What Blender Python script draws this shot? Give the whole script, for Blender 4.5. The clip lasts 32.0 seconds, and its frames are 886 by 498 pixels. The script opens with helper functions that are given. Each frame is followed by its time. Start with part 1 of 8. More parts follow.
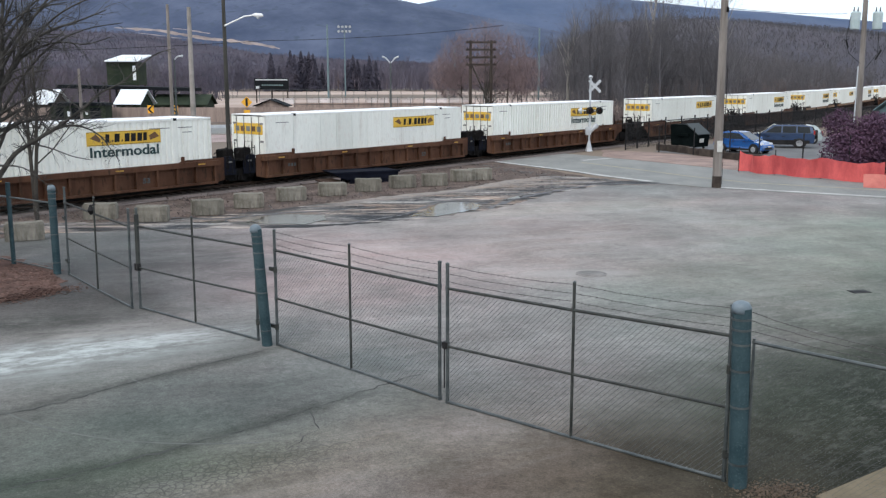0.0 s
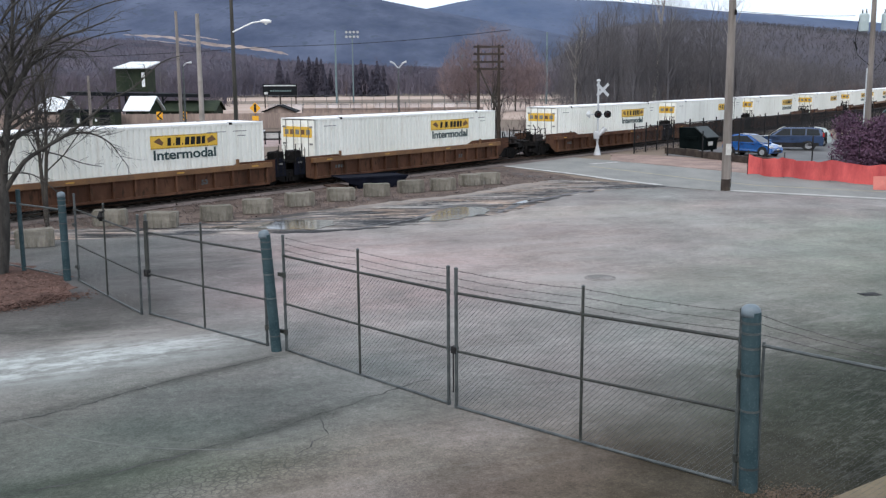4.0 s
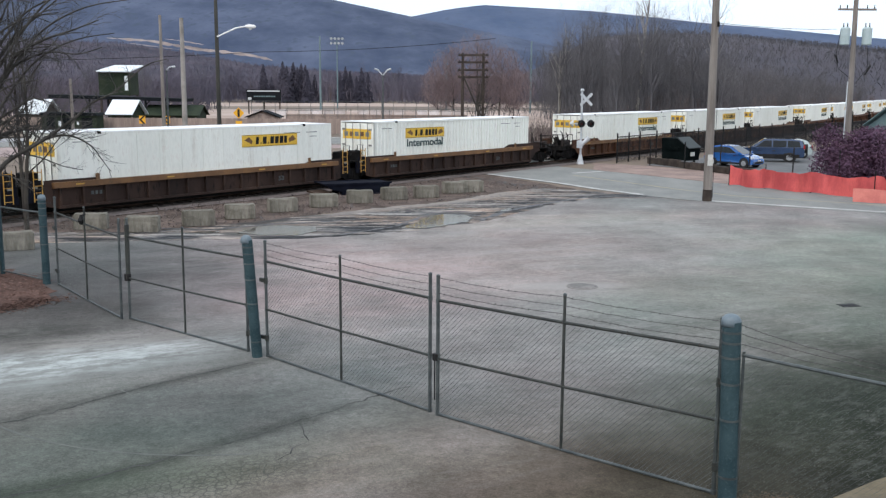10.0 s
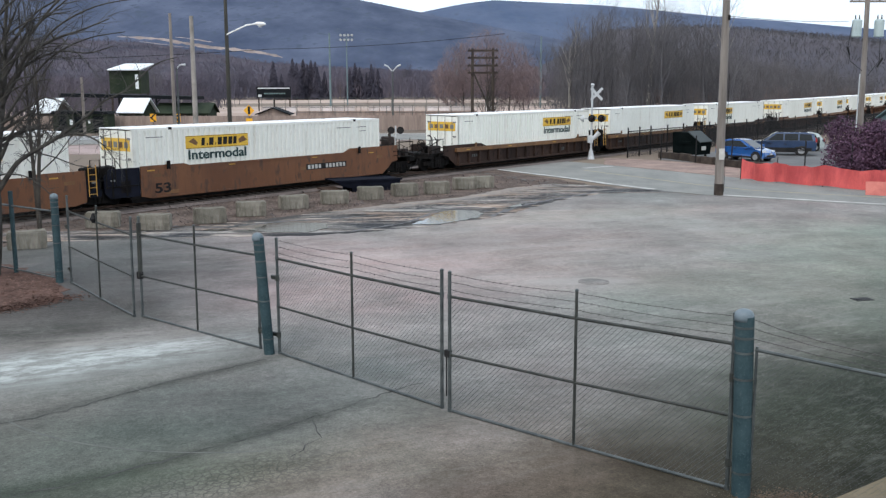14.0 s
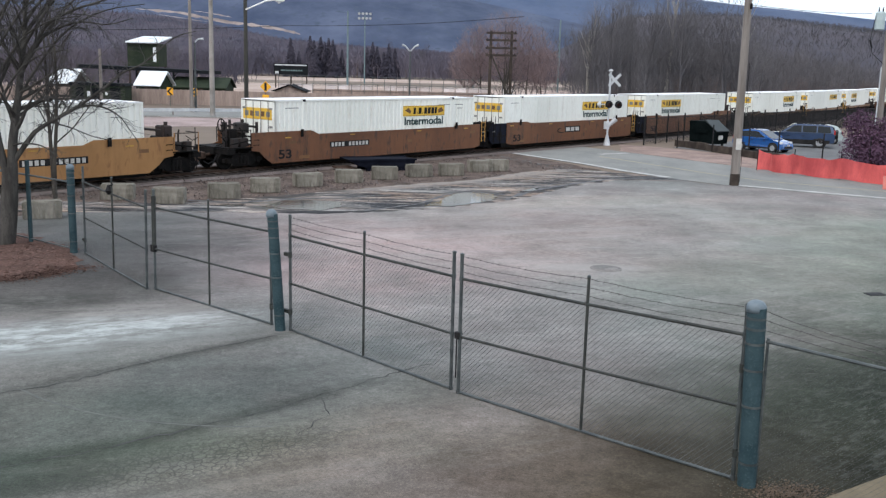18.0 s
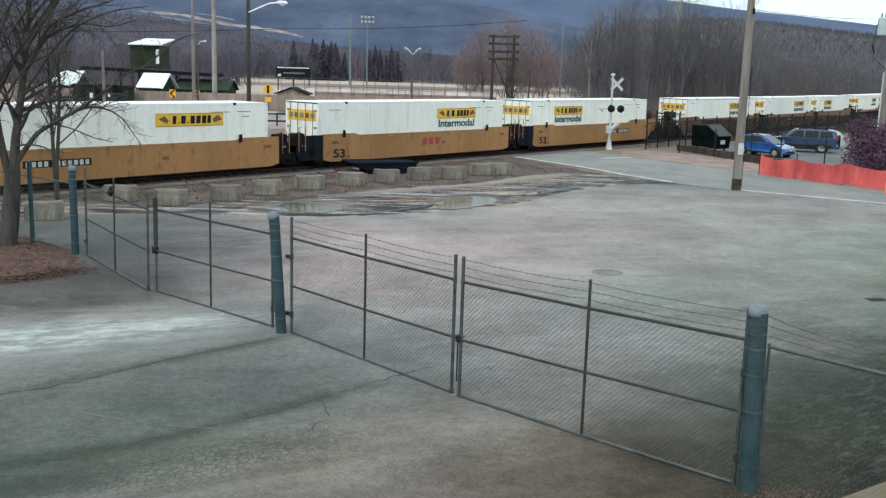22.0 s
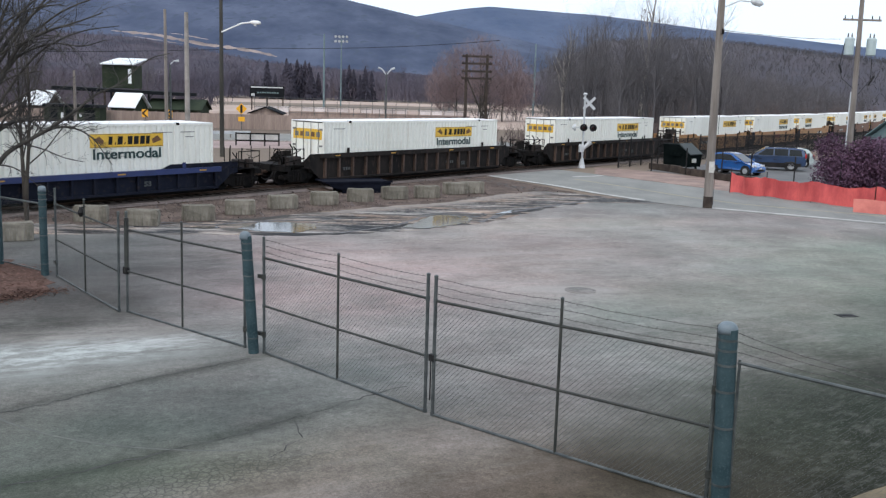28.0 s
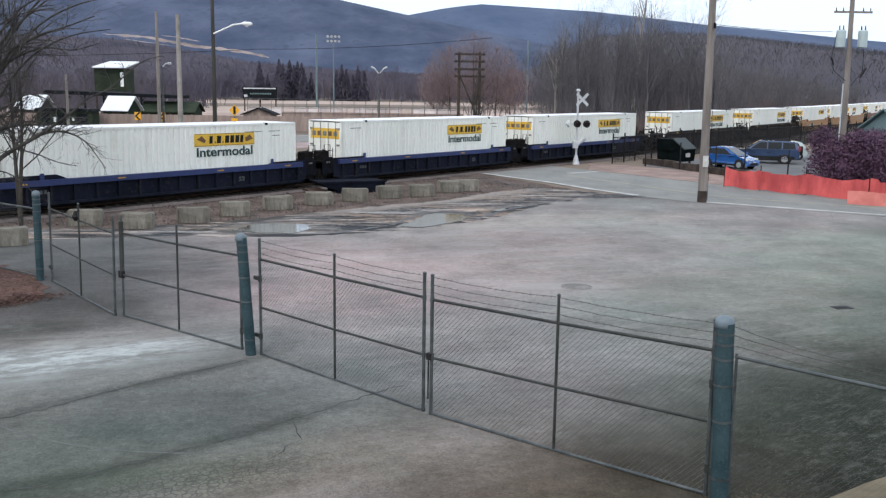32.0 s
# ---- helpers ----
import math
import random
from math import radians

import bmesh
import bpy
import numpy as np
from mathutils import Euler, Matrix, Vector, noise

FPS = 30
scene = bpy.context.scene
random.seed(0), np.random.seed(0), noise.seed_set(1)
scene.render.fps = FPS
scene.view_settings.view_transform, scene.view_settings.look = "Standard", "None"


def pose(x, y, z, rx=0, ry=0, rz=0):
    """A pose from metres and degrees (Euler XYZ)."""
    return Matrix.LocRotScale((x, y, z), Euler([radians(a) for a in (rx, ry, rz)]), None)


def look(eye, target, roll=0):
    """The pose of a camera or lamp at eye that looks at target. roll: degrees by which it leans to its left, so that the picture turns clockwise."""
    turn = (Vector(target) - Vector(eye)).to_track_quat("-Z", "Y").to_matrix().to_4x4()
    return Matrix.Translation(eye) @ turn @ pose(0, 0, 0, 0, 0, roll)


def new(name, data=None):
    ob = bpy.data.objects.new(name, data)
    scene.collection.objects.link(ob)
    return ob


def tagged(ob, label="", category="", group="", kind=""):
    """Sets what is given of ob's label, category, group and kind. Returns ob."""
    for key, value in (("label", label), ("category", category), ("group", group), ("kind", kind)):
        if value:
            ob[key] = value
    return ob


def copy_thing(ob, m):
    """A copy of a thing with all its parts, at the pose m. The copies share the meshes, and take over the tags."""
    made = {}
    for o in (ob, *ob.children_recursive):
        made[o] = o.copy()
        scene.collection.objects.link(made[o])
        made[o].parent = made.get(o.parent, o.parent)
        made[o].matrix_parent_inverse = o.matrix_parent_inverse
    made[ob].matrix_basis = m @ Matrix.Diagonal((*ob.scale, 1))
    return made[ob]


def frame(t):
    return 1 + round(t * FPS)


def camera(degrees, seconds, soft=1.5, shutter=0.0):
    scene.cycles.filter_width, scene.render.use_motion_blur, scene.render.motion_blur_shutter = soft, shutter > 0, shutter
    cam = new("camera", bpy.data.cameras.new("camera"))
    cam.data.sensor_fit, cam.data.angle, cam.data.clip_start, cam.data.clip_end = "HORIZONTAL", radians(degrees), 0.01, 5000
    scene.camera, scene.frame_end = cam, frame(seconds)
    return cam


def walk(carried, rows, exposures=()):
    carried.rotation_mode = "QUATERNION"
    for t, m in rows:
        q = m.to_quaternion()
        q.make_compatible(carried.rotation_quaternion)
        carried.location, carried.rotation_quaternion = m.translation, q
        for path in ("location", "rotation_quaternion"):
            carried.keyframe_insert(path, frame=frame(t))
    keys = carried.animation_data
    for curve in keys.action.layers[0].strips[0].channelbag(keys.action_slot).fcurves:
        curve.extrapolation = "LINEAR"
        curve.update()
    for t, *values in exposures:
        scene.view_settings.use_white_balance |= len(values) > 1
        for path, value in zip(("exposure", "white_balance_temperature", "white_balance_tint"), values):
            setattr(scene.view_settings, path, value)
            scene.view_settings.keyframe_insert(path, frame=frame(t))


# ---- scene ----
from mathutils import geometry

# ---------------------------------------------------------------- camera
cam = camera(49.55, 32.0, soft=1.3)
walk(cam, [
    (0.0, pose(0.001, 0.001, 5.509, 79.760, 0.025, -0.387)),
    (0.5, pose(0.005, 0.001, 5.512, 79.680, 0.088, -0.435)),
    (1.0, pose(-0.005, -0.001, 5.510, 79.810, 0.032, -0.322)),
    (1.5, pose(0.012, 0.005, 5.519, 79.857, 0.028, -0.291)),
    (2.0, pose(0.006, -0.002, 5.513, 79.890, 0.214, -0.098)),
    (2.5, pose(0.005, 0.003, 5.514, 79.925, 0.495, 0.043)),
    (3.0, pose(0.011, 0.008, 5.508, 79.636, 0.209, 0.129)),
    (3.5, pose(0.010, 0.000, 5.510, 80.036, 0.299, 0.063)),
    (5.5, pose(-0.002, 0.000, 5.516, 79.768, 0.608, 0.203)),
    (6.0, pose(0.008, 0.011, 5.517, 79.585, 0.077, -0.222)),
    (6.5, pose(0.004, 0.013, 5.512, 79.806, 0.320, -0.420)),
    (7.0, pose(0.001, 0.003, 5.517, 80.130, 0.483, 0.346)),
    (7.5, pose(0.006, 0.002, 5.513, 80.066, 0.278, 0.203)),
    (8.0, pose(0.004, 0.011, 5.511, 79.739, 0.205, 0.329)),
    (8.5, pose(-0.005, 0.001, 5.509, 80.137, -0.040, -0.112)),
    (9.0, pose(0.008, 0.003, 5.507, 80.966, 0.551, -0.646)),
    (9.5, pose(0.009, 0.001, 5.519, 80.670, 0.090, -0.886)),
    (10.0, pose(0.008, -0.005, 5.506, 80.480, -0.351, -0.847)),
    (10.5, pose(-0.013, -0.001, 5.513, 80.540, -0.223, -0.400)),
    (11.0, pose(0.004, -0.005, 5.517, 80.611, -0.146, -0.329)),
    (11.5, pose(0.006, -0.006, 5.514, 80.566, -0.314, -0.213)),
    (12.0, pose(0.005, 0.008, 5.513, 80.497, -0.090, -0.466)),
    (12.5, pose(0.008, 0.003, 5.509, 80.051, -0.219, -0.435)),
    (13.0, pose(0.002, 0.005, 5.514, 80.015, 0.076, -0.445)),
    (13.5, pose(0.004, -0.001, 5.514, 80.290, 0.199, 0.062)),
    (14.0, pose(0.001, 0.005, 5.513, 80.230, 0.109, -0.273)),
    (14.5, pose(-0.003, 0.007, 5.518, 79.888, -0.299, -0.062)),
    (16.5, pose(-0.013, -0.001, 5.513, 79.660, -0.830, 0.434)),
    (17.0, pose(-0.002, 0.003, 5.511, 79.755, -0.928, 0.418)),
    (17.5, pose(-0.009, 0.001, 5.511, 79.561, -1.459, 0.710)),
    (18.0, pose(-0.017, 0.002, 5.511, 79.140, -1.472, 0.745)),
    (18.5, pose(-0.012, 0.002, 5.511, 79.443, -1.758, 0.630)),
    (19.0, pose(-0.017, 0.006, 5.509, 79.619, -1.603, 0.825)),
    (19.5, pose(-0.011, 0.009, 5.516, 79.612, -1.499, 0.780)),
    (20.0, pose(-0.007, 0.009, 5.514, 79.316, -1.109, 0.839)),
    (20.5, pose(-0.008, -0.000, 5.507, 79.466, -0.867, 1.142)),
    (21.0, pose(-0.005, 0.005, 5.514, 79.321, -1.382, 0.807)),
    (21.5, pose(-0.020, -0.000, 5.508, 79.250, -1.507, 0.985)),
    (22.0, pose(-0.016, 0.005, 5.508, 79.335, -1.733, 0.888)),
    (22.5, pose(-0.024, 0.006, 5.507, 79.133, -1.378, 0.847)),
    (23.0, pose(-0.015, -0.002, 5.499, 79.217, -1.589, 1.105)),
    (23.5, pose(-0.013, 0.005, 5.506, 79.573, -1.279, 1.315)),
    (24.0, pose(-0.015, -0.001, 5.520, 80.110, -1.366, 0.725)),
    (24.5, pose(-0.005, -0.003, 5.508, 79.822, -1.571, 0.462)),
    (26.5, pose(0.012, 0.003, 5.518, 80.284, -1.230, 0.623)),
    (27.0, pose(0.008, 0.010, 5.529, 80.148, -1.344, -0.050)),
    (27.5, pose(0.012, 0.003, 5.517, 80.398, -1.316, -0.267)),
    (28.0, pose(0.023, -0.005, 5.510, 80.507, -1.694, -0.644)),
    (28.5, pose(0.019, -0.007, 5.512, 80.889, -1.089, -1.005)),
    (29.0, pose(0.021, -0.006, 5.519, 80.688, -1.260, -1.091)),
    (29.5, pose(0.020, -0.002, 5.520, 80.516, -1.143, -1.029)),
    (30.0, pose(0.019, -0.008, 5.508, 80.641, -0.773, -1.162)),
    (30.5, pose(0.020, -0.005, 5.523, 80.384, -1.211, -1.002)),
    (31.0, pose(0.012, -0.000, 5.512, 80.428, -0.886, -1.045)),
    (31.5, pose(0.017, -0.004, 5.511, 80.392, -1.167, -1.137)),
    (32.0, pose(0.019, -0.004, 5.515, 80.416, -0.834, -1.060)),
], exposures=[(0.0, 0.03, 6500, 12), (3.5, 0.04, 6500, 14), (8.0, 0.02, 6500, 12), (11.0, 0.01, 6500, 12), (14.0, 0.03, 6500, 11), (17.0, 0.05, 6500, 13), (18.0, 0.06, 6500, 13), (19.0, 0.05, 6500, 11), (20.0, 0.06, 6500, 13), (21.0, 0.06, 6500, 3), (22.0, 0.05, 6500, 3), (23.0, 0.07, 6500, 7), (24.0, 0.09, 6400, 13), (27.0, 0.05, 6500, 12), (29.0, -0.07, 6500, 14), (30.0, -0.07, 6500, 12), (32.0, -0.01, 6450, 13)])

# ---------------------------------------------------------------- world and sun
SUN_EL, SUN_AZ = 48.0, 205.0          # compass-like azimuth, clockwise from +y
world = bpy.data.worlds.new("overcast_sky")
scene.world = world
world.use_nodes = True
wn, wl = world.node_tree.nodes, world.node_tree.links
wn.clear()
sky = wn.new("ShaderNodeTexSky")
sky.sky_type = "NISHITA"
sky.sun_disc = False
sky.sun_elevation = radians(SUN_EL)
sky.sun_rotation = radians(SUN_AZ)
sky.altitude = 300.0
sky.air_density = 1.0
sky.dust_density = 4.0
sky.ozone_density = 1.0
# an even bright cloud layer covers most of the clear sky
cloud = wn.new("ShaderNodeMix")
cloud.data_type = "RGBA"
cloud.inputs["Factor"].default_value = 0.72
cloud.inputs["B"].default_value = (10.2, 11.7, 13.2, 1.0)
back = wn.new("ShaderNodeBackground")
back.inputs["Strength"].default_value = 0.12
wout = wn.new("ShaderNodeOutputWorld")
wl.new(sky.outputs[0], cloud.inputs["A"])
wl.new(cloud.outputs["Result"], back.inputs["Color"])
wl.new(back.outputs[0], wout.inputs["Surface"])

sun_data = bpy.data.lights.new("sun", "SUN")
sun_data.energy = 1.3
sun_data.angle = radians(25.0)
sun_data.color = (1.0, 0.96, 0.9)
sun = new("sun", sun_data)
sa, se = radians(SUN_AZ), radians(SUN_EL)
sun.matrix_world = look((100 * math.sin(sa) * math.cos(se), 100 * math.cos(sa) * math.cos(se), 100 * math.sin(se)), (0, 0, 0))

# ---------------------------------------------------------------- materials
MATS = {}


def surface(name, c1, c2, scale=1.0, rough=0.8, metal=0.0, bump=0.0, fine=14.0, vary=0.0, c3=None, coords="Object", stretch=(1, 1, 1), spread=0.12):
    """A two- or three-colour surface: broad stains, fine grain, relief; vary is the difference from piece to piece."""
    if name in MATS:
        return MATS[name]
    m = bpy.data.materials.new(name)
    m.use_nodes = True
    n, l = m.node_tree.nodes, m.node_tree.links
    bs = n["Principled BSDF"]
    bs.inputs["Metallic"].default_value = metal
    tc = n.new("ShaderNodeTexCoord")
    mp = n.new("ShaderNodeMapping")
    mp.inputs["Scale"].default_value = stretch
    l.new(tc.outputs[coords], mp.inputs["Vector"])
    big = n.new("ShaderNodeTexNoise")
    big.inputs["Scale"].default_value = scale
    big.inputs["Detail"].default_value = 6.0
    big.inputs["Roughness"].default_value = 0.62
    small = n.new("ShaderNodeTexNoise")
    small.inputs["Scale"].default_value = scale * fine
    small.inputs["Detail"].default_value = 4.0
    for x in (big, small):
        l.new(mp.outputs[0], x.inputs["Vector"])
    r1 = n.new("ShaderNodeMapRange")
    r1.inputs["From Min"].default_value, r1.inputs["From Max"].default_value = 0.5 - spread, 0.5 + spread
    l.new(big.outputs["Fac"], r1.inputs["Value"])
    mix = n.new("ShaderNodeMix")
    mix.data_type = "RGBA"
    mix.inputs["A"].default_value, mix.inputs["B"].default_value = (*c1, 1), (*c2, 1)
    l.new(r1.outputs[0], mix.inputs["Factor"])
    last = mix.outputs["Result"]
    if c3:
        r3 = n.new("ShaderNodeMapRange")
        r3.inputs["From Min"].default_value, r3.inputs["From Max"].default_value = 0.56, 0.70
        l.new(small.outputs["Fac"], r3.inputs["Value"])
        m3 = n.new("ShaderNodeMix")
        m3.data_type = "RGBA"
        m3.inputs["B"].default_value = (*c3, 1)
        l.new(r3.outputs[0], m3.inputs["Factor"])
        l.new(last, m3.inputs["A"])
        last = m3.outputs["Result"]
    hs = n.new("ShaderNodeHueSaturation")
    vr = n.new("ShaderNodeMapRange")
    vr.inputs["To Min"].default_value, vr.inputs["To Max"].default_value = 0.84, 1.16
    l.new(small.outputs["Fac"], vr.inputs["Value"])
    val = vr.outputs[0]
    if vary:
        oi = n.new("ShaderNodeObjectInfo")
        ov = n.new("ShaderNodeMapRange")
        ov.inputs["To Min"].default_value, ov.inputs["To Max"].default_value = 1 - vary, 1 + vary
        l.new(oi.outputs["Random"], ov.inputs["Value"])
        mm = n.new("ShaderNodeMath")
        mm.operation = "MULTIPLY"
        l.new(val, mm.inputs[0])
        l.new(ov.outputs[0], mm.inputs[1])
        val = mm.outputs[0]
    l.new(val, hs.inputs["Value"])
    l.new(last, hs.inputs["Color"])
    l.new(hs.outputs[0], bs.inputs["Base Color"])
    rr = n.new("ShaderNodeMapRange")
    rr.inputs["To Min"].default_value, rr.inputs["To Max"].default_value = max(0.02, rough - 0.12), min(1, rough + 0.1)
    l.new(big.outputs["Fac"], rr.inputs["Value"])
    l.new(rr.outputs[0], bs.inputs["Roughness"])
    if bump:
        bp = n.new("ShaderNodeBump")
        bp.inputs["Strength"].default_value = min(1.0, bump)
        bp.inputs["Distance"].default_value = 0.02
        l.new(small.outputs["Fac"], bp.inputs["Height"])
        l.new(bp.outputs[0], bs.inputs["Normal"])
    MATS[name] = m
    return m


M_ASPHALT = surface("old_asphalt", (0.152, 0.145, 0.140), (0.222, 0.210, 0.203), 0.22, 0.9, bump=0.5, fine=110)
M_ROAD = surface("road_asphalt", (0.165, 0.168, 0.158), (0.225, 0.225, 0.208), 0.5, 0.9, bump=0.3, fine=30, c3=(0.25, 0.235, 0.21), stretch=(1, 0.6, 1))
M_PALE = surface("pale_worn_line", (0.30, 0.295, 0.275), (0.48, 0.47, 0.45), 0.9, 0.85, fine=12, c3=(0.24, 0.235, 0.22))
M_DIRT = surface("brown_dirt", (0.062, 0.047, 0.039), (0.140, 0.105, 0.089), 0.7, 0.95, bump=0.8, fine=14, c3=(0.24, 0.185, 0.157))
M_CRACK = surface("dark_crack_fill", (0.045, 0.046, 0.044), (0.085, 0.086, 0.082), 3.0, 0.95)
M_GRAVEL = surface("ballast_gravel", (0.10, 0.085, 0.08), (0.17, 0.14, 0.13), 0.8, 0.95, bump=0.9, fine=16, c3=(0.24, 0.21, 0.2))
M_MULCH = surface("brown_mulch", (0.070, 0.042, 0.034), (0.128, 0.076, 0.061), 0.9, 0.95, bump=0.9, fine=14, c3=(0.20, 0.125, 0.10))
M_LAND = surface("dry_grass_land", (0.13, 0.095, 0.07), (0.19, 0.145, 0.105), 0.02, 0.95, fine=40)
M_CONCRETE = surface("weathered_concrete", (0.135, 0.124, 0.100), (0.265, 0.246, 0.206), 1.3, 0.9, bump=0.5, fine=14, vary=0.18, c3=(0.24, 0.222, 0.19), stretch=(1.6, 1.6, 0.5))
M_STEELBLUE = surface("blue_grey_paint", (0.024, 0.048, 0.056), (0.044, 0.075, 0.084), 2.5, 0.6, bump=0.15, c3=(0.058, 0.086, 0.092))
M_GALV = surface("galvanised_tube", (0.06, 0.07, 0.072), (0.11, 0.122, 0.12), 4.0, 0.5, metal=0.5)
M_RUSTTUBE = surface("rusty_galvanised_tube", (0.024, 0.028, 0.026), (0.055, 0.060, 0.054), 3.0, 0.6, metal=0.3, c3=(0.06, 0.042, 0.03))
M_WIRE = surface("chain_link_wire", (0.115, 0.118, 0.112), (0.19, 0.193, 0.183), 3.0, 0.5, metal=0.4)
M_BARB = surface("barbed_wire_steel", (0.05, 0.045, 0.045), (0.09, 0.08, 0.075), 3.0, 0.6, metal=0.3)
M_WHITE = surface("white_container_paint", (0.77, 0.778, 0.708), (0.84, 0.845, 0.778), 0.35, 0.5, fine=20, vary=0.05, c3=(0.70, 0.68, 0.62), stretch=(1, 1, 0.35))
M_ROOF = surface("white_roof_paint", (0.78, 0.78, 0.77), (0.84, 0.84, 0.83), 0.5, 0.45)
M_SIGN = surface("yellow_sign_vinyl", (0.66, 0.40, 0.035), (0.74, 0.46, 0.05), 1.0, 0.45)
M_INK = surface("black_green_ink", (0.008, 0.034, 0.034), (0.014, 0.048, 0.048), 2.0, 0.5)
M_BLACK = surface("black_paint", (0.012, 0.012, 0.013), (0.025, 0.024, 0.024), 2.0, 0.6)
M_LETTER = surface("white_stencil_paint", (0.42, 0.41, 0.38), (0.55, 0.54, 0.5), 3.0, 0.6)
M_RED = surface("red_logo_paint", (0.28, 0.04, 0.03), (0.36, 0.06, 0.045), 3.0, 0.6)
M_TRUCK = surface("sooty_cast_steel", (0.005, 0.005, 0.005), (0.014, 0.012, 0.011), 2.0, 0.8, bump=0.3)
M_MARK = surface("faded_grey_stencil", (0.13, 0.13, 0.13), (0.22, 0.22, 0.21), 3.0, 0.6)
M_RAIL = surface("rail_steel", (0.06, 0.04, 0.03), (0.10, 0.065, 0.05), 2.0, 0.6, metal=0.4)
M_TIE = surface("creosoted_tie", (0.04, 0.032, 0.028), (0.075, 0.06, 0.05), 2.0, 0.9, bump=0.5, vary=0.15)
M_BROWN = surface("oxide_brown_paint", (0.064, 0.029, 0.017), (0.120, 0.058, 0.035), 0.55, 0.7, bump=0.2, fine=9, vary=0.1, c3=(0.045, 0.026, 0.017), stretch=(1, 1, 0.4))
M_DKBROWN = surface("dark_brown_paint", (0.030, 0.020, 0.017), (0.055, 0.034, 0.027), 0.55, 0.7, bump=0.2, fine=9, c3=(0.018, 0.014, 0.013), stretch=(1, 1, 0.4))
M_ORANGECH = surface("orange_brown_chord", (0.13, 0.062, 0.024), (0.20, 0.098, 0.036), 0.8, 0.65, fine=9, c3=(0.12, 0.06, 0.03))
M_SMOOTHBR = surface("brown_plate_paint", (0.115, 0.042, 0.015), (0.165, 0.066, 0.026), 0.4, 0.6, fine=10, c3=(0.065, 0.03, 0.018), stretch=(1, 1, 0.4))
M_YELLOW = surface("ochre_yellow_paint", (0.28, 0.135, 0.042), (0.36, 0.18, 0.060), 0.4, 0.55, fine=10, c3=(0.22, 0.10, 0.035), stretch=(1, 1, 0.4))
M_BLUE = surface("navy_blue_paint", (0.010, 0.022, 0.090), (0.018, 0.034, 0.125), 0.5, 0.55, fine=10)
M_DKBLUE = surface("dark_navy_panel", (0.005, 0.007, 0.014), (0.011, 0.014, 0.026), 0.5, 0.75, fine=10, c3=(0.022, 0.020, 0.024))
M_REFLECT = surface("yellow_reflector_tape", (0.42, 0.22, 0.03), (0.5, 0.28, 0.05), 3.0, 0.4)
M_BARK = surface("grey_brown_bark", (0.034, 0.030, 0.027), (0.072, 0.064, 0.054), 1.5, 0.95, bump=0.7, fine=10)
M_TWIG = surface("dark_twigs", (0.052, 0.050, 0.048), (0.088, 0.083, 0.078), 1.0, 0.95)
M_NEARBARK = surface("grey_ridged_bark", (0.046, 0.043, 0.039), (0.088, 0.082, 0.074), 2.2, 0.95, bump=0.9, fine=9, c3=(0.034, 0.032, 0.029), stretch=(2.5, 2.5, 0.5))
M_POLE = surface("weathered_pole_wood", (0.15, 0.13, 0.115), (0.25, 0.222, 0.198), 1.0, 0.9, bump=0.5, fine=12, stretch=(3, 3, 0.3))


for dull in (M_TRUCK, M_BLACK, M_BARK, M_NEARBARK, M_TWIG, M_TIE, M_RAIL, M_CRACK, M_BROWN, M_DKBROWN, M_DKBLUE, M_DIRT, M_MULCH, M_GRAVEL, M_ASPHALT, M_CONCRETE, M_STEELBLUE):
    # soot, dust and bark hardly shine
    dull.node_tree.nodes["Principled BSDF"].inputs["Specular IOR Level"].default_value = 0.12


def weather(m, color, amount, runs=(1.6, 1.6, 0.12), low=0.52, high=0.72):
    """Dirt that has run down a painted side: upright streaks, broken by blotches."""
    n, l = m.node_tree.nodes, m.node_tree.links
    bs = n["Principled BSDF"]
    last = bs.inputs["Base Color"].links[0].from_socket
    tc = n.new("ShaderNodeTexCoord")
    masks = []
    for sc, st, a, b in ((1.0, runs, low, high), (0.7, (1, 1, 1), 0.38, 0.62)):
        mp = n.new("ShaderNodeMapping")
        mp.inputs["Scale"].default_value = st
        l.new(tc.outputs["Object"], mp.inputs["Vector"])
        nz = n.new("ShaderNodeTexNoise")
        nz.inputs["Scale"].default_value = sc
        nz.inputs["Detail"].default_value = 7.0
        nz.inputs["Roughness"].default_value = 0.68
        l.new(mp.outputs[0], nz.inputs["Vector"])
        mr = n.new("ShaderNodeMapRange")
        mr.inputs["From Min"].default_value, mr.inputs["From Max"].default_value = a, b
        l.new(nz.outputs["Fac"], mr.inputs["Value"])
        masks.append(mr.outputs[0])
    mu = n.new("ShaderNodeMath")
    mu.operation = "MULTIPLY"
    l.new(masks[0], mu.inputs[0])
    l.new(masks[1], mu.inputs[1])
    sc = n.new("ShaderNodeMath")
    sc.operation = "MULTIPLY"
    l.new(mu.outputs[0], sc.inputs[0])
    sc.inputs[1].default_value = amount
    mx = n.new("ShaderNodeMix")
    mx.data_type = "RGBA"
    mx.inputs["B"].default_value = (*color, 1)
    l.new(sc.outputs[0], mx.inputs["Factor"])
    l.new(last, mx.inputs["A"])
    l.new(mx.outputs["Result"], bs.inputs["Base Color"])


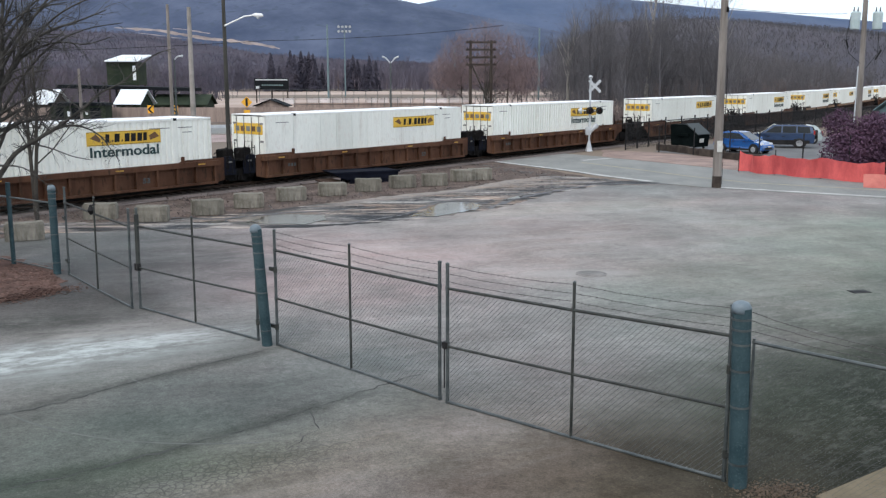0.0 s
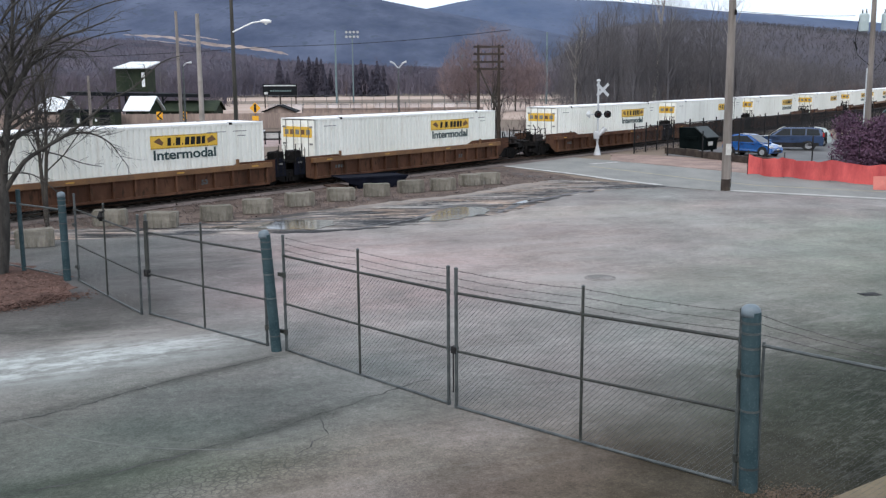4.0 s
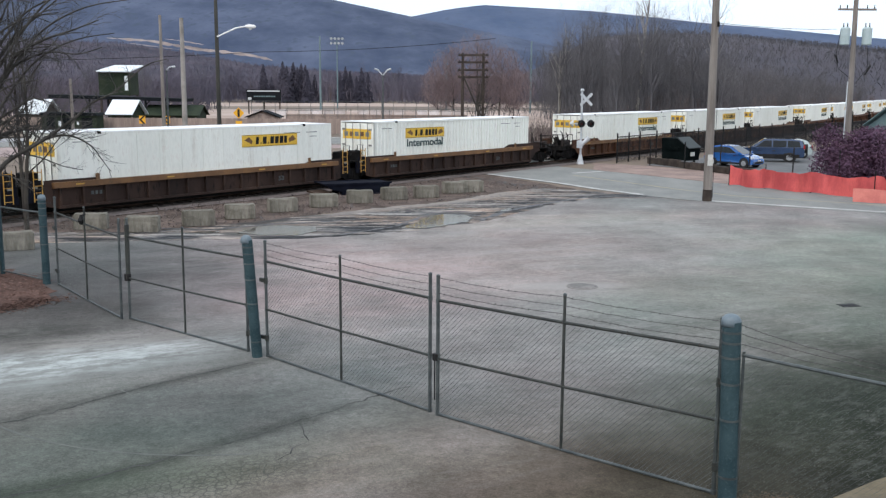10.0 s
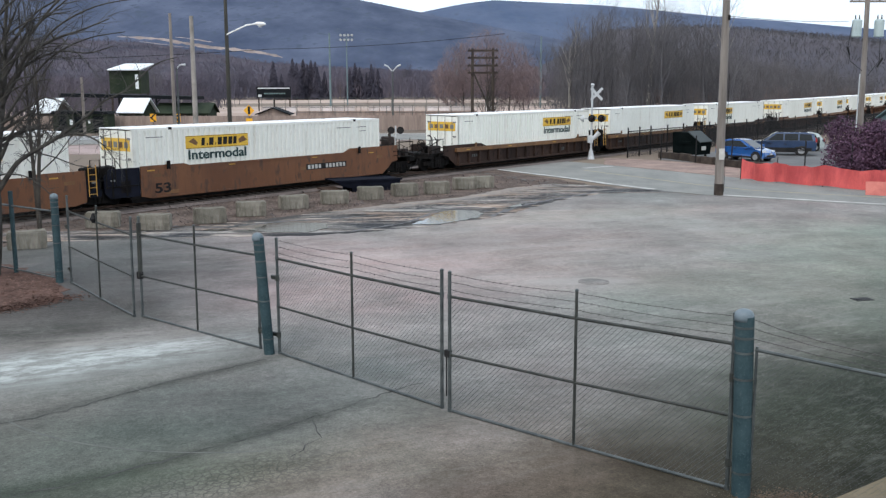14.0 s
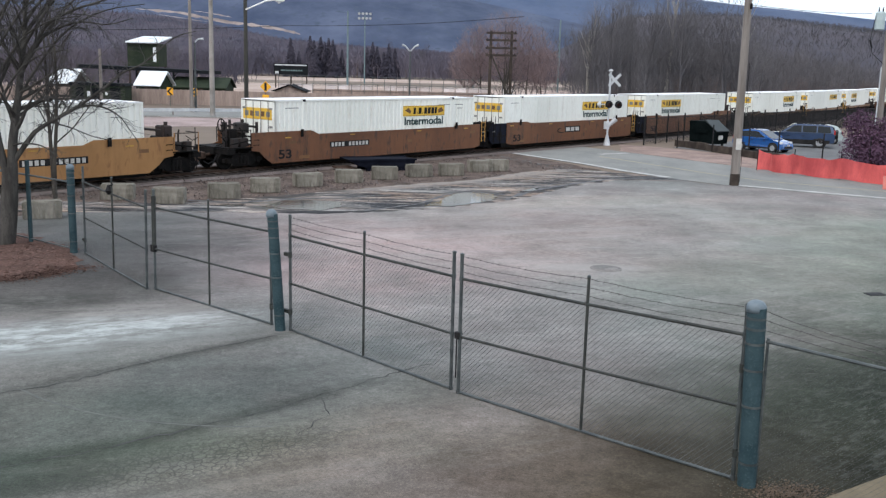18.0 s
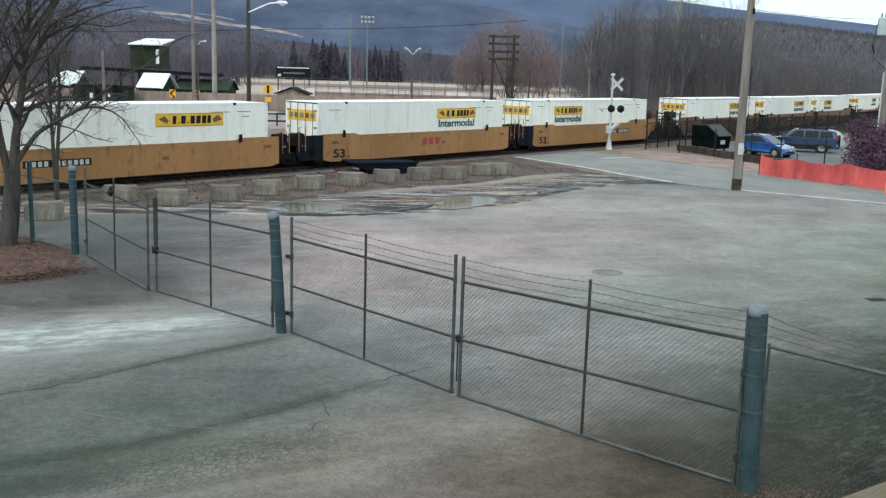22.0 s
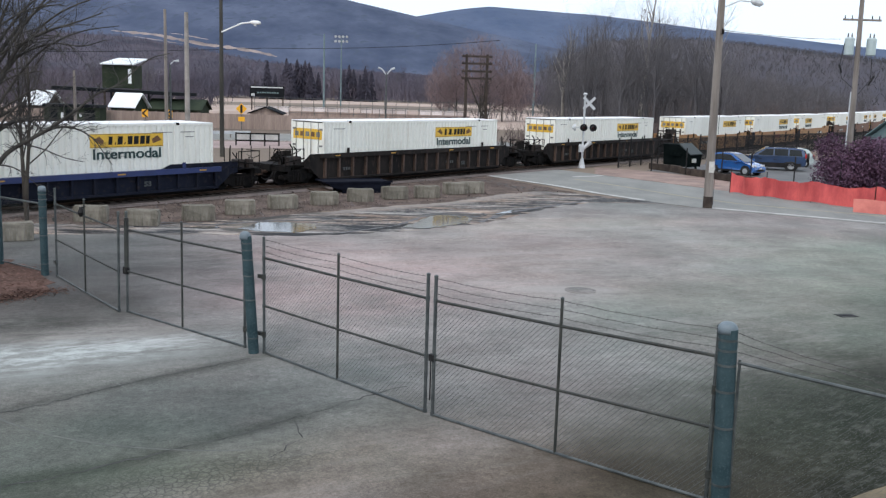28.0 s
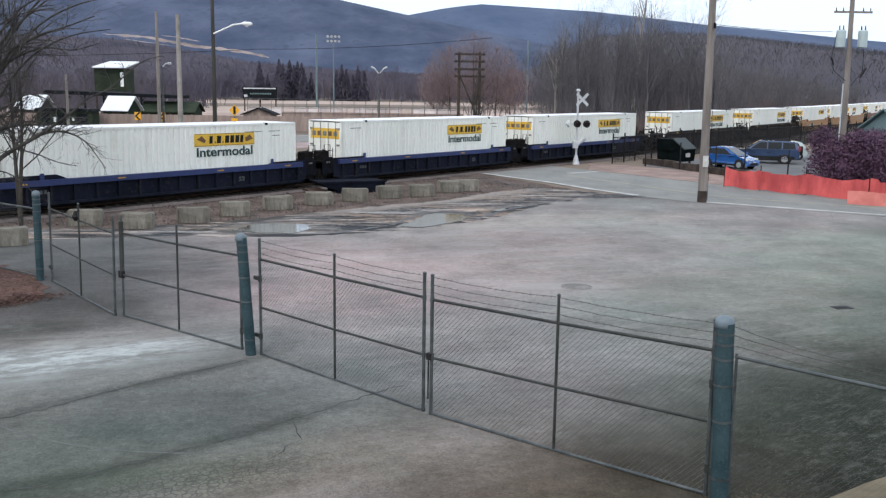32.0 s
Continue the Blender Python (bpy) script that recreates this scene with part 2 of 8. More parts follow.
weather(M_CONCRETE, (0.075, 0.068, 0.055), 0.8, (3.0, 3.0, 0.5), 0.46, 0.62)
weather(M_WHITE, (0.42, 0.37, 0.29), 0.55, (2.2, 2.2, 0.16))
weather(M_SMOOTHBR, (0.035, 0.018, 0.012), 0.85)
weather(M_SMOOTHBR, (0.20, 0.105, 0.055), 0.45, (0.5, 0.5, 1.4))
weather(M_YELLOW, (0.15, 0.062, 0.024), 0.7)
weather(M_YELLOW, (0.40, 0.23, 0.10), 0.4, (0.4, 0.4, 1.6))
weather(M_BROWN, (0.022, 0.014, 0.010), 0.85)
weather(M_BROWN, (0.17, 0.095, 0.055), 0.45, (0.6, 0.6, 1.0))
weather(M_ORANGECH, (0.06, 0.032, 0.018), 0.8, (1.2, 1.2, 1.2))
weather(M_DKBROWN, (0.085, 0.05, 0.036), 0.5, (0.6, 0.6, 1.0))
weather(M_DKBLUE, (0.04, 0.035, 0.035), 0.4)


def glass_black():
    m = bpy.data.materials.new("car_glass")
    m.use_nodes = True
    b = m.node_tree.nodes["Principled BSDF"]
    b.inputs["Base Color"].default_value = (0.012, 0.014, 0.016, 1)
    b.inputs["Roughness"].default_value = 0.06
    b.inputs["Specular IOR Level"].default_value = 1.0
    return m


M_GLASS = glass_black()


def water():
    m = bpy.data.materials.new("puddle_water")
    m.use_nodes = True
    n, l = m.node_tree.nodes, m.node_tree.links
    b = n["Principled BSDF"]
    b.inputs["Base Color"].default_value = (0.05, 0.05, 0.05, 1)
    b.inputs["Roughness"].default_value = 0.10
    b.inputs["IOR"].default_value = 1.8
    w = n.new("ShaderNodeTexNoise")
    w.inputs["Scale"].default_value = 6.0
    bp = n.new("ShaderNodeBump")
    bp.inputs["Strength"].default_value = 0.12
    bp.inputs["Distance"].default_value = 0.02
    l.new(w.outputs["Fac"], bp.inputs["Height"])
    l.new(bp.outputs[0], b.inputs["Normal"])
    return m


M_WATER = water()


# ---------------------------------------------------------------- mesh helpers
class MB:
    """A small mesh builder: vertices and faces gathered in lists."""

    def __init__(self):
        self.v, self.f = [], []

    def add(self, vs, fs):
        k = len(self.v)
        self.v += [tuple(p) for p in vs]
        self.f += [tuple(i + k for i in q) for q in fs]
        return self

    def box(self, x0, x1, y0, y1, z0, z1, c=0.0):
        """A box; c chamfers its upright and top edges."""
        if c <= 0:
            vs = [(x, y, z) for z in (z0, z1) for x, y in ((x0, y0), (x1, y0), (x1, y1), (x0, y1))]
            return self.add(vs, [(3, 2, 1, 0), (4, 5, 6, 7), (0, 1, 5, 4), (1, 2, 6, 5), (2, 3, 7, 6), (3, 0, 4, 7)])
        ring = lambda i: [(x0 + i + c, y0 + i), (x1 - i - c, y0 + i), (x1 - i, y0 + i + c), (x1 - i, y1 - i - c), (x1 - i - c, y1 - i), (x0 + i + c, y1 - i), (x0 + i, y1 - i - c), (x0 + i, y0 + i + c)]
        vs, fs = [], []
        for i, z in ((0, z0), (0, z1 - c), (c, z1)):
            vs += [(x, y, z) for x, y in ring(i)]
        for k in (0, 8):
            fs += [(k + i, k + (i + 1) % 8, k + 8 + (i + 1) % 8, k + 8 + i) for i in range(8)]
        fs += [tuple(range(7, -1, -1)), tuple(range(16, 24))]
        return self.add(vs, fs)

    def tube(self, pts, radii, n=8, caps=True):
        """A round bar along the points."""
        pts = [Vector(p) for p in pts]
        if not hasattr(radii, "__len__"):
            radii = [radii] * len(pts)
        vs, fs = [], []
        up = None
        for i, p in enumerate(pts):
            t = (pts[min(i + 1, len(pts) - 1)] - pts[max(i - 1, 0)]).normalized()
            if up is None:
                up = t.orthogonal().normalized()
            up = (up - t * up.dot(t))
            up = up.normalized() if up.length > 1e-6 else t.orthogonal().normalized()
            w = t.cross(up)
            vs += [p + (up * math.cos(a) + w * math.sin(a)) * radii[i] for a in (2 * math.pi * j / n for j in range(n))]
        for i in range(len(pts) - 1):
            fs += [(i * n + j, i * n + (j + 1) % n, (i + 1) * n + (j + 1) % n, (i + 1) * n + j) for j in range(n)]
        if caps:
            fs += [tuple(range(n - 1, -1, -1)), tuple((len(pts) - 1) * n + j for j in range(n))]
        return self.add(vs, fs)

    def prism(self, poly, y0, y1):
        """An outline in x and z, pushed from y0 to y1."""
        n = len(poly)
        vs = [(x, y0, z) for x, z in poly] + [(x, y1, z) for x, z in poly]
        fs = [tuple(range(n)), tuple(range(2 * n - 1, n - 1, -1))] + [((i + 1) % n, i, n + i, n + (i + 1) % n) for i in range(n)]
        return self.add(vs, fs)

    def slab(self, poly, z0, z1):
        """An outline in x and y, between two heights."""
        n = len(poly)
        vs = [(x, y, z0) for x, y in poly] + [(x, y, z1) for x, y in poly]
        self.add(vs, [(i, (i + 1) % n, n + (i + 1) % n, n + i) for i in range(n)])
        flat = geometry.delaunay_2d_cdt([Vector(p) for p in poly], [], [list(range(n))], 1, 1e-5)
        tops, tris = flat[0], [list(t) for t in flat[2]]
        for t in tris:
            a, b, c = (tops[i] for i in t[:3])
            if (b - a).cross(c - a) < 0:
                t.reverse()
        return self.add([(p.x, p.y, z1) for p in tops], tris)

    def mesh(self, name, mat, smooth=False):
        me = bpy.data.meshes.new(name)
        me.from_pydata(self.v, [], self.f)
        if mat:
            me.materials.append(mat)
        if smooth:
            me.shade_smooth()
        me.update()
        return me


def part(name, mb, mat, parent, label="", smooth=False):
    """One mesh under a thing or a part. mb may be a finished mesh."""
    ob = new(name, mb if isinstance(mb, bpy.types.Mesh) else mb.mesh(name, mat, smooth))
    ob.parent = parent
    if label:
        ob["label"] = label
    return ob


def thing(name, label, category, group="", m=None, kind=""):
    ob = new(name)
    if m is not None:
        ob.matrix_basis = m
    return tagged(ob, label, category, group, kind)


def whole(name, mb, mat, label, category, group="", kind="", smooth=False, m=None):
    ob = new(name, mb if isinstance(mb, bpy.types.Mesh) else mb.mesh(name, mat, smooth))
    if m is not None:
        ob.matrix_basis = m
    return tagged(ob, label, category, group, kind)


# ---------------------------------------------------------------- the railway's line
TH = radians(39.34)
DV = Vector((math.sin(TH), math.cos(TH), 0.0))
NV = Vector((-math.cos(TH), math.sin(TH), 0.0))
NEAR, BEND, BEND_END, RADIUS = 37.75, 60.0, 150.0, 660.0


def track(s, off=0.0, z=0.0):
    """Place and heading (degrees) at s metres along the line; off is measured away from the near side of the train."""
    if s <= BEND:
        p, a = NV * NEAR + DV * s, 0.0
    else:
        c = NV * (NEAR + RADIUS) + DV * BEND
        a = (min(s, BEND_END) - BEND) / RADIUS
        p = c + RADIUS * (DV * math.sin(a) - NV * math.cos(a))
        if s > BEND_END:
            p = p + (DV * math.cos(a) + NV * math.sin(a)) * (s - BEND_END)
    n = NV * math.cos(a) - DV * math.sin(a)
    p = p + n * off
    return Vector((p.x, p.y, z)), 90.0 - math.degrees(TH) + math.degrees(a)


def on_track(s, off=1.3, z=0.0):
    p, h = track(s, off)
    return pose(p.x, p.y, z, 0, 0, h)


def ribbon(s0, s1, o0, o1, z, step=4.0):
    """A flat band along the line."""
    mb = MB()
    n = max(2, int((s1 - s0) / step))
    ps = []
    for i in range(n + 1):
        s = s0 + (s1 - s0) * i / n
        ps += [track(s, o0, z)[0], track(s, o1, z)[0]]
    mb.add(ps, [(2 * i, 2 * i + 2, 2 * i + 3, 2 * i + 1) for i in range(n)])
    return mb
# ---------------------------------------------------------------- ground
def rough_outline(pts, step=0.6, amp=0.18, seed=3):
    """An outline with small bites in its edge."""
    rnd = random.Random(seed)
    out = []
    for i, a in enumerate(pts):
        b = pts[(i + 1) % len(pts)]
        n = max(1, int(math.dist(a, b) / step))
        for k in range(n):
            f = k / n
            out.append((a[0] + (b[0] - a[0]) * f + rnd.uniform(-amp, amp), a[1] + (b[1] - a[1]) * f + rnd.uniform(-amp, amp)))
    return out


g = MB()
g.add([(-4000, -1500, 0), (4000, -1500, 0), (4000, 6000, 0), (-4000, 6000, 0)], [(0, 1, 2, 3)])
whole("ground", g, M_LAND, "dull brown winter land with dry grass", "ground", kind="structure")

dirt = MB().slab(rough_outline([(-60, 8), (-26, 20), (-16, 31), (-8, 34), (0, 37), (6, 45), (9, 51), (4, 62), (1, 66), (-12, 51), (-50, 4)], 1.2, 0.3, 5), -0.06, 0.012)
whole("dirt_strip", dirt, M_DIRT, "strip of bare brown dirt and dead grass beside the railway", "dirt", kind="structure")

lot = MB().slab(rough_outline([(-40, -12), (30, -12), (30, 36), (20.6, 42.9), (13.5, 47.3), (9.3, 51.2), (4.97, 44.8), (-0.3, 37.5), (-4.5, 35.1), (-7.7, 34.8), (-14, 33.6), (-24, 22), (-40, 10)], 0.8, 0.12, 7), -0.05, 0.020)
whole("asphalt_lot", lot, M_ASPHALT, "worn grey asphalt yard with cracks and stains", "asphalt", kind="structure")

road = MB().slab([(2.3, 64.2), (7.6, 56.1), (9.1, 53.1), (11.2, 49.9), (13.5, 47.4), (20.5, 43.0), (30, 38.0), (60, 24), (60, 33), (33, 43.5), (22.9, 48.3), (17.8, 56.0), (11.2, 66.0), (7.4, 71.0)], -0.05, 0.030)
whole("road", road, M_ROAD, "pale grey asphalt road leading over the crossing", "road", kind="structure")


def stripe(pts, width, z, mat, name, label, category="line"):
    mb, vs = MB(), []
    for i, p in enumerate(pts):
        a, b = pts[max(0, i - 1)], pts[min(len(pts) - 1, i + 1)]
        d = Vector((b[0] - a[0], b[1] - a[1])).normalized()
        n = Vector((-d.y, d.x)) * width / 2
        vs += [(p[0] + n.x, p[1] + n.y, z), (p[0] - n.x, p[1] - n.y, z)]
    mb.add(vs, [(2 * i + 1, 2 * i + 3, 2 * i + 2, 2 * i) for i in range(len(pts) - 1)])
    return whole(name, mb, mat, label, category, kind="structure")


stripe([(2.7, 63.9), (7.7, 56.3), (9.3, 53.2), (11.3, 50.2)], 0.45, 0.036, M_PALE, "road_edge_line", "worn white edge line on the road")
stripe([(9.3, 61.4), (11.6, 57.3), (13.9, 52.9), (16.2, 49.6), (22.5, 45.6), (34, 40.6)], 0.22, 0.036, surface("faded_yellow_line", (0.26, 0.235, 0.165), (0.36, 0.32, 0.21), 0.8, 0.88, fine=12, c3=(0.21, 0.20, 0.18)), "road_centre_line", "faded yellow centre line on the road")
stripe([(9.5, 62.9), (11.7, 64.5)], 0.5, 0.037, M_PALE, "stop_line", "worn white stop line before the crossing")
stripe([(13.9, 47.6), (20.6, 43.5), (30, 38.5), (60, 24.5)], 0.4, 0.036, M_PALE, "road_edge_line", "worn white edge line on the road")
verge = MB().slab(rough_outline([(11.4, 66.3), (17.9, 56.4), (23.0, 48.7), (34, 43.8), (60, 33.5), (60, 41), (30, 55), (22.5, 61), (15.5, 70), (12.5, 72)], 0.9, 0.2, 9), -0.05, 0.014)
whole("road_verge", verge, surface("reddish_verge", (0.18, 0.122, 0.100), (0.31, 0.215, 0.180), 0.6, 0.95, bump=0.7, fine=18, c3=(0.30, 0.235, 0.2)), "reddish brown verge beside the road", "verge", kind="structure")
park = MB().slab([(16, 70.5), (22.5, 61.5), (30, 55.5), (62, 41.5), (85, 70), (45, 92), (27, 84)], -0.05, 0.018)
whole("parking_area", park, surface("parking_asphalt", (0.10, 0.10, 0.10), (0.145, 0.145, 0.145), 0.4, 0.9, bump=0.3, fine=30), "grey asphalt parking area", "asphalt", kind="structure")

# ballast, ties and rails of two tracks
# oily gravel, its colour darkened further for the shade below the train
M_SHADEGRAVEL = surface("oily_shaded_ballast", (0.026, 0.022, 0.020), (0.055, 0.046, 0.042), 0.8, 0.95, bump=0.9, fine=16, c3=(0.10, 0.085, 0.08))
M_SHADEGRAVEL.node_tree.nodes["Principled BSDF"].inputs["Specular IOR Level"].default_value = 0.1
for o in (1.3, 6.0):
    whole("ballast_shoulder", ribbon(-60, 330, o - 2.7, o + 2.3, 0.040), M_GRAVEL, "grey-brown ballast shoulder of the railway", "ballast", kind="structure")
    whole("ballast_bed", ribbon(-60, 330, o - 1.75, o + 1.75, 0.046), M_SHADEGRAVEL, "oily ballast under the rails, darkened for the train's shade", "ballast", kind="structure")
tie_me = MB().box(-0.12, 0.12, -1.3, 1.3, 0.0, 0.10).mesh("tie", M_TIE)
near_ties = thing("near_track", "near railway track with dark wooden ties and steel rails", "railway track", kind="structure")
far_ties = thing("far_track", "far railway track with dark wooden ties and steel rails", "railway track", kind="structure")
for i in range(200):
    s = 2 + i * 0.55
    t = part("tie", tie_me, None, near_ties)
    t.matrix_basis = on_track(s, 1.3, 0.0)
for o, tk in ((1.3, near_ties), (6.0, far_ties)):
    for side in (-0.7175, 0.7175):
        mb = MB()
        prof = [(-0.07, 0.08), (0.07, 0.08), (0.02, 0.11), (0.02, 0.17), (0.036, 0.18), (0.036, 0.20), (-0.036, 0.20), (-0.036, 0.18), (-0.02, 0.17), (-0.02, 0.11)]
        ss = [-60 + 4 * i for i in range(99)]
        vs = []
        for s in ss:
            for a, z in prof:
                vs.append(track(s, o + side + a, z)[0])
        n = len(prof)
        mb.add(vs, [(i * n + j, (i + 1) * n + j, (i + 1) * n + (j + 1) % n, i * n + (j + 1) % n) for i in range(len(ss) - 1) for j in range(n)])
        part("rail", mb, M_RAIL, tk)

# ---------------------------------------------------------------- gates and fence

def gate_post(x, y, r, h, lean=(0, 0)):
    p = thing("gate_post", "thick blue-grey painted steel gate post with a domed cap", "gate post", "gate posts", pose(x, y, 0))
    part("pipe", MB().tube([(0, 0, -0.05), (lean[0] * 0.9, lean[1] * 0.9, h - 0.14)], r, 24), M_STEELBLUE, p, smooth=False)
    pts, rad = [], []
    for i in range(8):
        a = i / 7 * math.pi / 2
        pts.append((lean[0], lean[1], h - 0.14 + 0.10 * math.sin(a)))
        rad.append(max(0.012, (r + 0.005) * math.cos(a) ** 0.8))
    pts.insert(0, (lean[0], lean[1], h - 0.2))
    rad.insert(0, r + 0.005)
    part("cap", MB().tube(pts, rad, 24), surface("pale_blue_grey_cap", (0.11, 0.145, 0.165), (0.16, 0.20, 0.225), 4.0, 0.55), p, "pale domed cap", smooth=True)
    for z in (0.35, 1.15, 1.65, h - 0.62, h - 0.42, h - 0.28):
        f = z / h
        part("band", MB().tube([(lean[0] * f, lean[1] * f, z - 0.015), (lean[0] * f, lean[1] * f, z + 0.015)], r + 0.006, 24), M_GALV, p)
    return p


gate_post(4.085, 12.24, 0.124, 2.63, (-0.065, 0.05))
gate_post(-3.5, 19.21, 0.108, 2.6, (-0.16, -0.05))
gate_post(-10.68, 26.55, 0.105, 2.58)


def chain_link(w, z0, z1, cell=0.06, r=0.0028):
    """Diagonal wires both ways over a panel in x and z."""
    mb = MB()
    h = z1 - z0
    for sgn in (1, -1):
        k = -h
        while k < w:
            a0, a1 = max(0.0, k), min(w, k + h)
            if a1 - a0 > 0.02:
                za, zb = a0 - k, a1 - k
                if sgn < 0:
                    za, zb = h - za, h - zb
                p, q = Vector((a0, 0.004 * sgn, z0 + za)), Vector((a1, 0.004 * sgn, z0 + zb))
                mb.tube([p, q], r if sgn > 0 else r * 0.3, 3, caps=False)
            k += cell * 1.414
    return mb


def barbed(mb, a, b, sag, n=14, r=0.0045):
    a, b = Vector(a), Vector(b)
    rnd = random.Random(int(a.x * 97 + b.z * 31))
    pts = []
    for i in range(n + 1):
        f = i / n
        p = a.lerp(b, f)
        p.z -= sag * 4 * f * (1 - f) + rnd.uniform(-0.006, 0.006)
        pts.append(p)
    mb.tube(pts, r, 4)
    m = int((b - a).length / 0.13)
    for i in range(1, m):
        f = i / m
        p = a.lerp(b, f)
        p.z -= sag * 4 * f * (1 - f)
        for d in ((0.012, 0.012, 0.018), (-0.012, 0.012, 0.018)):
            d = Vector(d)
            mb.tube([p - d, p + d], 0.0022, 3)


WIRE_TIE = MB().tube([(0, -0.03, -0.03), (0.01, -0.034, 0.035)], 0.006, 4).mesh("wire_tie", M_BARB)


def gate_leaf(a, b, hinge_at, barb, ends=(0.0, 0.0), leans=(0.0, 0.0), wire=0.0035):
    """A swing gate leaf from a to b on the ground; ends lifts its two ends, leans tips its end stiles along the leaf."""
    d = Vector((b[0] - a[0], b[1] - a[1]))
    w = d.length
    g = thing("gate_leaf", "closed weathered steel gate leaf with chain-link mesh" + (" and barbed wire" if barb else ""), "gate", "gate leaves", pose(a[0], a[1], 0, 0, 0, math.degrees(math.atan2(d.y, d.x))))
    lift = lambda x: ends[0] + (ends[1] - ends[0]) * x / w
    for x, lean in ((0.0, leans[0]), (w / 2, (leans[0] + leans[1]) / 2), (w, leans[1])):
        r = 0.024 if 0 < x < w else 0.030
        part("upright", MB().tube([(x, 0, 0.022), (x + lean, 0, 2.43 + lift(x))], r, 10), M_GALV if x != w / 2 else M_RUSTTUBE, g)
        part("upright_cap", MB().tube([(x + lean, 0, 2.425 + lift(x)), (x + lean, 0, 2.445 + lift(x)), (x + lean, 0, 2.46 + lift(x))], [r + 0.006, r + 0.006, 0.01], 10), M_GALV, g)
    lift_all = lift
    for z, r, mt in ((0.045, 0.026, M_GALV), (1.02, 0.023, M_RUSTTUBE), (2.02, 0.025, M_RUSTTUBE)):
        f = z / 2.43
        lift = lambda x: lift_all(x) * min(1.0, z)
        part("rail", MB().tube([(leans[0] * f, 0, z + lift(0)), (w / 2, 0, z - 0.012 + lift(w / 2)), (w + leans[1] * f, 0, z + lift(w))], r, 10), mt, g)
        for x, lean in ((0.0, leans[0]), (w, leans[1])):
            part("rail_clamp", MB().tube([(x + lean * f, 0, z + lift(x) - 0.04), (x + lean * f, 0, z + lift(x) + 0.04)], 0.038, 8), M_GALV, g)
    lift = lift_all
    part("chain_link_mesh", chain_link(w, 0.07, 2.04 + min(ends), 0.06, wire), M_WIRE, g, "thin diagonal chain-link wire")
    for k in range(int(w / 0.55)):
        x = 0.25 + 0.55 * k
        part("wire_tie", WIRE_TIE, None, g).location = (x, 0, 2.02 + lift(x))
    if barb:
        for z in (2.14, 2.27, 2.40):
            mb = MB()
            barbed(mb, (0, 0, z + lift(0)), (w / 2, 0, z + lift(w / 2)), 0.03)
            barbed(mb, (w / 2, 0, z + lift(w / 2)), (w, 0, z + lift(w)), 0.03)
            part("barbed_wire", mb, M_BARB, g)
    for z in (0.42, 1.62):
        x = 0.0 if hinge_at == 0 else w
        s = -1 if hinge_at == 0 else 1
        part("hinge", MB().box(min(x, x + s * 0.20), max(x, x + s * 0.20), -0.028, 0.028, z - 0.04, z + 0.04, 0.01).tube([(x, 0, z - 0.06), (x, 0, z + 0.06)], 0.042, 8), M_RUSTTUBE, g)
    return g


gate_leaf((-3.29, 19.20), (0.05, 15.80), 0, True, wire=0.0030)
latch_leaf = gate_leaf((0.18, 15.62), (3.94, 12.40), 1, True, (0.0, 0.065))
part("latch", MB().box(-0.09, 0.02, -0.05, 0.05, 0.98, 1.10, 0.012).tube([(-0.035, -0.04, 0.3), (-0.035, -0.04, 1.05)], 0.012, 6), M_BLACK, latch_leaf, "dark gate latch")
far_leaf = gate_leaf((-7.10, 22.45), (-3.76, 19.60), 1, False, (0.0, 0.0), (0.04, 0.0), 0.0013)
part("latch", MB().box(-0.10, 0.06, -0.05, 0.05, 0.95, 1.12, 0.012), M_BLACK, far_leaf, "dark gate latch")
part("latch_post", MB().tube([(0.0, 0.0, 1.0), (0.03, 0.0, 2.3)], 0.055, 10), M_RUSTTUBE, far_leaf, "rusty latch post")
dark_leaf = gate_leaf((-10.30, 26.42), (-7.30, 22.44), 0, False, (0.05, 0.0), (0.08, 0.10), 0.0013)
part("rag", MB().tube([(2.45, -0.03, 2.02), (2.47, -0.05, 2.12), (2.45, -0.04, 2.26)], [0.05, 0.085, 0.03], 8).tube([(2.45, -0.03, 2.24), (2.75, -0.03, 2.30)], 0.02, 5), M_BLACK, dark_leaf, "dark rag caught on the upright")

# fence running on to both sides
fence = thing("chain_link_fence", "chain-link fence with a top rail and sagging barbed wire", "fence", m=pose(4.17, 12.22, 0, 0, 0, -44.7))
part("end_post", MB().tube([(0.02, 0, 0), (0.02, 0, 2.1)], 0.02, 10), M_GALV, fence)
for x in (3.0, 6.0, 9.0):
    part("line_post", MB().tube([(x, 0, 0), (x, 0, 2.1)], 0.03, 10), M_STEELBLUE, fence)
part("top_rail", MB().tube([(0, 0, 2.05), (9, 0, 2.05)], 0.024, 10), M_GALV, fence)
part("chain_link_mesh", chain_link(9.0, 0.05, 2.05, 0.055, 0.0013), M_GALV, fence)
for z, low, s in ((2.20, 2.13, 0.04), (2.34, 2.24, 0.07), (2.46, 2.36, 0.12)):
    mb = MB()
    barbed(mb, (-0.1, 0, z), (3.0, 0, low), s, 16)
    barbed(mb, (3.0, 0, low), (6.0, 0, low), s, 16)
    part("barbed_wire", mb, M_BARB, fence)
fence = thing("chain_link_fence", "chain-link fence with blue-grey posts beside the bare tree", "fence", m=pose(-10.72, 26.62, 0, 0, 0, 143.0))
for x in (2.25, 5.2, 8.2):
    part("line_post", MB().tube([(x, 0, 0), (x, 0, 2.45)], 0.065, 14), M_STEELBLUE, fence)
part("top_rail", MB().tube([(0, 0, 2.02), (8.2, 0, 2.02)], 0.028, 10), M_GALV, fence)
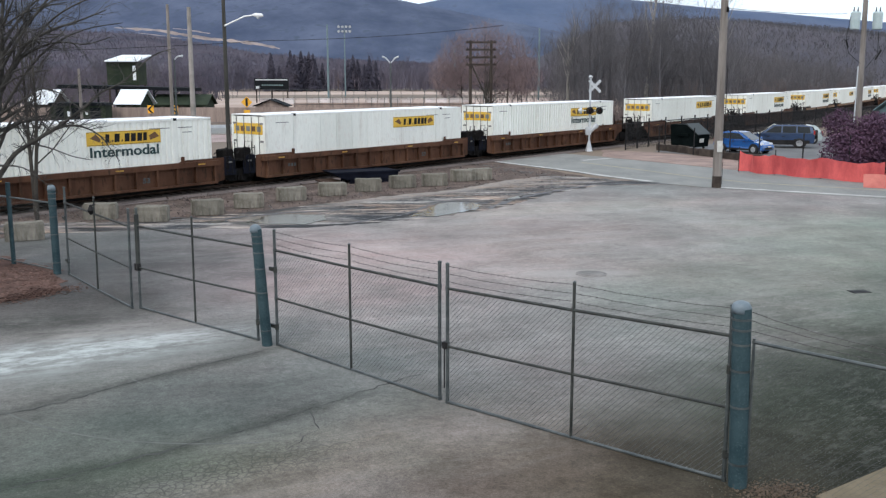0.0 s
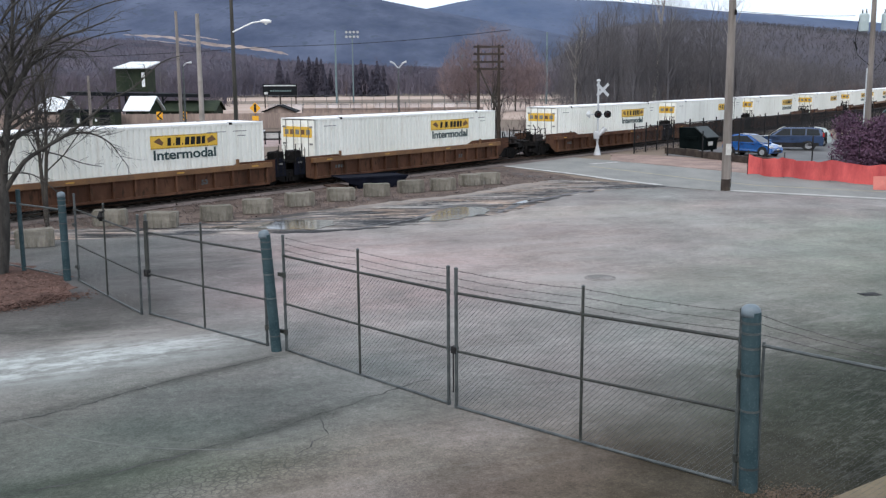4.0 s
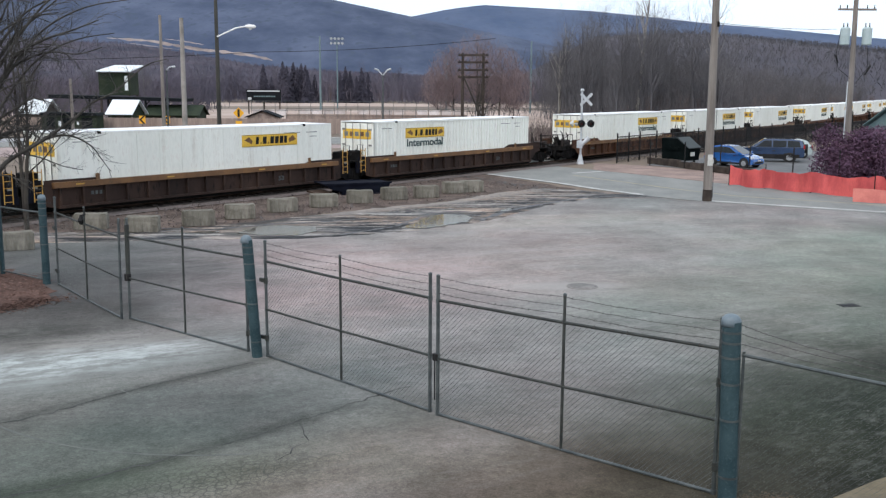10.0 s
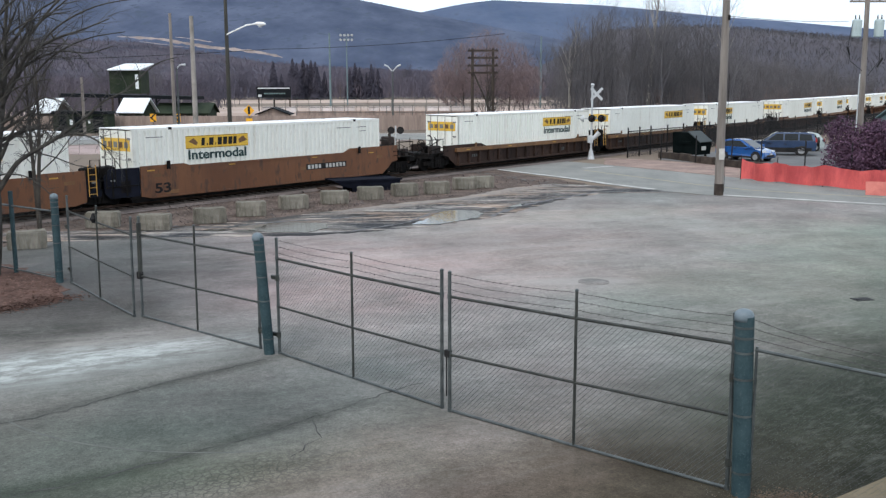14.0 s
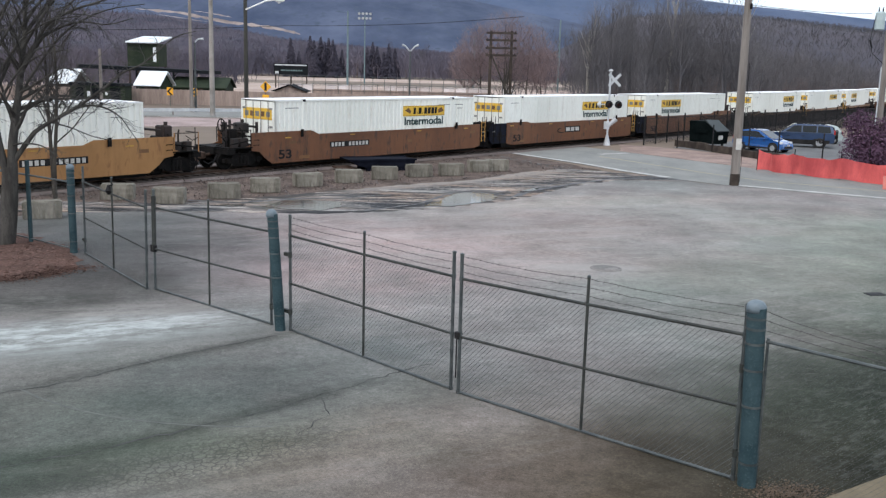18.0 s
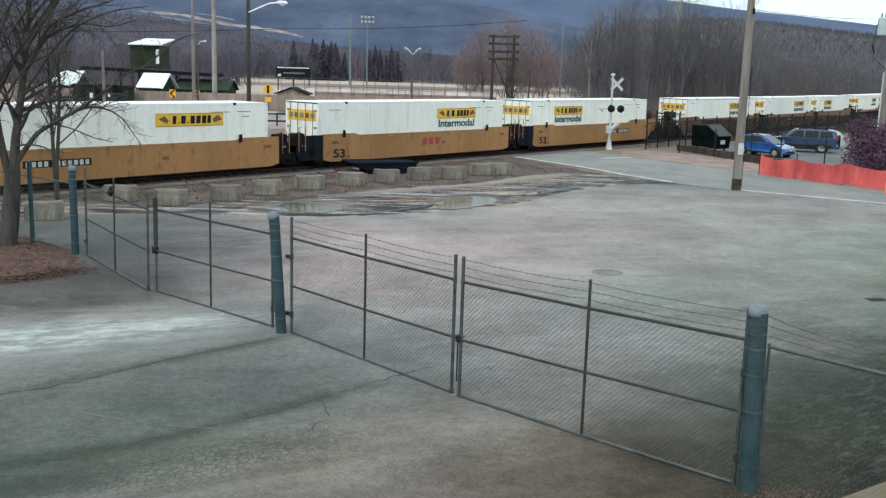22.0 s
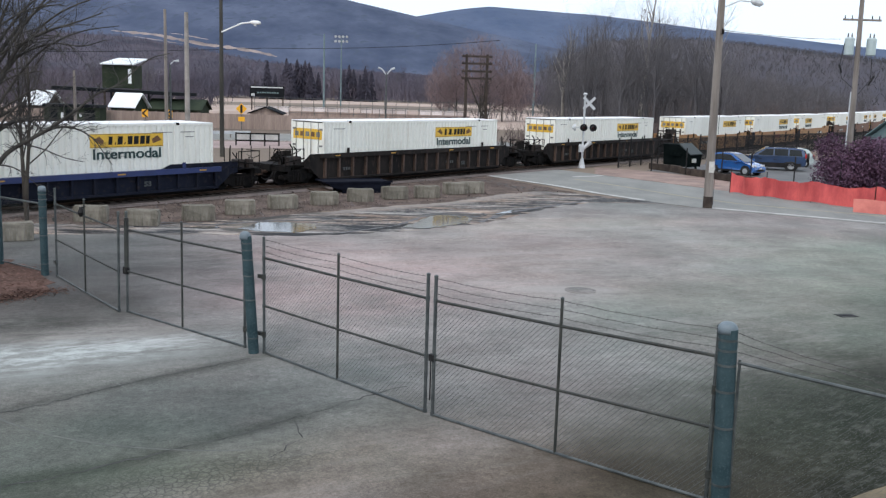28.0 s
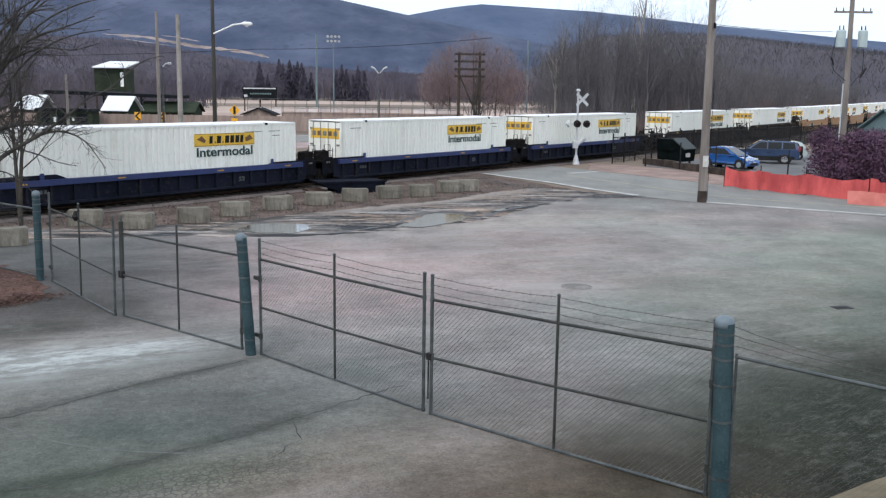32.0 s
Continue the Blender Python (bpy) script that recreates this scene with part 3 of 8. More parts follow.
part("bottom_rail", MB().tube([(0, 0, 0.12), (8.2, 0, 0.12)], 0.024, 10), M_GALV, fence)
part("chain_link_mesh", chain_link(8.2, 0.12, 2.02, 0.06, 0.0013), M_WIRE, fence)

# ---------------------------------------------------------------- concrete blocks along the lot
blk_me = []
for i in range(4):
    rnd = random.Random(i)
    bm = bmesh.new()
    bmesh.ops.create_cube(bm, size=1.0)
    bmesh.ops.scale(bm, verts=bm.verts, vec=(1.25, 0.62, 0.62))
    bmesh.ops.bevel(bm, geom=bm.edges[:], offset=0.035, segments=2, affect="EDGES")
    bmesh.ops.subdivide_edges(bm, edges=[e for e in bm.edges if e.calc_length() > 0.3], cuts=3, use_grid_fill=True)
    for v in bm.verts:
        v.co += Vector((rnd.uniform(-1, 1), rnd.uniform(-1, 1), rnd.uniform(-1, 1))) * 0.012
        v.co.z += 0.31
    me = bpy.data.meshes.new("concrete_block")
    bm.to_mesh(me)
    bm.free()
    me.materials.append(M_CONCRETE)
    blk_me.append(me)
BLOCKS = ((-10.9, 36.5), (-9.2, 38.3), (-7.95, 40.4), (-6.5, 42.7), (-4.85, 44.5), (-3.3, 46.2), (-1.7, 47.7), (-0.1, 48.6), (1.4, 50.7), (2.3, 51.4), (-13.1, 37.2), (-14.0, 32.3))
for i, (x, y) in enumerate(BLOCKS):
    ob = new("concrete_block", blk_me[i % 4])
    ob.matrix_basis = pose(x, y, 0.0, 0, 0, 15 + (i * 37 % 23) - 8)
    tagged(ob, "weathered tan concrete block standing on the dirt by the tracks", "concrete block", "concrete blocks")
# ---------------------------------------------------------------- the train: containers
L2 = 8.075          # half a container's length
CH, CB = 3.56, 0.66  # its top and its floor


def text_mesh(body, size, width, mat, name):
    """Lettering as a thin mesh, standing in x and z, facing -y."""
    cu = bpy.data.curves.new(name, "FONT")
    cu.body, cu.size, cu.extrude, cu.align_x = body, size, 0.006, "CENTER"
    cu.offset = 0.013
    tmp = bpy.data.objects.new(name, cu)
    scene.collection.objects.link(tmp)
    bpy.context.view_layer.update()
    me = bpy.data.meshes.new_from_object(tmp.evaluated_get(bpy.context.evaluated_depsgraph_get()))
    bpy.data.objects.remove(tmp)
    xs = [v.co.x for v in me.vertices]
    k = width / (max(xs) - min(xs))
    for v in me.vertices:
        v.co = Vector((v.co.x * k, -v.co.z, v.co.y))
    me.materials.clear()
    me.materials.append(mat)
    me.update()
    return me


T_INTER = text_mesh("Intermodal", 0.62, 3.45, M_INK, "lettering")
T_53 = text_mesh("53", 0.62, 0.85, M_BLACK, "numerals")
T_53W = text_mesh("53", 0.30, 0.38, M_GALV, "numerals")


def corrugated(x0, x1, y, out, z0, z1, pitch=0.30, depth=0.05):
    """An upright sheet with trapezoid waves; out is the sign of its outward y."""
    mb, prof = MB(), []
    n = max(1, round((x1 - x0) / pitch))
    p = (x1 - x0) / n
    for i in range(n):
        a = x0 + i * p
        prof += [(a, 0), (a + p * 0.55, 0), (a + p * 0.70, depth), (a + p * 0.85, depth)]
    prof.append((x1, 0))
    vs = []
    for x, d in prof:
        vs += [(x, y - out * d, z0), (x, y - out * d, z1)]
    mb.add(vs, [((2 * i, 2 * i + 2, 2 * i + 3, 2 * i + 1) if out < 0 else (2 * i, 2 * i + 1, 2 * i + 3, 2 * i + 2)) for i in range(len(prof) - 1)])
    return mb


M_SILVERROD = surface("worn_grey_rod", (0.13, 0.125, 0.115), (0.24, 0.235, 0.22), 2.0, 0.6)


def container(sign_x, lettered, smooth):
    c = thing("cargo_container", "long white " + ("smooth-sided" if smooth else "corrugated") + " cargo container with a yellow sign" + (" and green-black lettering" if lettered else ""), "container", "containers on the train")
    z0, z1 = CB + 0.12, CH - 0.10
    for y, o in ((-1.3, -1), (1.3, 1)):
        if smooth and o < 0:
            xs = [-L2 + 0.14, -6.15, -4.2] + [-3.0 + 1.22 * i for i in range(8)] + [L2 - 0.14]
            for i in range(len(xs) - 1):
                part("side_panel", MB().box(xs[i] + 0.012, xs[i + 1] - 0.012, -1.3, -1.285, z0 + 0.02, z1 - 0.02), M_WHITE, c)
            mb = MB().box(-L2 + 0.1, L2 - 0.1, -1.284, -1.25, z0, z1)
        else:
            mb = corrugated(-L2 + 0.1, L2 - 0.1, y, o, z0, z1)
        part("side_wall", mb, M_WHITE, c)
    part("roof_panel", MB().box(-L2, L2, -1.3, 1.3, CH - 0.04, CH), M_ROOF, c)
    part("floor_panel", MB().box(-L2, L2, -1.27, 1.27, CB, CB + 0.05), M_BLACK, c)
    part("front_wall", MB().box(L2 - 0.05, L2 - 0.01, -1.25, 1.25, z0, z1), M_WHITE, c)
    for y in (-1.3, 1.3):
        s = 1 if y < 0 else -1
        part("top_rail", MB().box(-L2, L2, min(y, y + s * 0.06), max(y, y + s * 0.06), CH - 0.12, CH - 0.04), M_WHITE, c)
        part("bottom_rail", MB().box(-L2, L2, min(y, y + s * 0.06), max(y, y + s * 0.06), CB, CB + 0.14), M_WHITE, c)
        for x in (-L2, L2):
            xs = 1 if x < 0 else -1
            part("corner_post", MB().box(min(x, x + xs * 0.14), max(x, x + xs * 0.14), min(y, y + s * 0.12), max(y, y + s * 0.12), CB + 0.1, CH - 0.08), M_WHITE, c)
        for x in (-6.05, 6.05):
            part("stacking_post", MB().box(x - 0.09, x + 0.09, min(y - s * 0.006, y + s * 0.06), max(y - s * 0.006, y + s * 0.06), CB + 0.1, CH - 0.04), M_WHITE, c)
            part("lift_casting", MB().box(x - 0.09, x + 0.09, min(y - s * 0.012, y + s * 0.16), max(y - s * 0.012, y + s * 0.16), CH - 0.10, CH + 0.012), M_TRUCK, c, "dark steel lifting casting")
    # rear doors with lock rods
    for y0, y1 in ((-1.17, -0.01), (0.01, 1.17)):
        door = part("door", MB().box(-L2 + 0.01, -L2 + 0.06, y0, y1, CB + 0.14, CH - 0.1), M_WHITE, c)
        for k in (0.25, 0.75):
            y = y0 + (y1 - y0) * k
            part("lock_rod", MB().tube([(-L2 - 0.03, y, CB + 0.12), (-L2 - 0.03, y, CH - 0.1)], 0.02, 6), M_SILVERROD, door)
        for z in (1.25, 2.2, 3.1):
            part("hinge", MB().box(-L2 - 0.02, -L2 + 0.012, y0 if y0 < -1 else y1 - 0.22, y0 + 0.22 if y0 < -1 else y1, z - 0.05, z + 0.05), M_SILVERROD, door)
    rs = part("rear_sign", MB().box(-L2 - 0.006, -L2 + 0.011, -1.12, 1.12, 2.55, 3.12), M_SIGN, c, "yellow sign panel on the doors")
    for i in range(5):
        y = -0.84 + 0.42 * i
        part("sign_mark", MB().box(-L2 - 0.010, -L2 - 0.005, y - 0.15, y + 0.15, 2.70, 2.96), M_ORANGECH if i % 2 else M_MARK, rs)
    # yellow side sign: a black mark on a yellow field, drawn plainly
    x = L2 - sign_x
    sg = part("sign_panel", MB().box(x - 1.85, x + 1.85, -1.316, -1.30, 2.52, 3.12), M_SIGN, c, "yellow sign panel")
    frame_mb = MB()
    for zz in (2.535, 3.092):
        frame_mb.box(x - 1.83, x + 1.83, -1.319, -1.316, zz, zz + 0.014)
    part("sign_border", frame_mb, M_BLACK, sg)
    marks = ((-0.86, 0.22, 0.36), (-0.62, 0.08, 0.1), (-0.38, 0.28, 0.36), (-0.14, 0.08, 0.1), (0.12, 0.27, 0.36), (0.44, 0.27, 0.36), (0.76, 0.27, 0.36), (1.04, 0.22, 0.36))
    for mx, mw, mh in marks:
        z0m = 2.645
        part("sign_mark", MB().prism([(x + mx - mw / 2, z0m), (x + mx + mw / 2 - 0.03, z0m), (x + mx + mw / 2, z0m + mh), (x + mx - mw / 2 + 0.03, z0m + mh)], -1.322, -1.316), M_BLACK, sg)
    for mx, s in ((-1.45, 1), (1.50, -1)):
        part("sign_ornament", MB().prism([(x + mx - 0.25, 2.86), (x + mx + 0.2 * s, 2.66), (x + mx + 0.28, 2.80), (x + mx + 0.05, 3.02)], -1.321, -1.316), M_ORANGECH, sg)
    if lettered:
        t = part("lettering", T_INTER, None, c, "green-black lettering reading Intermodal")
        t.location = (x, -1.312, 2.03)
    # small stencilled marks high on the side near both ends
    for a, w in ((-6.9, 0.9), (6.6, 0.8), (6.7, 0.5), (5.2, 1.1)):
        part("stencil_mark", MB().box(a - w / 2, a + w / 2, -1.305, -1.301, 3.125 if w != 0.5 else 2.9, 3.16 if w != 0.5 else 2.935), M_MARK, c)
    return c


# ---------------------------------------------------------------- the train: well cars
RAIL_Z = 0.20


def wheel_mesh():
    mb = MB()
    for y in (-0.7175, 0.7175):
        s = -1 if y < 0 else 1
        prof = [(0.0, y + s * 0.09), (0.14, y + s * 0.09), (0.17, y + s * 0.04), (0.34, y + s * 0.03), (0.36, y + s * 0.075), (0.42, y + s * 0.07), (0.425, y - s * 0.03), (0.455, y - s * 0.045), (0.455, y - s * 0.065), (0.36, y - s * 0.065), (0.0, y - s * 0.02)]
        mb.tube([(0, q, 0) for _, q in prof], [max(r, 0.004) for r, _ in prof], 20, caps=False)
    mb.tube([(0, -0.75, 0), (0, 0.75, 0)], 0.075, 8)
    return mb.mesh("wheelset", M_TRUCK)


WHEELSET = wheel_mesh()
side_mb = MB()
for y in (-1.02, 1.02):
    y0, y1 = y - 0.07, y + 0.07
    side_mb.prism([(-1.2, 0.56), (-1.2, 0.74), (-0.75, 0.80), (-0.45, 0.98), (0.45, 0.98), (0.75, 0.80), (1.2, 0.74), (1.2, 0.56), (0.72, 0.52), (0.42, 0.36), (-0.42, 0.36), (-0.72, 0.52)], y0, y1)
    for x in (-0.89, 0.89):
        side_mb.tube([(x, y - 0.13, 0.62), (x, y + 0.13, 0.62)], 0.13, 10)
    for x in (-0.2, 0.0, 0.2):
        side_mb.tube([(x, y - 0.09, 0.42), (x, y - 0.09, 0.84)], 0.075, 8)
SIDEFRAME = side_mb.mesh("side_frame", M_TRUCK)
BOLSTER = MB().box(-0.22, 0.22, -1.15, 1.15, 0.62, 0.95).box(-0.16, 0.16, -0.3, 0.3, 0.95, 1.08).mesh("bolster", M_TRUCK)
WHEELS = []


def bogie(parent, x):
    t = new("bogie")
    t.parent = parent
    t.location = (x, 0, 0)
    part("side_frame", SIDEFRAME, None, t)
    part("bolster", BOLSTER, None, t)
    for a in (-0.89, 0.89):
        w = part("wheelset", WHEELSET, None, t)
        w.location = (a, 0, RAIL_Z + 0.425)
        WHEELS.append(w)
    return t


M_UMBER = surface("dark_umber_panel", (0.012, 0.011, 0.011), (0.026, 0.022, 0.020), 0.6, 0.8, bump=0.2, fine=9, c3=(0.04, 0.03, 0.025), stretch=(1, 1, 0.4))
M_UMBER.node_tree.nodes["Principled BSDF"].inputs["Specular IOR Level"].default_value = 0.12
M_RUSTRIB = surface("rusty_umber_rib", (0.040, 0.026, 0.020), (0.085, 0.052, 0.038), 1.2, 0.8, fine=9, c3=(0.02, 0.015, 0.013))
STYLES = {
    # skin, chord, top, ribbed, words
    "oxide": (M_BROWN, M_BROWN, 1.50, True, "oxide-brown ribbed"),
    "rusty": (M_BROWN, M_ORANGECH, 1.50, True, "rusty brown ribbed"),
    "maroon": (M_DKBROWN, M_ORANGECH, 1.50, True, "dark maroon ribbed"),
    "plate": (M_SMOOTHBR, M_SMOOTHBR, 1.78, False, "smooth brown"),
    "ochre": (M_YELLOW, M_YELLOW, 1.78, False, "smooth ochre-yellow"),
    "umber": (M_UMBER, M_UMBER, 1.82, True, "dark umber ribbed"),
    "navy": (M_DKBLUE, M_BLUE, 1.45, True, "navy-blue ribbed"),
}


M_RUSTPLATE = surface("rusty_brown_steel", (0.011, 0.009, 0.008), (0.034, 0.022, 0.018), 2.0, 0.8, bump=0.3, c3=(0.02, 0.016, 0.014))
M_NAVYBOX = surface("navy_black_cover", (0.005, 0.006, 0.012), (0.010, 0.012, 0.021), 1.2, 0.8)
M_NAVYBOX.node_tree.nodes["Principled BSDF"].inputs["Specular IOR Level"].default_value = 0.15


def well_car(style, front, rear):
    """front and rear: 'c' coupler end with its own bogie, 'j' a joint that carries the bogie, 'h' a joint carried by the next unit."""
    skin, chord, top, ribbed, words = STYLES[style]
    u = thing("well_car", words + " railway well car carrying one container", "railway car", "well cars of the train")
    xf, xr = (9.55 if front == "c" else 8.75), (-9.55 if rear == "c" else -8.75)
    zb = 0.40
    for y in (-1.0, 1.0):
        o = -1 if y < 0 else 1
        outer = o * 1.36
        thick = lambda a, b: (min(o * a, o * b), max(o * a, o * b))
        pl = [(-8.25, zb), (8.25, zb)]
        for e, x in (("f", xf), ("r", xr)):
            s = 1 if e == "f" else -1
            kind = front if e == "f" else rear
            if kind == "c" and style == "umber":
                add = [(s * 8.25, zb), (s * 8.75, zb + 0.32), (s * 9.05, 1.02), (s * 9.55, 1.10), (s * 9.55, 1.5), (s * 9.1, top), (s * 5.6, top), (s * 5.1, top)]
            elif kind == "c":
                add = [(s * 8.25, zb), (s * 8.75, zb + 0.32), (s * 9.05, 1.02), (s * 9.55, 1.10), (s * 9.55, top + 0.20), (s * 5.6, top + 0.20), (s * 5.1, top)]
            else:
                q = 1.0 if (e == "r" and not ribbed) else 0.0
                add = [(s * (8.2 - q), zb), (s * (8.75 - q), zb + 0.12), (s * (8.75 - q), top + 0.10), (s * (6.4 - q), top + 0.10), (s * (6.1 - q), top)]
            pl = pl + add if e == "f" else pl + add[::-1]
        pl = pl[2:]
        y0, y1 = thick(1.315, 1.36 if not ribbed else 1.335)
        wall = part("side_sill", MB().prism(pl, y0, y1), skin, u)
        if ribbed:
            n = 15
            for i in range(n + 1):
                x = -8.1 + 16.2 * i / n
                a, b = thick(1.335, 1.50)
                rib = part("rib", MB().box(x - 0.05, x + 0.05, a, b, zb + 0.08, top - 0.22), M_RUSTRIB if style == "umber" else skin, wall)
            a, b = thick(1.335, 1.52)
            part("bottom_chord", MB().box(-8.2, 8.2, a, b, zb, zb + 0.10), skin, wall)
            part("top_chord", MB().box(-8.4, 8.4, a, b, top - 0.24, top), chord, wall, "painted top chord")
        else:
            a, b = thick(1.36, 1.385)
            part("bottom_chord", MB().box(-8.2 if rear == "c" else -7.2, 8.2, a, b, zb, zb + 0.07), skin, wall)
            part("top_chord", MB().box(-5.1, 5.1, a, b, top - 0.09, top), skin, wall)
        a, b = thick(1.362 if not ribbed else 1.521, 1.366 if not ribbed else 1.526)
        for x in (-7.2, -2.6, 2.9, 7.3):
            part("reflector", MB().box(x - 0.2, x + 0.2, a, b, top - 0.15, top - 0.09), M_REFLECT, wall, "yellow reflector strip")
        if o < 0:
            yy = a - 0.004
            if not ribbed:
                px = {"cj": 2.3, "hc": -4.55 if style == "ochre" else -4.3}.get(front + rear, None)
                k = px is not None and part("number_patch", MB().box(px, px + 3.0, a - 0.002, b, 1.02, 1.32), M_BLACK, wall, "black number patch")
                for i in range(11):
                    if i != 4 and k:
                        part("stencil_bar", MB().box(px + 0.12 + i * 0.26, px + 0.29 + i * 0.26, a - 0.006, a - 0.002, 1.06, 1.27), M_LETTER, k)
                if style == "plate" and px is None:
                    k = part("logo_patch", MB().box(-0.75, 1.25, a - 0.002, b, 1.00, 1.42), M_BLACK, wall, "black logo patch")
                    for i in range(3):
                        part("logo_bar", MB().box(-0.62 + i * 0.62, -0.14 + i * 0.62, a - 0.006, a - 0.002, 1.08, 1.34), M_LETTER, k)
                    arc = [(-1.15 - 0.55 * math.sin(radians(q)), a - 0.004, 1.16 - 0.16 * math.cos(radians(q))) for q in range(-20, 171, 15)]
                    part("logo_hook", MB().tube(arc, 0.03, 5), M_BLACK, wall, "black curved logo stroke")
                for q, w, z in ((-6.9, 0.45, 1.42), (8.0, 0.5, 1.40), (2.1, 0.35, 1.12), (-6.1, 0.7, 0.62)):
                    part("paint_patch", MB().box(q - w / 2, q + w / 2, a + 0.001, b, z - 0.08, z + 0.08), M_ORANGECH, wall, "faded orange paint patch")
                t = part("numeral", T_53, None, wall, "black numerals 53")
                t.location = (-7.4 if rear == "c" else -6.6, a, 0.62)
                if style == "ochre" and front + rear == "hj":
                    for i, (q, w) in enumerate(((0.4, 0.42), (0.95, 0.42), (1.5, 0.42))):
                        part("logo_bar", MB().box(q - w / 2, q + w / 2, a - 0.004, a, 1.02, 1.42), M_RED, wall, "red logo stroke")
            else:
                for q in ((-6.6, 2.6) if style == "umber" else (-6.6,)):
                    for i in range(4):
                        part("stencil_bar", MB().box(q + i * 0.2, q + 0.13 + i * 0.2, -1.341, -1.335, 0.86, 1.02), M_GALV, wall)
                t = part("numeral", T_53W, None, wall, "pale numerals 53")
                t.location = (4.35, -1.345, 0.72)
    # added black box that stands in for the shade below the well
    part("underframe", MB().box(-8.15, 8.15, -1.2, 1.2, 0.245, zb + 0.02), M_TRUCK, u)
    part("well_floor", MB().box(-8.3, 8.3, -1.3, 1.3, zb + 0.02, zb + 0.10).box(-8.2, -7.5, -1.3, 1.3, 0.50, CB).box(7.5, 8.2, -1.3, 1.3, 0.50, CB).box(-0.4, 0.4, -1.3, 1.3, 0.5, CB), M_TRUCK, u)
    # guides that stand up at the ends of the well
    for x in (-6.3, 6.3):
        for y in (-1.45, 1.45):
            part("container_guide", MB().box(x - 0.10, x + 0.10, min(y, y * 0.965), max(y, y * 0.965), top - 0.1, top + 0.28, 0.02), chord if ribbed else M_TRUCK, u)
    for e, x, kind in (("f", 1, front), ("r", -1, rear)):
        mb = MB()
        bx = lambda p, q, *r: mb.box(min(x * p, x * q), max(x * p, x * q), *r)
        bx(8.25, 8.75, -1.33, 1.33, 0.75, 1.28)                    # bulkhead
        if kind == "c":
            bx(8.7, 11.1, -0.35, 0.35, 0.92, 1.30)                 # draft sill
            bx(10.6, 11.0, -1.42, 1.42, 0.98, 1.22)                # end sill
            part("end_platform", mb, M_TRUCK, u)
            part("deck", MB().box(min(x * 9.5, x * 10.95), max(x * 9.5, x * 10.95), -1.38, 1.38, 1.24, 1.29), M_TRUCK, u)
            part("coupler", MB().tube([(x * 11.0, 0, 0.9), (x * 11.45, 0, 0.9)], 0.09, 8).box(min(x * 11.4, x * 11.68), max(x * 11.4, x * 11.68), -0.16, 0.16, 0.74, 1.06, 0.04), M_RAIL, u)
            rails = ((9.6, -1.36), (10.9, -1.38), (10.9, 1.38), (9.6, 1.36))
            for q, y in rails:
                part("handrail_post", MB().tube([(x * q, y, 1.2), (x * q, y, 2.15)], 0.025, 6), M_TRUCK if style != "ochre" else M_YELLOW, u)
            part("handrail", MB().tube([(x * 10.9, -1.38, 2.12), (x * 10.9, -0.4, 2.12)], 0.022, 6).tube([(x * 9.6, -1.36, 2.12), (x * 10.9, -1.38, 2.12)], 0.022, 6), M_TRUCK if style != "ochre" else M_RUSTPLATE, u)
            if e == "r":
                bw = part("brake_wheel_stand", MB().box(x * 10.2 - 0.25, x * 10.2 + 0.25, -0.75, -0.35, 1.29, 2.15 + (0.0 if style in ("ochre", "plate") else -0.45), 0.03), M_TRUCK, u)
                tall = 0.0 if style in ("ochre", "plate") else -0.55
                wheel_ring = [(x * 10.75 + 0.02 * math.cos(q), -0.55 + 0.31 * math.cos(q), 2.35 + tall + 0.31 * math.sin(q)) for q in (math.pi * k / 8 for k in range(17))]
                part("brake_wheel", MB().tube(wheel_ring, 0.03, 6, caps=False).tube([(x * 10.75, -0.86, 2.35 + tall), (x * 10.75, -0.24, 2.35 + tall)], 0.022, 5).tube([(x * 10.75, -0.55, 2.04 + tall), (x * 10.75, -0.55, 2.66 + tall)], 0.022, 5).tube([(x * 10.3, -0.55, 2.3 + tall), (x * 10.78, -0.55, 2.35 + tall)], 0.05, 6), M_TRUCK, bw)
                part("brake_post", MB().box(min(x * 10.5, x * 10.62), max(x * 10.5, x * 10.62), -0.68, -0.42, 1.29, 2.5 + tall), M_RUSTPLATE, u)
            part("valve_box", MB().box(min(x * 9.62, x * 10.1), max(x * 9.62, x * 10.1), -1.2, -0.72, 1.3, 1.72, 0.03).box(min(x * 10.3, x * 10.6), max(x * 10.3, x * 10.6), -1.3, -0.95, 1.29, 1.72, 0.02), M_RUSTPLATE, u, "rusty brake valve box")
            if style in ("ochre", "plate"):
                part("gear_frame", MB().box(min(x * 9.05, x * 9.15), max(x * 9.05, x * 9.15), -1.25, -1.15, 1.29, 2.5).box(min(x * 9.05, x * 9.15), max(x * 9.05, x * 9.15), 0.9, 1.0, 1.29, 2.5).box(min(x * 9.05, x * 9.15), max(x * 9.05, x * 9.15), -1.25, 1.0, 2.2, 2.3).box(min(x * 9.05, x * 9.15), max(x * 9.05, x * 9.15), -1.25, 1.0, 1.7, 1.78), M_RUSTPLATE, u, "rusty steel end frame")
                part("brake_valve", MB().box(min(x * 9.3, x * 9.95), max(x * 9.3, x * 9.95), -0.62, 0.15, 1.29, 1.95, 0.04).box(min(x * 9.35, x * 9.8), max(x * 9.35, x * 9.8), -0.95, -0.2, 1.95, 2.45, 0.05).tube([(x * 9.6, -0.7, 2.45), (x * 9.6, -0.7, 2.62)], 0.09, 8), M_RUSTPLATE, u, "rusty brake valve stack")
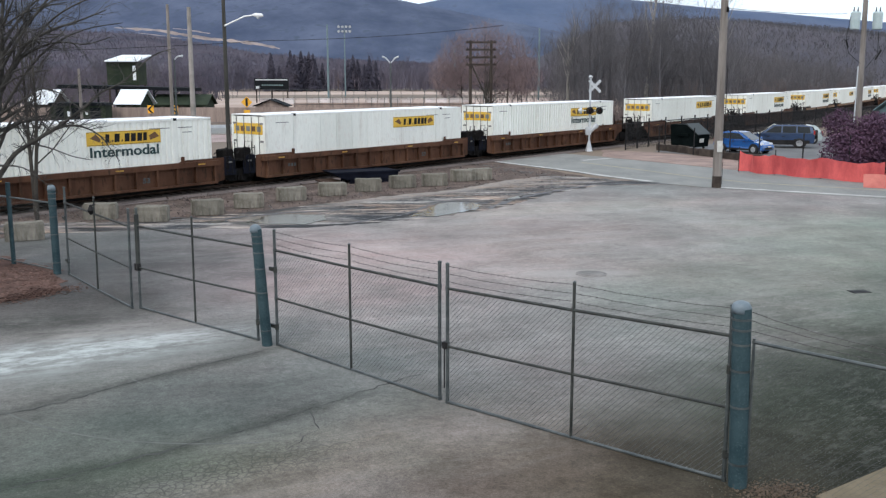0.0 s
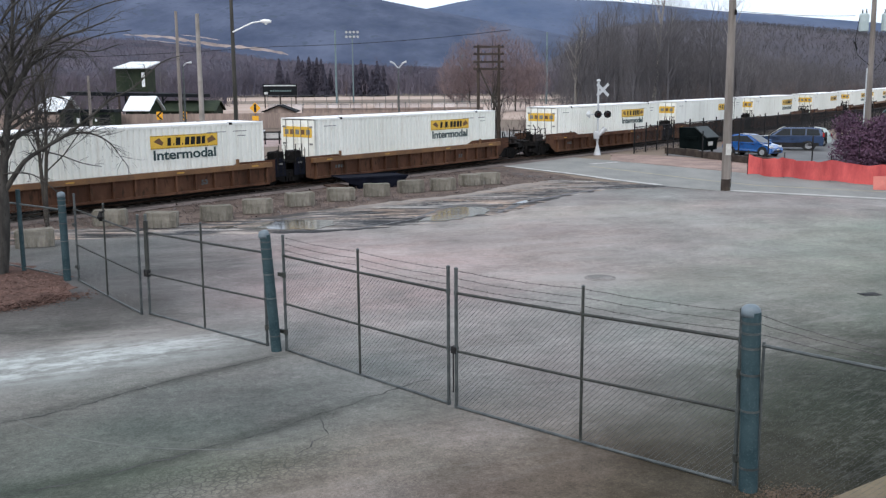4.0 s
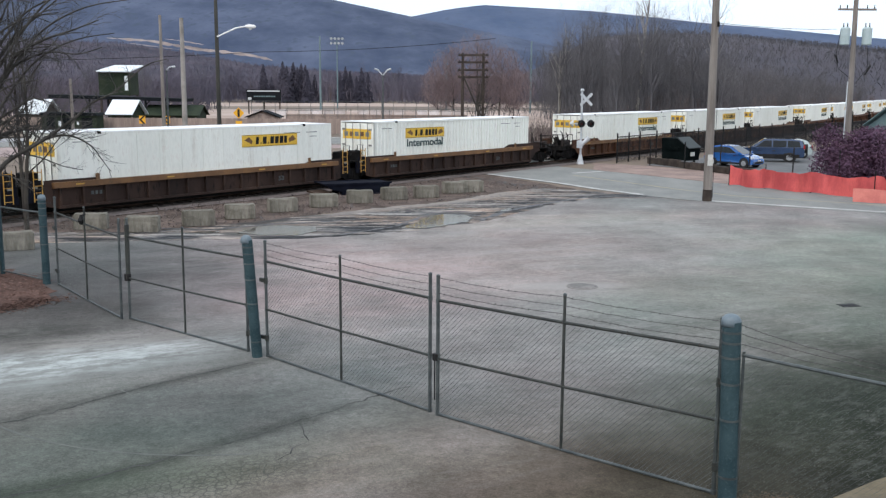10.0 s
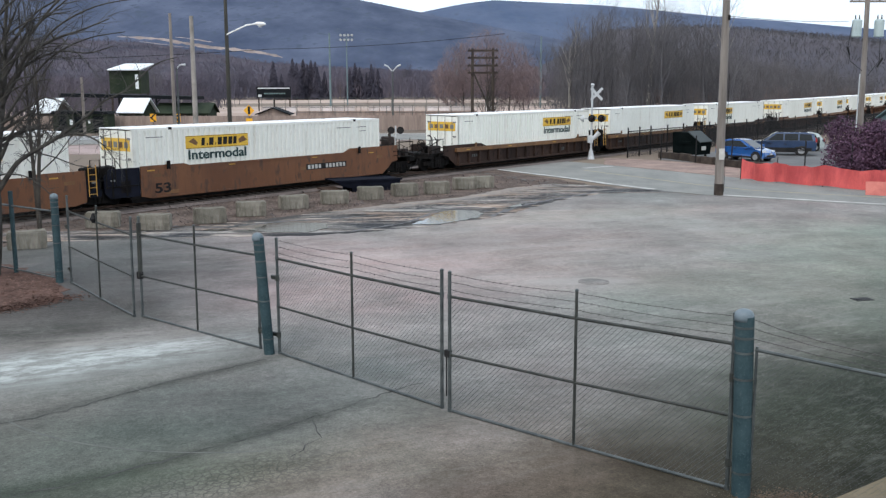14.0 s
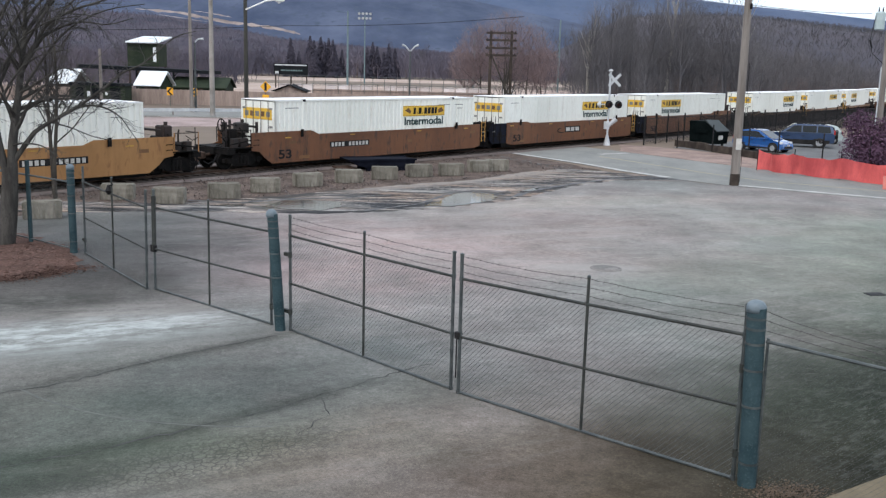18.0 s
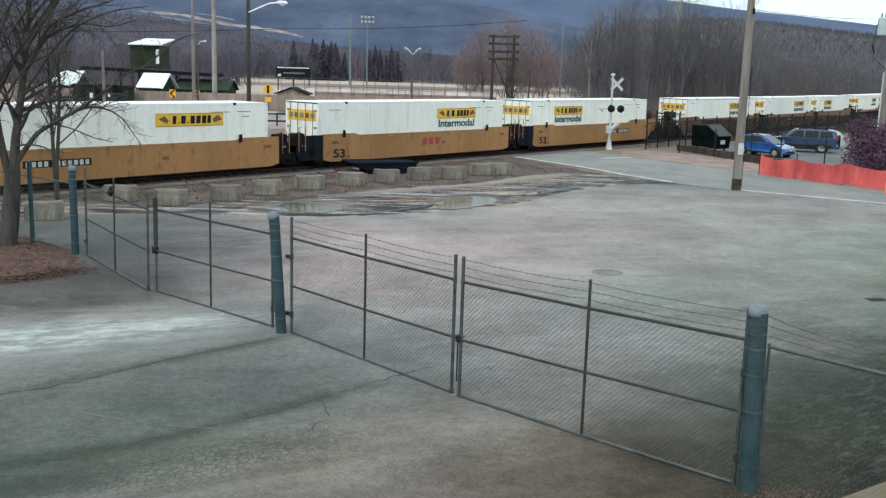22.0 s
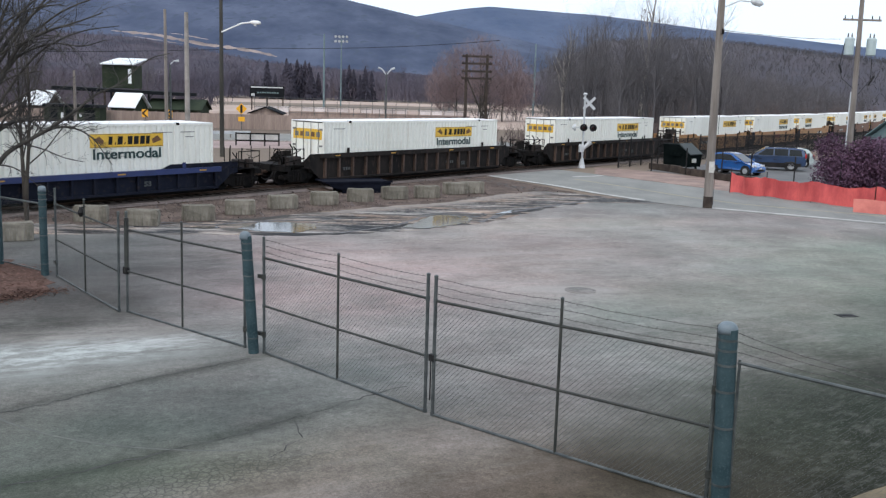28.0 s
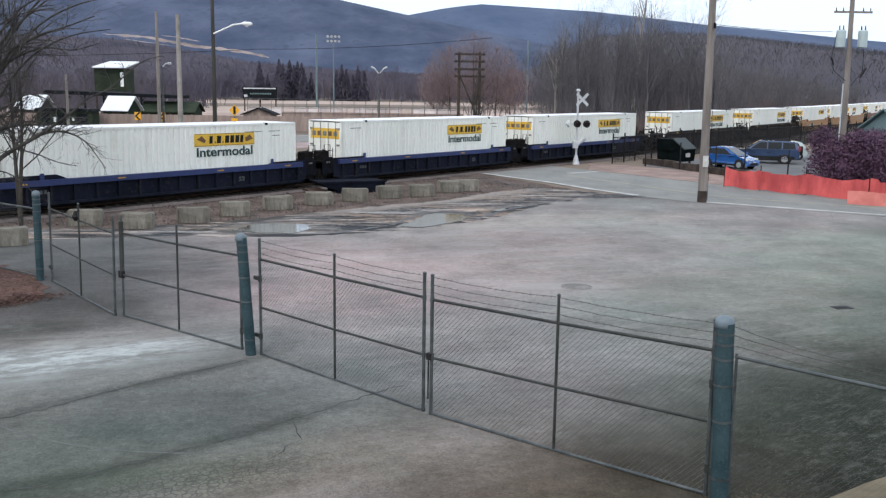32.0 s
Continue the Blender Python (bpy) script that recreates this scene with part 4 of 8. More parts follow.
            part("safety_chain", MB().tube([(x * 10.9, -1.38, 1.9), (x * 10.92, -0.9, 1.72), (x * 10.9, -0.4, 1.9)], 0.018, 5), M_TRUCK, u)
            pipes = MB()
            for q, y, z in ((9.7, -0.55, 2.35), (9.95, -1.15, 2.25), (10.35, -0.25, 1.95), (10.7, -0.8, 1.75)):
                pipes.tube([(x * q, y, 1.25), (x * q, y, z - 0.2), (x * (q + 0.12), y + 0.1, z)], 0.04, 6)
            pipes.tube([(x * 9.5, -1.28, 1.62), (x * 10.8, -1.30, 1.44)], 0.035, 6).tube([(x * 9.5, -1.0, 2.05), (x * 10.2, -0.6, 1.6), (x * 10.95, -0.4, 1.35)], 0.03, 6)
            part("brake_pipe", pipes, M_TRUCK, u)
            part("air_hose", MB().tube([(x * 10.95, -0.45, 0.95), (x * 11.2, -0.5, 0.62), (x * 11.5, -0.45, 0.50), (x * 11.68, -0.35, 0.62)], 0.035, 6), M_BLACK, u)
            for ya, yb in ((-1.34, -1.28), (1.28, 1.34)):
                part("end_bracket", MB().prism([(x * 8.75, 1.29), (x * 9.9, 1.29), (x * 9.4, 1.45), (x * 8.75, top)], ya, yb), skin, u)
            for z in (1.35, 1.6):
                part("grab_iron", MB().tube([(x * 9.15, -1.40, z), (x * 9.15, -1.44, z + 0.03), (x * 9.45, -1.44, z + 0.03), (x * 9.45, -1.40, z)], 0.018, 5), M_TRUCK, u)
            part("air_reservoir", MB().tube([(x * 9.85, -0.9, 1.5), (x * 10.45, -0.9, 1.5)], 0.19, 12), M_TRUCK, u)
            part("step_ladder", MB().tube([(x * 10.75, -1.4, 0.4), (x * 10.75, -1.4, 1.2)], 0.02, 5).tube([(x * 10.4, -1.4, 0.4), (x * 10.4, -1.4, 1.2)], 0.02, 5).tube([(x * 10.4, -1.4, 0.42), (x * 10.75, -1.4, 0.42)], 0.02, 5).tube([(x * 10.4, -1.4, 0.75), (x * 10.75, -1.4, 0.75)], 0.02, 5), M_TRUCK, u)
            bogie(u, x * 9.85)
        else:
            bx(8.7, 9.6, -0.45, 0.45, 0.85, 1.25)
            part("joint_casting", mb, M_TRUCK, u)
            part("joint_deck", MB().box(min(x * 8.7, x * 9.68), max(x * 8.7, x * 9.68), -1.3, 1.3, 1.36, 1.42), M_TRUCK, u)
            part("handrail", MB().tube([(x * 9.0, -1.34, 1.0), (x * 9.0, -1.34, 2.3), (x * 9.45, -1.34, 2.3), (x * 9.45, -1.34, 1.0)], 0.024, 6), M_TRUCK if style != "ochre" else M_YELLOW, u)
            part("brake_gear", MB().box(min(x * 8.9, x * 9.5), max(x * 8.9, x * 9.5), -1.2, -0.5, 1.42, 1.95, 0.05), M_TRUCK, u)
            rung_mat = M_REFLECT if style in ("plate", "maroon") else M_TRUCK
            ladder = MB().tube([(x * 8.86, -1.40, 0.75), (x * 8.86, -1.40, 2.1)], 0.022, 5).tube([(x * 9.22, -1.40, 0.75), (x * 9.22, -1.40, 2.1)], 0.022, 5)
            for k in range(5):
                ladder.tube([(x * 8.86, -1.40, 0.85 + 0.28 * k), (x * 9.22, -1.40, 0.85 + 0.28 * k)], 0.016, 5)
            if e == "f" or ribbed:
                part("end_ladder", ladder, rung_mat, u, "worn end ladder")
            if e == "r" and not ribbed:
                part("gear_cover", MB().prism([(-7.77, 0.55), (-9.3, 0.55), (-9.55, 0.8), (-9.55, 1.5), (-9.25, 1.84), (-7.77, 1.84)], -1.33, -1.22), M_NAVYBOX, u, "navy-black equipment cover")
                part("cover_rib", MB().box(-9.2, -9.12, -1.36, -1.33, 0.6, 1.8).box(-8.5, -8.42, -1.36, -1.33, 0.6, 1.8).box(-9.5, -7.8, -1.36, -1.33, 1.02, 1.08), M_TRUCK, u)
            else:
                part("gear_cover", MB().prism([(x * 8.78, 0.70), (x * 9.5, 0.70), (x * 9.5, 1.36), (x * 9.2, 1.62), (x * 8.78, 1.62)], -1.30, -1.22), M_NAVYBOX, u, "navy-black equipment cover")
            part("cover_mark", MB().box(min(x * 9.0, x * 9.25), max(x * 9.0, x * 9.25), -1.336, -1.30, 1.3, 1.38), M_MARK, u)
            part("air_hose", MB().tube([(x * 8.8, -0.9, 1.9), (x * 9.2, -1.0, 2.0), (x * 9.6, -0.9, 1.7)], 0.035, 6).tube([(x * 8.8, -0.5, 1.7), (x * 9.25, -0.6, 1.95), (x * 9.65, -0.5, 1.6)], 0.03, 6), M_BLACK, u)
            if kind == "j":
                bogie(u, x * 9.735)
    return u


# the order of the train: where each container's leading end stands at the start, its car, sign place, lettering and side
TRAIN = (
    (239.5, "rusty", "cj", 4.7, 1, 0), (220.1, "rusty", "hj", 4.7, 1, 0), (200.6, "rusty", "hc", 4.7, 1, 0),
    (177.2, "maroon", "cj", 4.7, 1, 0), (157.7, "maroon", "hc", 4.7, 0, 0), (137.8, "maroon", "cc", 4.7, 1, 0),
    (114.4, "oxide", "cc", 4.7, 1, 0), (91.1, "oxide", "cc", 4.6, 0, 0),
    (68.1, "oxide", "cj", 4.5, 1, 0), (48.5, "oxide", "hj", 4.57, 0, 1), (29.0, "oxide", "hc", 4.9, 1, 0),
    (5.5, "rusty", "cj", 4.6, 1, 0), (-14.1, "rusty", "hj", 5.0, 1, 0), (-33.8, "rusty", "hc", 4.75, 1, 0),
    (-57.3, "maroon", "cj", 11.45, 1, 0), (-76.85, "maroon", "hj", 4.4, 0, 1), (-96.2, "maroon", "hc", 4.5, 1, 0),
    (-119.6, "plate", "cj", 11.43, 1, 0), (-138.8, "plate", "hj", 4.7, 1, 1), (-158.2, "plate", "hc", 4.75, 1, 0),
    (-181.8, "ochre", "cj", 11.5, 1, 0), (-201.15, "ochre", "hj", 4.7, 1, 1), (-220.7, "ochre", "hc", 4.57, 0, 1),
    (-243.9, "umber", "cc", 4.85, 1, 0), (-267.3, "umber", "cc", 4.8, 1, 0),
    (-290.9, "navy", "cj", 4.77, 1, 0), (-310.4, "navy", "hj", 4.85, 1, 0), (-330.0, "navy", "hc", 4.95, 1, 0),
)


def travel(t):
    """Metres that the train has gone after t seconds."""
    return 11.45 * t - (0.022 * (t - 25) ** 2 if t > 25 else 0.0)


CONTAINER_KINDS, ROLLING = {}, []
for lead, style, ends, sign_x, lettered, smooth in TRAIN:
    key = (round(sign_x), lettered, smooth)
    if key in CONTAINER_KINDS:
        c = copy_thing(CONTAINER_KINDS[key], pose(0, 0, 0))
    else:
        c = CONTAINER_KINDS[key] = container(sign_x, lettered, smooth)
    ROLLING.append((c, lead - L2))
    ROLLING.append((well_car(style, ends[0], ends[1]), lead - L2))

# ---------------------------------------------------------------- more materials
M_TAN = surface("pale_tan_infield", (0.34, 0.25, 0.20), (0.46, 0.36, 0.30), 0.04, 0.95, fine=30)
M_BOARD = surface("weathered_fence_boards", (0.23, 0.175, 0.15), (0.34, 0.265, 0.225), 0.6, 0.9, fine=8, vary=0.1, stretch=(3, 3, 0.3))
M_GREENWALL = surface("olive_green_siding", (0.018, 0.027, 0.018), (0.034, 0.044, 0.028), 0.6, 0.8)
M_DARKROOF = surface("dark_metal_canopy", (0.006, 0.008, 0.010), (0.013, 0.015, 0.017), 0.6, 0.9)
M_TEALROOF = surface("teal_shingle_roof", (0.10, 0.16, 0.165), (0.15, 0.21, 0.215), 0.8, 0.8)
M_WHITEROOF = surface("white_metal_roof", (0.70, 0.74, 0.76), (0.80, 0.83, 0.84), 0.5, 0.5)
M_ORANGE = surface("orange_mesh_plastic", (0.40, 0.050, 0.052), (0.68, 0.115, 0.105), 0.9, 0.65, fine=26, stretch=(1, 1, 0.35))
M_SILVER = surface("aluminium_paint", (0.42, 0.44, 0.46), (0.55, 0.57, 0.58), 2.0, 0.45, metal=0.2)
M_WARN = surface("yellow_warning_sign", (0.75, 0.34, 0.01), (0.82, 0.42, 0.02), 2.0, 0.5)
M_CARBLUE = surface("bright_blue_car_paint", (0.006, 0.070, 0.26), (0.009, 0.088, 0.30), 1.0, 0.18)
M_CARBLUE.node_tree.nodes["Principled BSDF"].inputs["Coat Weight"].default_value = 0.8
M_SUVBLUE = surface("slate_blue_car_paint", (0.022, 0.045, 0.10), (0.03, 0.058, 0.125), 1.0, 0.18)
M_SUVBLUE.node_tree.nodes["Principled BSDF"].inputs["Coat Weight"].default_value = 0.8
M_CARGREY = surface("pale_silver_car_paint", (0.35, 0.42, 0.42), (0.42, 0.48, 0.48), 1.0, 0.25)
M_TYRE = surface("tyre_rubber", (0.012, 0.012, 0.012), (0.02, 0.02, 0.02), 5.0, 0.85)
M_RIM = surface("alloy_rim", (0.45, 0.46, 0.47), (0.55, 0.56, 0.57), 3.0, 0.35, metal=0.7)
M_LAMP = surface("clear_lamp_lens", (0.55, 0.57, 0.58), (0.65, 0.67, 0.68), 3.0, 0.15)
M_TAIL = surface("red_lamp_lens", (0.30, 0.02, 0.02), (0.36, 0.03, 0.03), 3.0, 0.2)
M_DKLENS = surface("unlit_red_lens", (0.035, 0.006, 0.006), (0.05, 0.01, 0.01), 3.0, 0.2)
M_DUMP = surface("black_green_steel", (0.002, 0.004, 0.004), (0.005, 0.008, 0.008), 1.2, 0.8)
M_TRANSF = surface("pale_grey_green_enamel", (0.36, 0.44, 0.44), (0.44, 0.52, 0.52), 1.5, 0.4)
# the blue haze of distance is mixed into both hills' base colours
M_HILL = surface("hazy_forest_slope", (0.040, 0.055, 0.096), (0.098, 0.118, 0.174), 0.013, 0.95, fine=6, c3=(0.054, 0.070, 0.102), stretch=(0.8, 0.3, 1.5), spread=0.17)
M_FARHILL = surface("hazy_blue_ridge", (0.058, 0.086, 0.150), (0.100, 0.126, 0.194), 0.006, 0.95, fine=9, c3=(0.066, 0.088, 0.130), stretch=(0.8, 0.3, 1.4), spread=0.17)
M_BROWNSLOPE = surface("brown_wooded_slope", (0.052, 0.050, 0.064), (0.094, 0.082, 0.094), 0.014, 0.95, fine=10, c3=(0.046, 0.044, 0.056), stretch=(1.0, 0.4, 0.7), spread=0.2)
M_FARTWIG = surface("purple_grey_twigs", (0.080, 0.076, 0.100), (0.132, 0.114, 0.136), 0.02, 0.95, vary=0.2)
M_DARKPOLE = surface("dark_brown_pole_wood", (0.040, 0.040, 0.036), (0.075, 0.072, 0.064), 1.0, 0.9, bump=0.4, fine=12, stretch=(3, 3, 0.3))
M_MAST = surface("teal_grey_mast_paint", (0.10, 0.155, 0.165), (0.15, 0.205, 0.215), 1.0, 0.6)
M_BANNER = surface("pale_fence_banner", (0.52, 0.46, 0.44), (0.68, 0.63, 0.62), 0.3, 0.8, vary=0.25)
M_FOOT = surface("brown_forest_foot", (0.042, 0.042, 0.060), (0.088, 0.075, 0.092), 0.03, 0.95, fine=12, c3=(0.032, 0.03, 0.04))
M_SCAR = surface("pale_cut_bank", (0.20, 0.165, 0.155), (0.34, 0.28, 0.255), 0.05, 0.95)
M_REDTWIG = surface("reddish_twigs", (0.165, 0.128, 0.132), (0.230, 0.172, 0.172), 0.4, 0.95)
M_WOODTWIG = surface("grey_brown_twigs", (0.086, 0.083, 0.090), (0.136, 0.129, 0.134), 0.3, 0.95, vary=0.2)
M_PALEBARK = surface("pale_sycamore_bark", (0.20, 0.185, 0.165), (0.33, 0.305, 0.28), 0.6, 0.9)
# needles greyed towards purple: distance haze put into the colour
M_SPRUCE = surface("hazy_spruce_needles", (0.038, 0.037, 0.052), (0.068, 0.062, 0.080), 0.8, 0.9)
M_PURPLE = surface("purple_red_leaves", (0.062, 0.029, 0.058), (0.112, 0.056, 0.096), 1.2, 0.85, c3=(0.16, 0.088, 0.132), fine=5)
M_BRUSH = surface("dead_brush", (0.112, 0.088, 0.082), (0.17, 0.135, 0.125), 0.5, 0.95)


def lot_material():
    """Old asphalt with stains, painted tree shade, worn pale wheel paths and a patch of fine cracks, each with a shape
    of its own.
    """
    m = M_ASPHALT
    n, l = m.node_tree.nodes, m.node_tree.links
    bs = n["Principled BSDF"]
    last = bs.inputs["Base Color"].links[0].from_socket
    tc = n.new("ShaderNodeTexCoord")
    warp = n.new("ShaderNodeTexNoise")
    warp.inputs["Scale"].default_value = 0.55
    warp.inputs["Detail"].default_value = 7.0
    warp.inputs["Roughness"].default_value = 0.65
    l.new(tc.outputs["Object"], warp.inputs["Vector"])

    def wash(x, y, rx, ry, ang, color, strength, soft=0.55, ragged=0.9, cover=False):
        nonlocal last
        mp = n.new("ShaderNodeMapping")
        mp.vector_type = "TEXTURE"
        mp.inputs["Location"].default_value = (x, y, 0)
        mp.inputs["Rotation"].default_value = (0, 0, radians(ang))
        mp.inputs["Scale"].default_value = (rx, ry, 1000)
        l.new(tc.outputs["Object"], mp.inputs["Vector"])
        ln = n.new("ShaderNodeVectorMath")
        ln.operation = "LENGTH"
        l.new(mp.outputs[0], ln.inputs[0])
        ad = n.new("ShaderNodeMath")
        ad.operation = "MULTIPLY_ADD"
        l.new(warp.outputs["Fac"], ad.inputs[0])
        ad.inputs[1].default_value = ragged
        l.new(ln.outputs["Value"], ad.inputs[2])
        mr = n.new("ShaderNodeMapRange")
        mr.interpolation_type = "SMOOTHSTEP"
        mr.inputs["From Min"].default_value, mr.inputs["From Max"].default_value = 1 + ragged / 2 + soft / 2, 1 + ragged / 2 - soft / 2
        mr.inputs["To Min"].default_value, mr.inputs["To Max"].default_value = 0.0, strength
        l.new(ad.outputs[0], mr.inputs["Value"])
        mx = n.new("ShaderNodeMix")
        mx.data_type = "RGBA"
        mx.blend_type = "MIX" if cover else "MULTIPLY"
        mx.inputs["B"].default_value = (*color, 1)
        l.new(mr.outputs[0], mx.inputs["Factor"])
        l.new(last, mx.inputs["A"])
        last = mx.outputs["Result"]

    # mottling at a hand's and at a metre's breadth, and streaks along the wheel paths
    for sc, st, lo, hi, dt in ((85.0, (1, 1, 1), 0.78, 1.22, 2.0), (28.0, (1, 1, 1), 0.76, 1.24, 3.0), (6.0, (1, 1, 1), 0.82, 1.18, 8.0), (1.6, (0.5, 1.6, 1), 0.90, 1.10, 6.0), (0.7, (1, 0.55, 1), 0.88, 1.12, 5.0), (0.22, (1, 0.6, 1), 0.90, 1.10, 3.0)):
        mp = n.new("ShaderNodeMapping")
        mp.inputs["Rotation"].default_value = (0, 0, radians(-32))
        mp.inputs["Scale"].default_value = st
        l.new(tc.outputs["Object"], mp.inputs["Vector"])
        nz = n.new("ShaderNodeTexNoise")
        nz.inputs["Scale"].default_value = sc
        nz.inputs["Detail"].default_value = dt
        nz.inputs["Roughness"].default_value = 0.7
        l.new(mp.outputs[0], nz.inputs["Vector"])
        mr = n.new("ShaderNodeMapRange")
        mr.inputs["From Min"].default_value, mr.inputs["From Max"].default_value = 0.32, 0.68
        mr.inputs["To Min"].default_value, mr.inputs["To Max"].default_value = lo, hi
        l.new(nz.outputs["Fac"], mr.inputs["Value"])
        vm = n.new("ShaderNodeVectorMath")
        vm.operation = "SCALE"
        l.new(last, vm.inputs[0])
        l.new(mr.outputs[0], vm.inputs["Scale"])
        last = vm.outputs["Vector"]
    # faint rusty and faint greenish areas, metres across
    tn = n.new("ShaderNodeTexNoise")
    tn.inputs["Scale"].default_value = 0.16
    tn.inputs["Detail"].default_value = 5.0
    tn.inputs["Roughness"].default_value = 0.6
    l.new(tc.outputs["Object"], tn.inputs["Vector"])
    tr = n.new("ShaderNodeValToRGB")
    tr.color_ramp.elements[0].position, tr.color_ramp.elements[0].color = 0.34, (0.945, 1.02, 0.99, 1)
    tr.color_ramp.elements[1].position, tr.color_ramp.elements[1].color = 0.66, (1.065, 0.995, 0.975, 1)
    l.new(tn.outputs["Fac"], tr.inputs["Fac"])
    tm = n.new("ShaderNodeMix")
    tm.data_type, tm.blend_type = "RGBA", "MULTIPLY"
    tm.inputs["Factor"].default_value = 1.0
    l.new(last, tm.inputs["A"])
    l.new(tr.outputs["Color"], tm.inputs["B"])
    last = tm.outputs["Result"]
    # coloured washes multiply the asphalt; pale worn paths cover it
    wash(4.4, 9.6, 5.2, 4.6, 12, (0.58, 0.53, 0.47), 0.95, 0.9)
    wash(-0.4, 12.4, 4.5, 2.2, 25, (1.16, 1.06, 1.03), 0.8, 0.9)
    wash(-8.0, 12.0, 9, 6.0, 25, (0.60, 0.655, 0.625), 0.9, 0.8)
    wash(-5.3, 12.1, 3.4, 0.9, 24, (0.62, 0.68, 0.63), 0.9, 0.8)
    wash(-12.0, 29.0, 6.0, 5.0, 20, (0.50, 0.53, 0.53), 0.92, 0.9)
    wash(-2.5, 27.5, 5.0, 4.5, 30, (1.16, 1.10, 1.10), 0.9, 0.9)
    wash(3.0, 34, 17, 10, 30, (1.30, 1.25, 1.26), 1.0, 0.9)
    wash(-1.5, 30, 8, 6, 30, (1.10, 0.98, 0.98), 0.7, 0.9)
    wash(9.5, 33, 12, 9, -20, (0.98, 1.0, 0.96), 0.8, 0.9)
    wash(9.9, 14.6, 6.2, 5.4, 35, (0.26, 0.30, 0.265), 0.95, 1.0, 0.7)
    wash(8.4, 13.8, 5.4, 4.6, 35, (0.55, 0.62, 0.55), 0.9, 0.9, 0.6)
    wash(10.2, 16.0, 4.8, 4.4, 35, (0.58, 0.64, 0.56), 0.9, 0.9, 0.6)
    wash(9.5, 24.5, 6.0, 4.0, 30, (0.82, 0.90, 0.84), 0.9, 0.9)
    wash(17.0, 33.0, 7.0, 5.0, 30, (0.80, 0.93, 0.86), 0.9, 0.9)
    wash(5.0, 11.5, 4.0, 3.0, 20, (0.74, 0.72, 0.66), 0.9, 0.9, 0.6)
    wash(14.0, 21.5, 5.5, 4.5, 50, (0.55, 0.62, 0.57), 0.8, 0.9)
    wash(-3.2, 16.6, 3.3, 1.5, 32, (0.84, 0.88, 0.90), 0.8, 0.7, 1.0)
    wash(-6.8, 12.8, 3.6, 2.2, 32, (0.74, 0.80, 0.76), 0.8, 0.6)
    wash(-8.6, 26.2, 4.6, 4.2, 30, (0.56, 0.59, 0.61), 0.9, 0.8)
    # wet ground by the tree, with the tree's shade painted in
    wash(-10.4, 21.8, 4.4, 2.6, 30, (0.52, 0.54, 0.52), 0.95, 0.7, 1.2)
    wash(-12.0, 23.2, 2.5, 1.0, 30, (0.50, 0.52, 0.50), 0.9, 0.5)
    # the pale driveway: streaks along the way that the wheels take
    def masked(x, y, rx, ry, ang, stretch, lo, hi, color, strength):
        nonlocal last
        mp = n.new("ShaderNodeMapping")
        mp.vector_type = "TEXTURE"
        mp.inputs["Location"].default_value = (x, y, 0)
        mp.inputs["Rotation"].default_value = (0, 0, radians(ang))
        mp.inputs["Scale"].default_value = (rx, ry, 1000)
        l.new(tc.outputs["Object"], mp.inputs["Vector"])
        ln = n.new("ShaderNodeVectorMath")
        ln.operation = "LENGTH"
        l.new(mp.outputs[0], ln.inputs[0])
        fall = n.new("ShaderNodeMapRange")
        fall.interpolation_type = "SMOOTHSTEP"
        fall.inputs["From Min"].default_value, fall.inputs["From Max"].default_value = 1.15, 0.35
        l.new(ln.outputs["Value"], fall.inputs["Value"])
        m2 = n.new("ShaderNodeMapping")
        m2.vector_type = "TEXTURE"
        m2.inputs["Rotation"].default_value = (0, 0, radians(ang))
        m2.inputs["Scale"].default_value = stretch
        l.new(tc.outputs["Object"], m2.inputs["Vector"])
        nz = n.new("ShaderNodeTexNoise")
        nz.inputs["Scale"].default_value = 1.0
        nz.inputs["Detail"].default_value = 10.0
        nz.inputs["Roughness"].default_value = 0.74
        l.new(m2.outputs[0], nz.inputs["Vector"])
        mr = n.new("ShaderNodeMapRange")
        mr.inputs["From Min"].default_value, mr.inputs["From Max"].default_value = lo, hi
        mr.inputs["To Max"].default_value = strength
        l.new(nz.outputs["Fac"], mr.inputs["Value"])
        mu = n.new("ShaderNodeMath")
        mu.operation = "MULTIPLY"
        l.new(fall.outputs[0], mu.inputs[0])
        l.new(mr.outputs[0], mu.inputs[1])
        mx = n.new("ShaderNodeMix")
        mx.data_type = "RGBA"
        mx.inputs["B"].default_value = (*color, 1)
        l.new(mu.outputs[0], mx.inputs["Factor"])
        l.new(last, mx.inputs["A"])
        last = mx.outputs["Result"]

    masked(-8.6, 17.7, 6.2, 2.0, 27, (1.8, 0.6, 1), 0.30, 0.62, (0.27, 0.285, 0.27), 0.85)
    masked(-8.6, 18.1, 5.8, 1.25, 27, (0.9, 0.42, 1), 0.44, 0.60, (0.46, 0.49, 0.475), 0.9)
    wash(-2.7, 13.0, 2.6, 1.3, 20, (1.34, 1.28, 1.24), 0.9, 0.9)
    wash(2.0, 13.2, 5.5, 3.0, 20, (1.02, 0.97, 0.935), 0.9, 0.9)
    wash(1.3, 13.0, 1.6, 1.2, 20, (0.78, 0.75, 0.72), 0.9, 0.8)
    wash(3.0, 11.4, 1.2, 0.8, 10, (1.12, 1.04, 1.0), 0.8, 0.8)
    masked(8.8, 14.3, 5.0, 4.4, 35, (0.45, 0.22, 1), 0.50, 0.68, (0.150, 0.150, 0.135), 0.6)
    masked(4.0, 20.0, 9.0, 5.0, 30, (0.35, 0.18, 1), 0.54, 0.68, (0.30, 0.295, 0.28), 0.45)
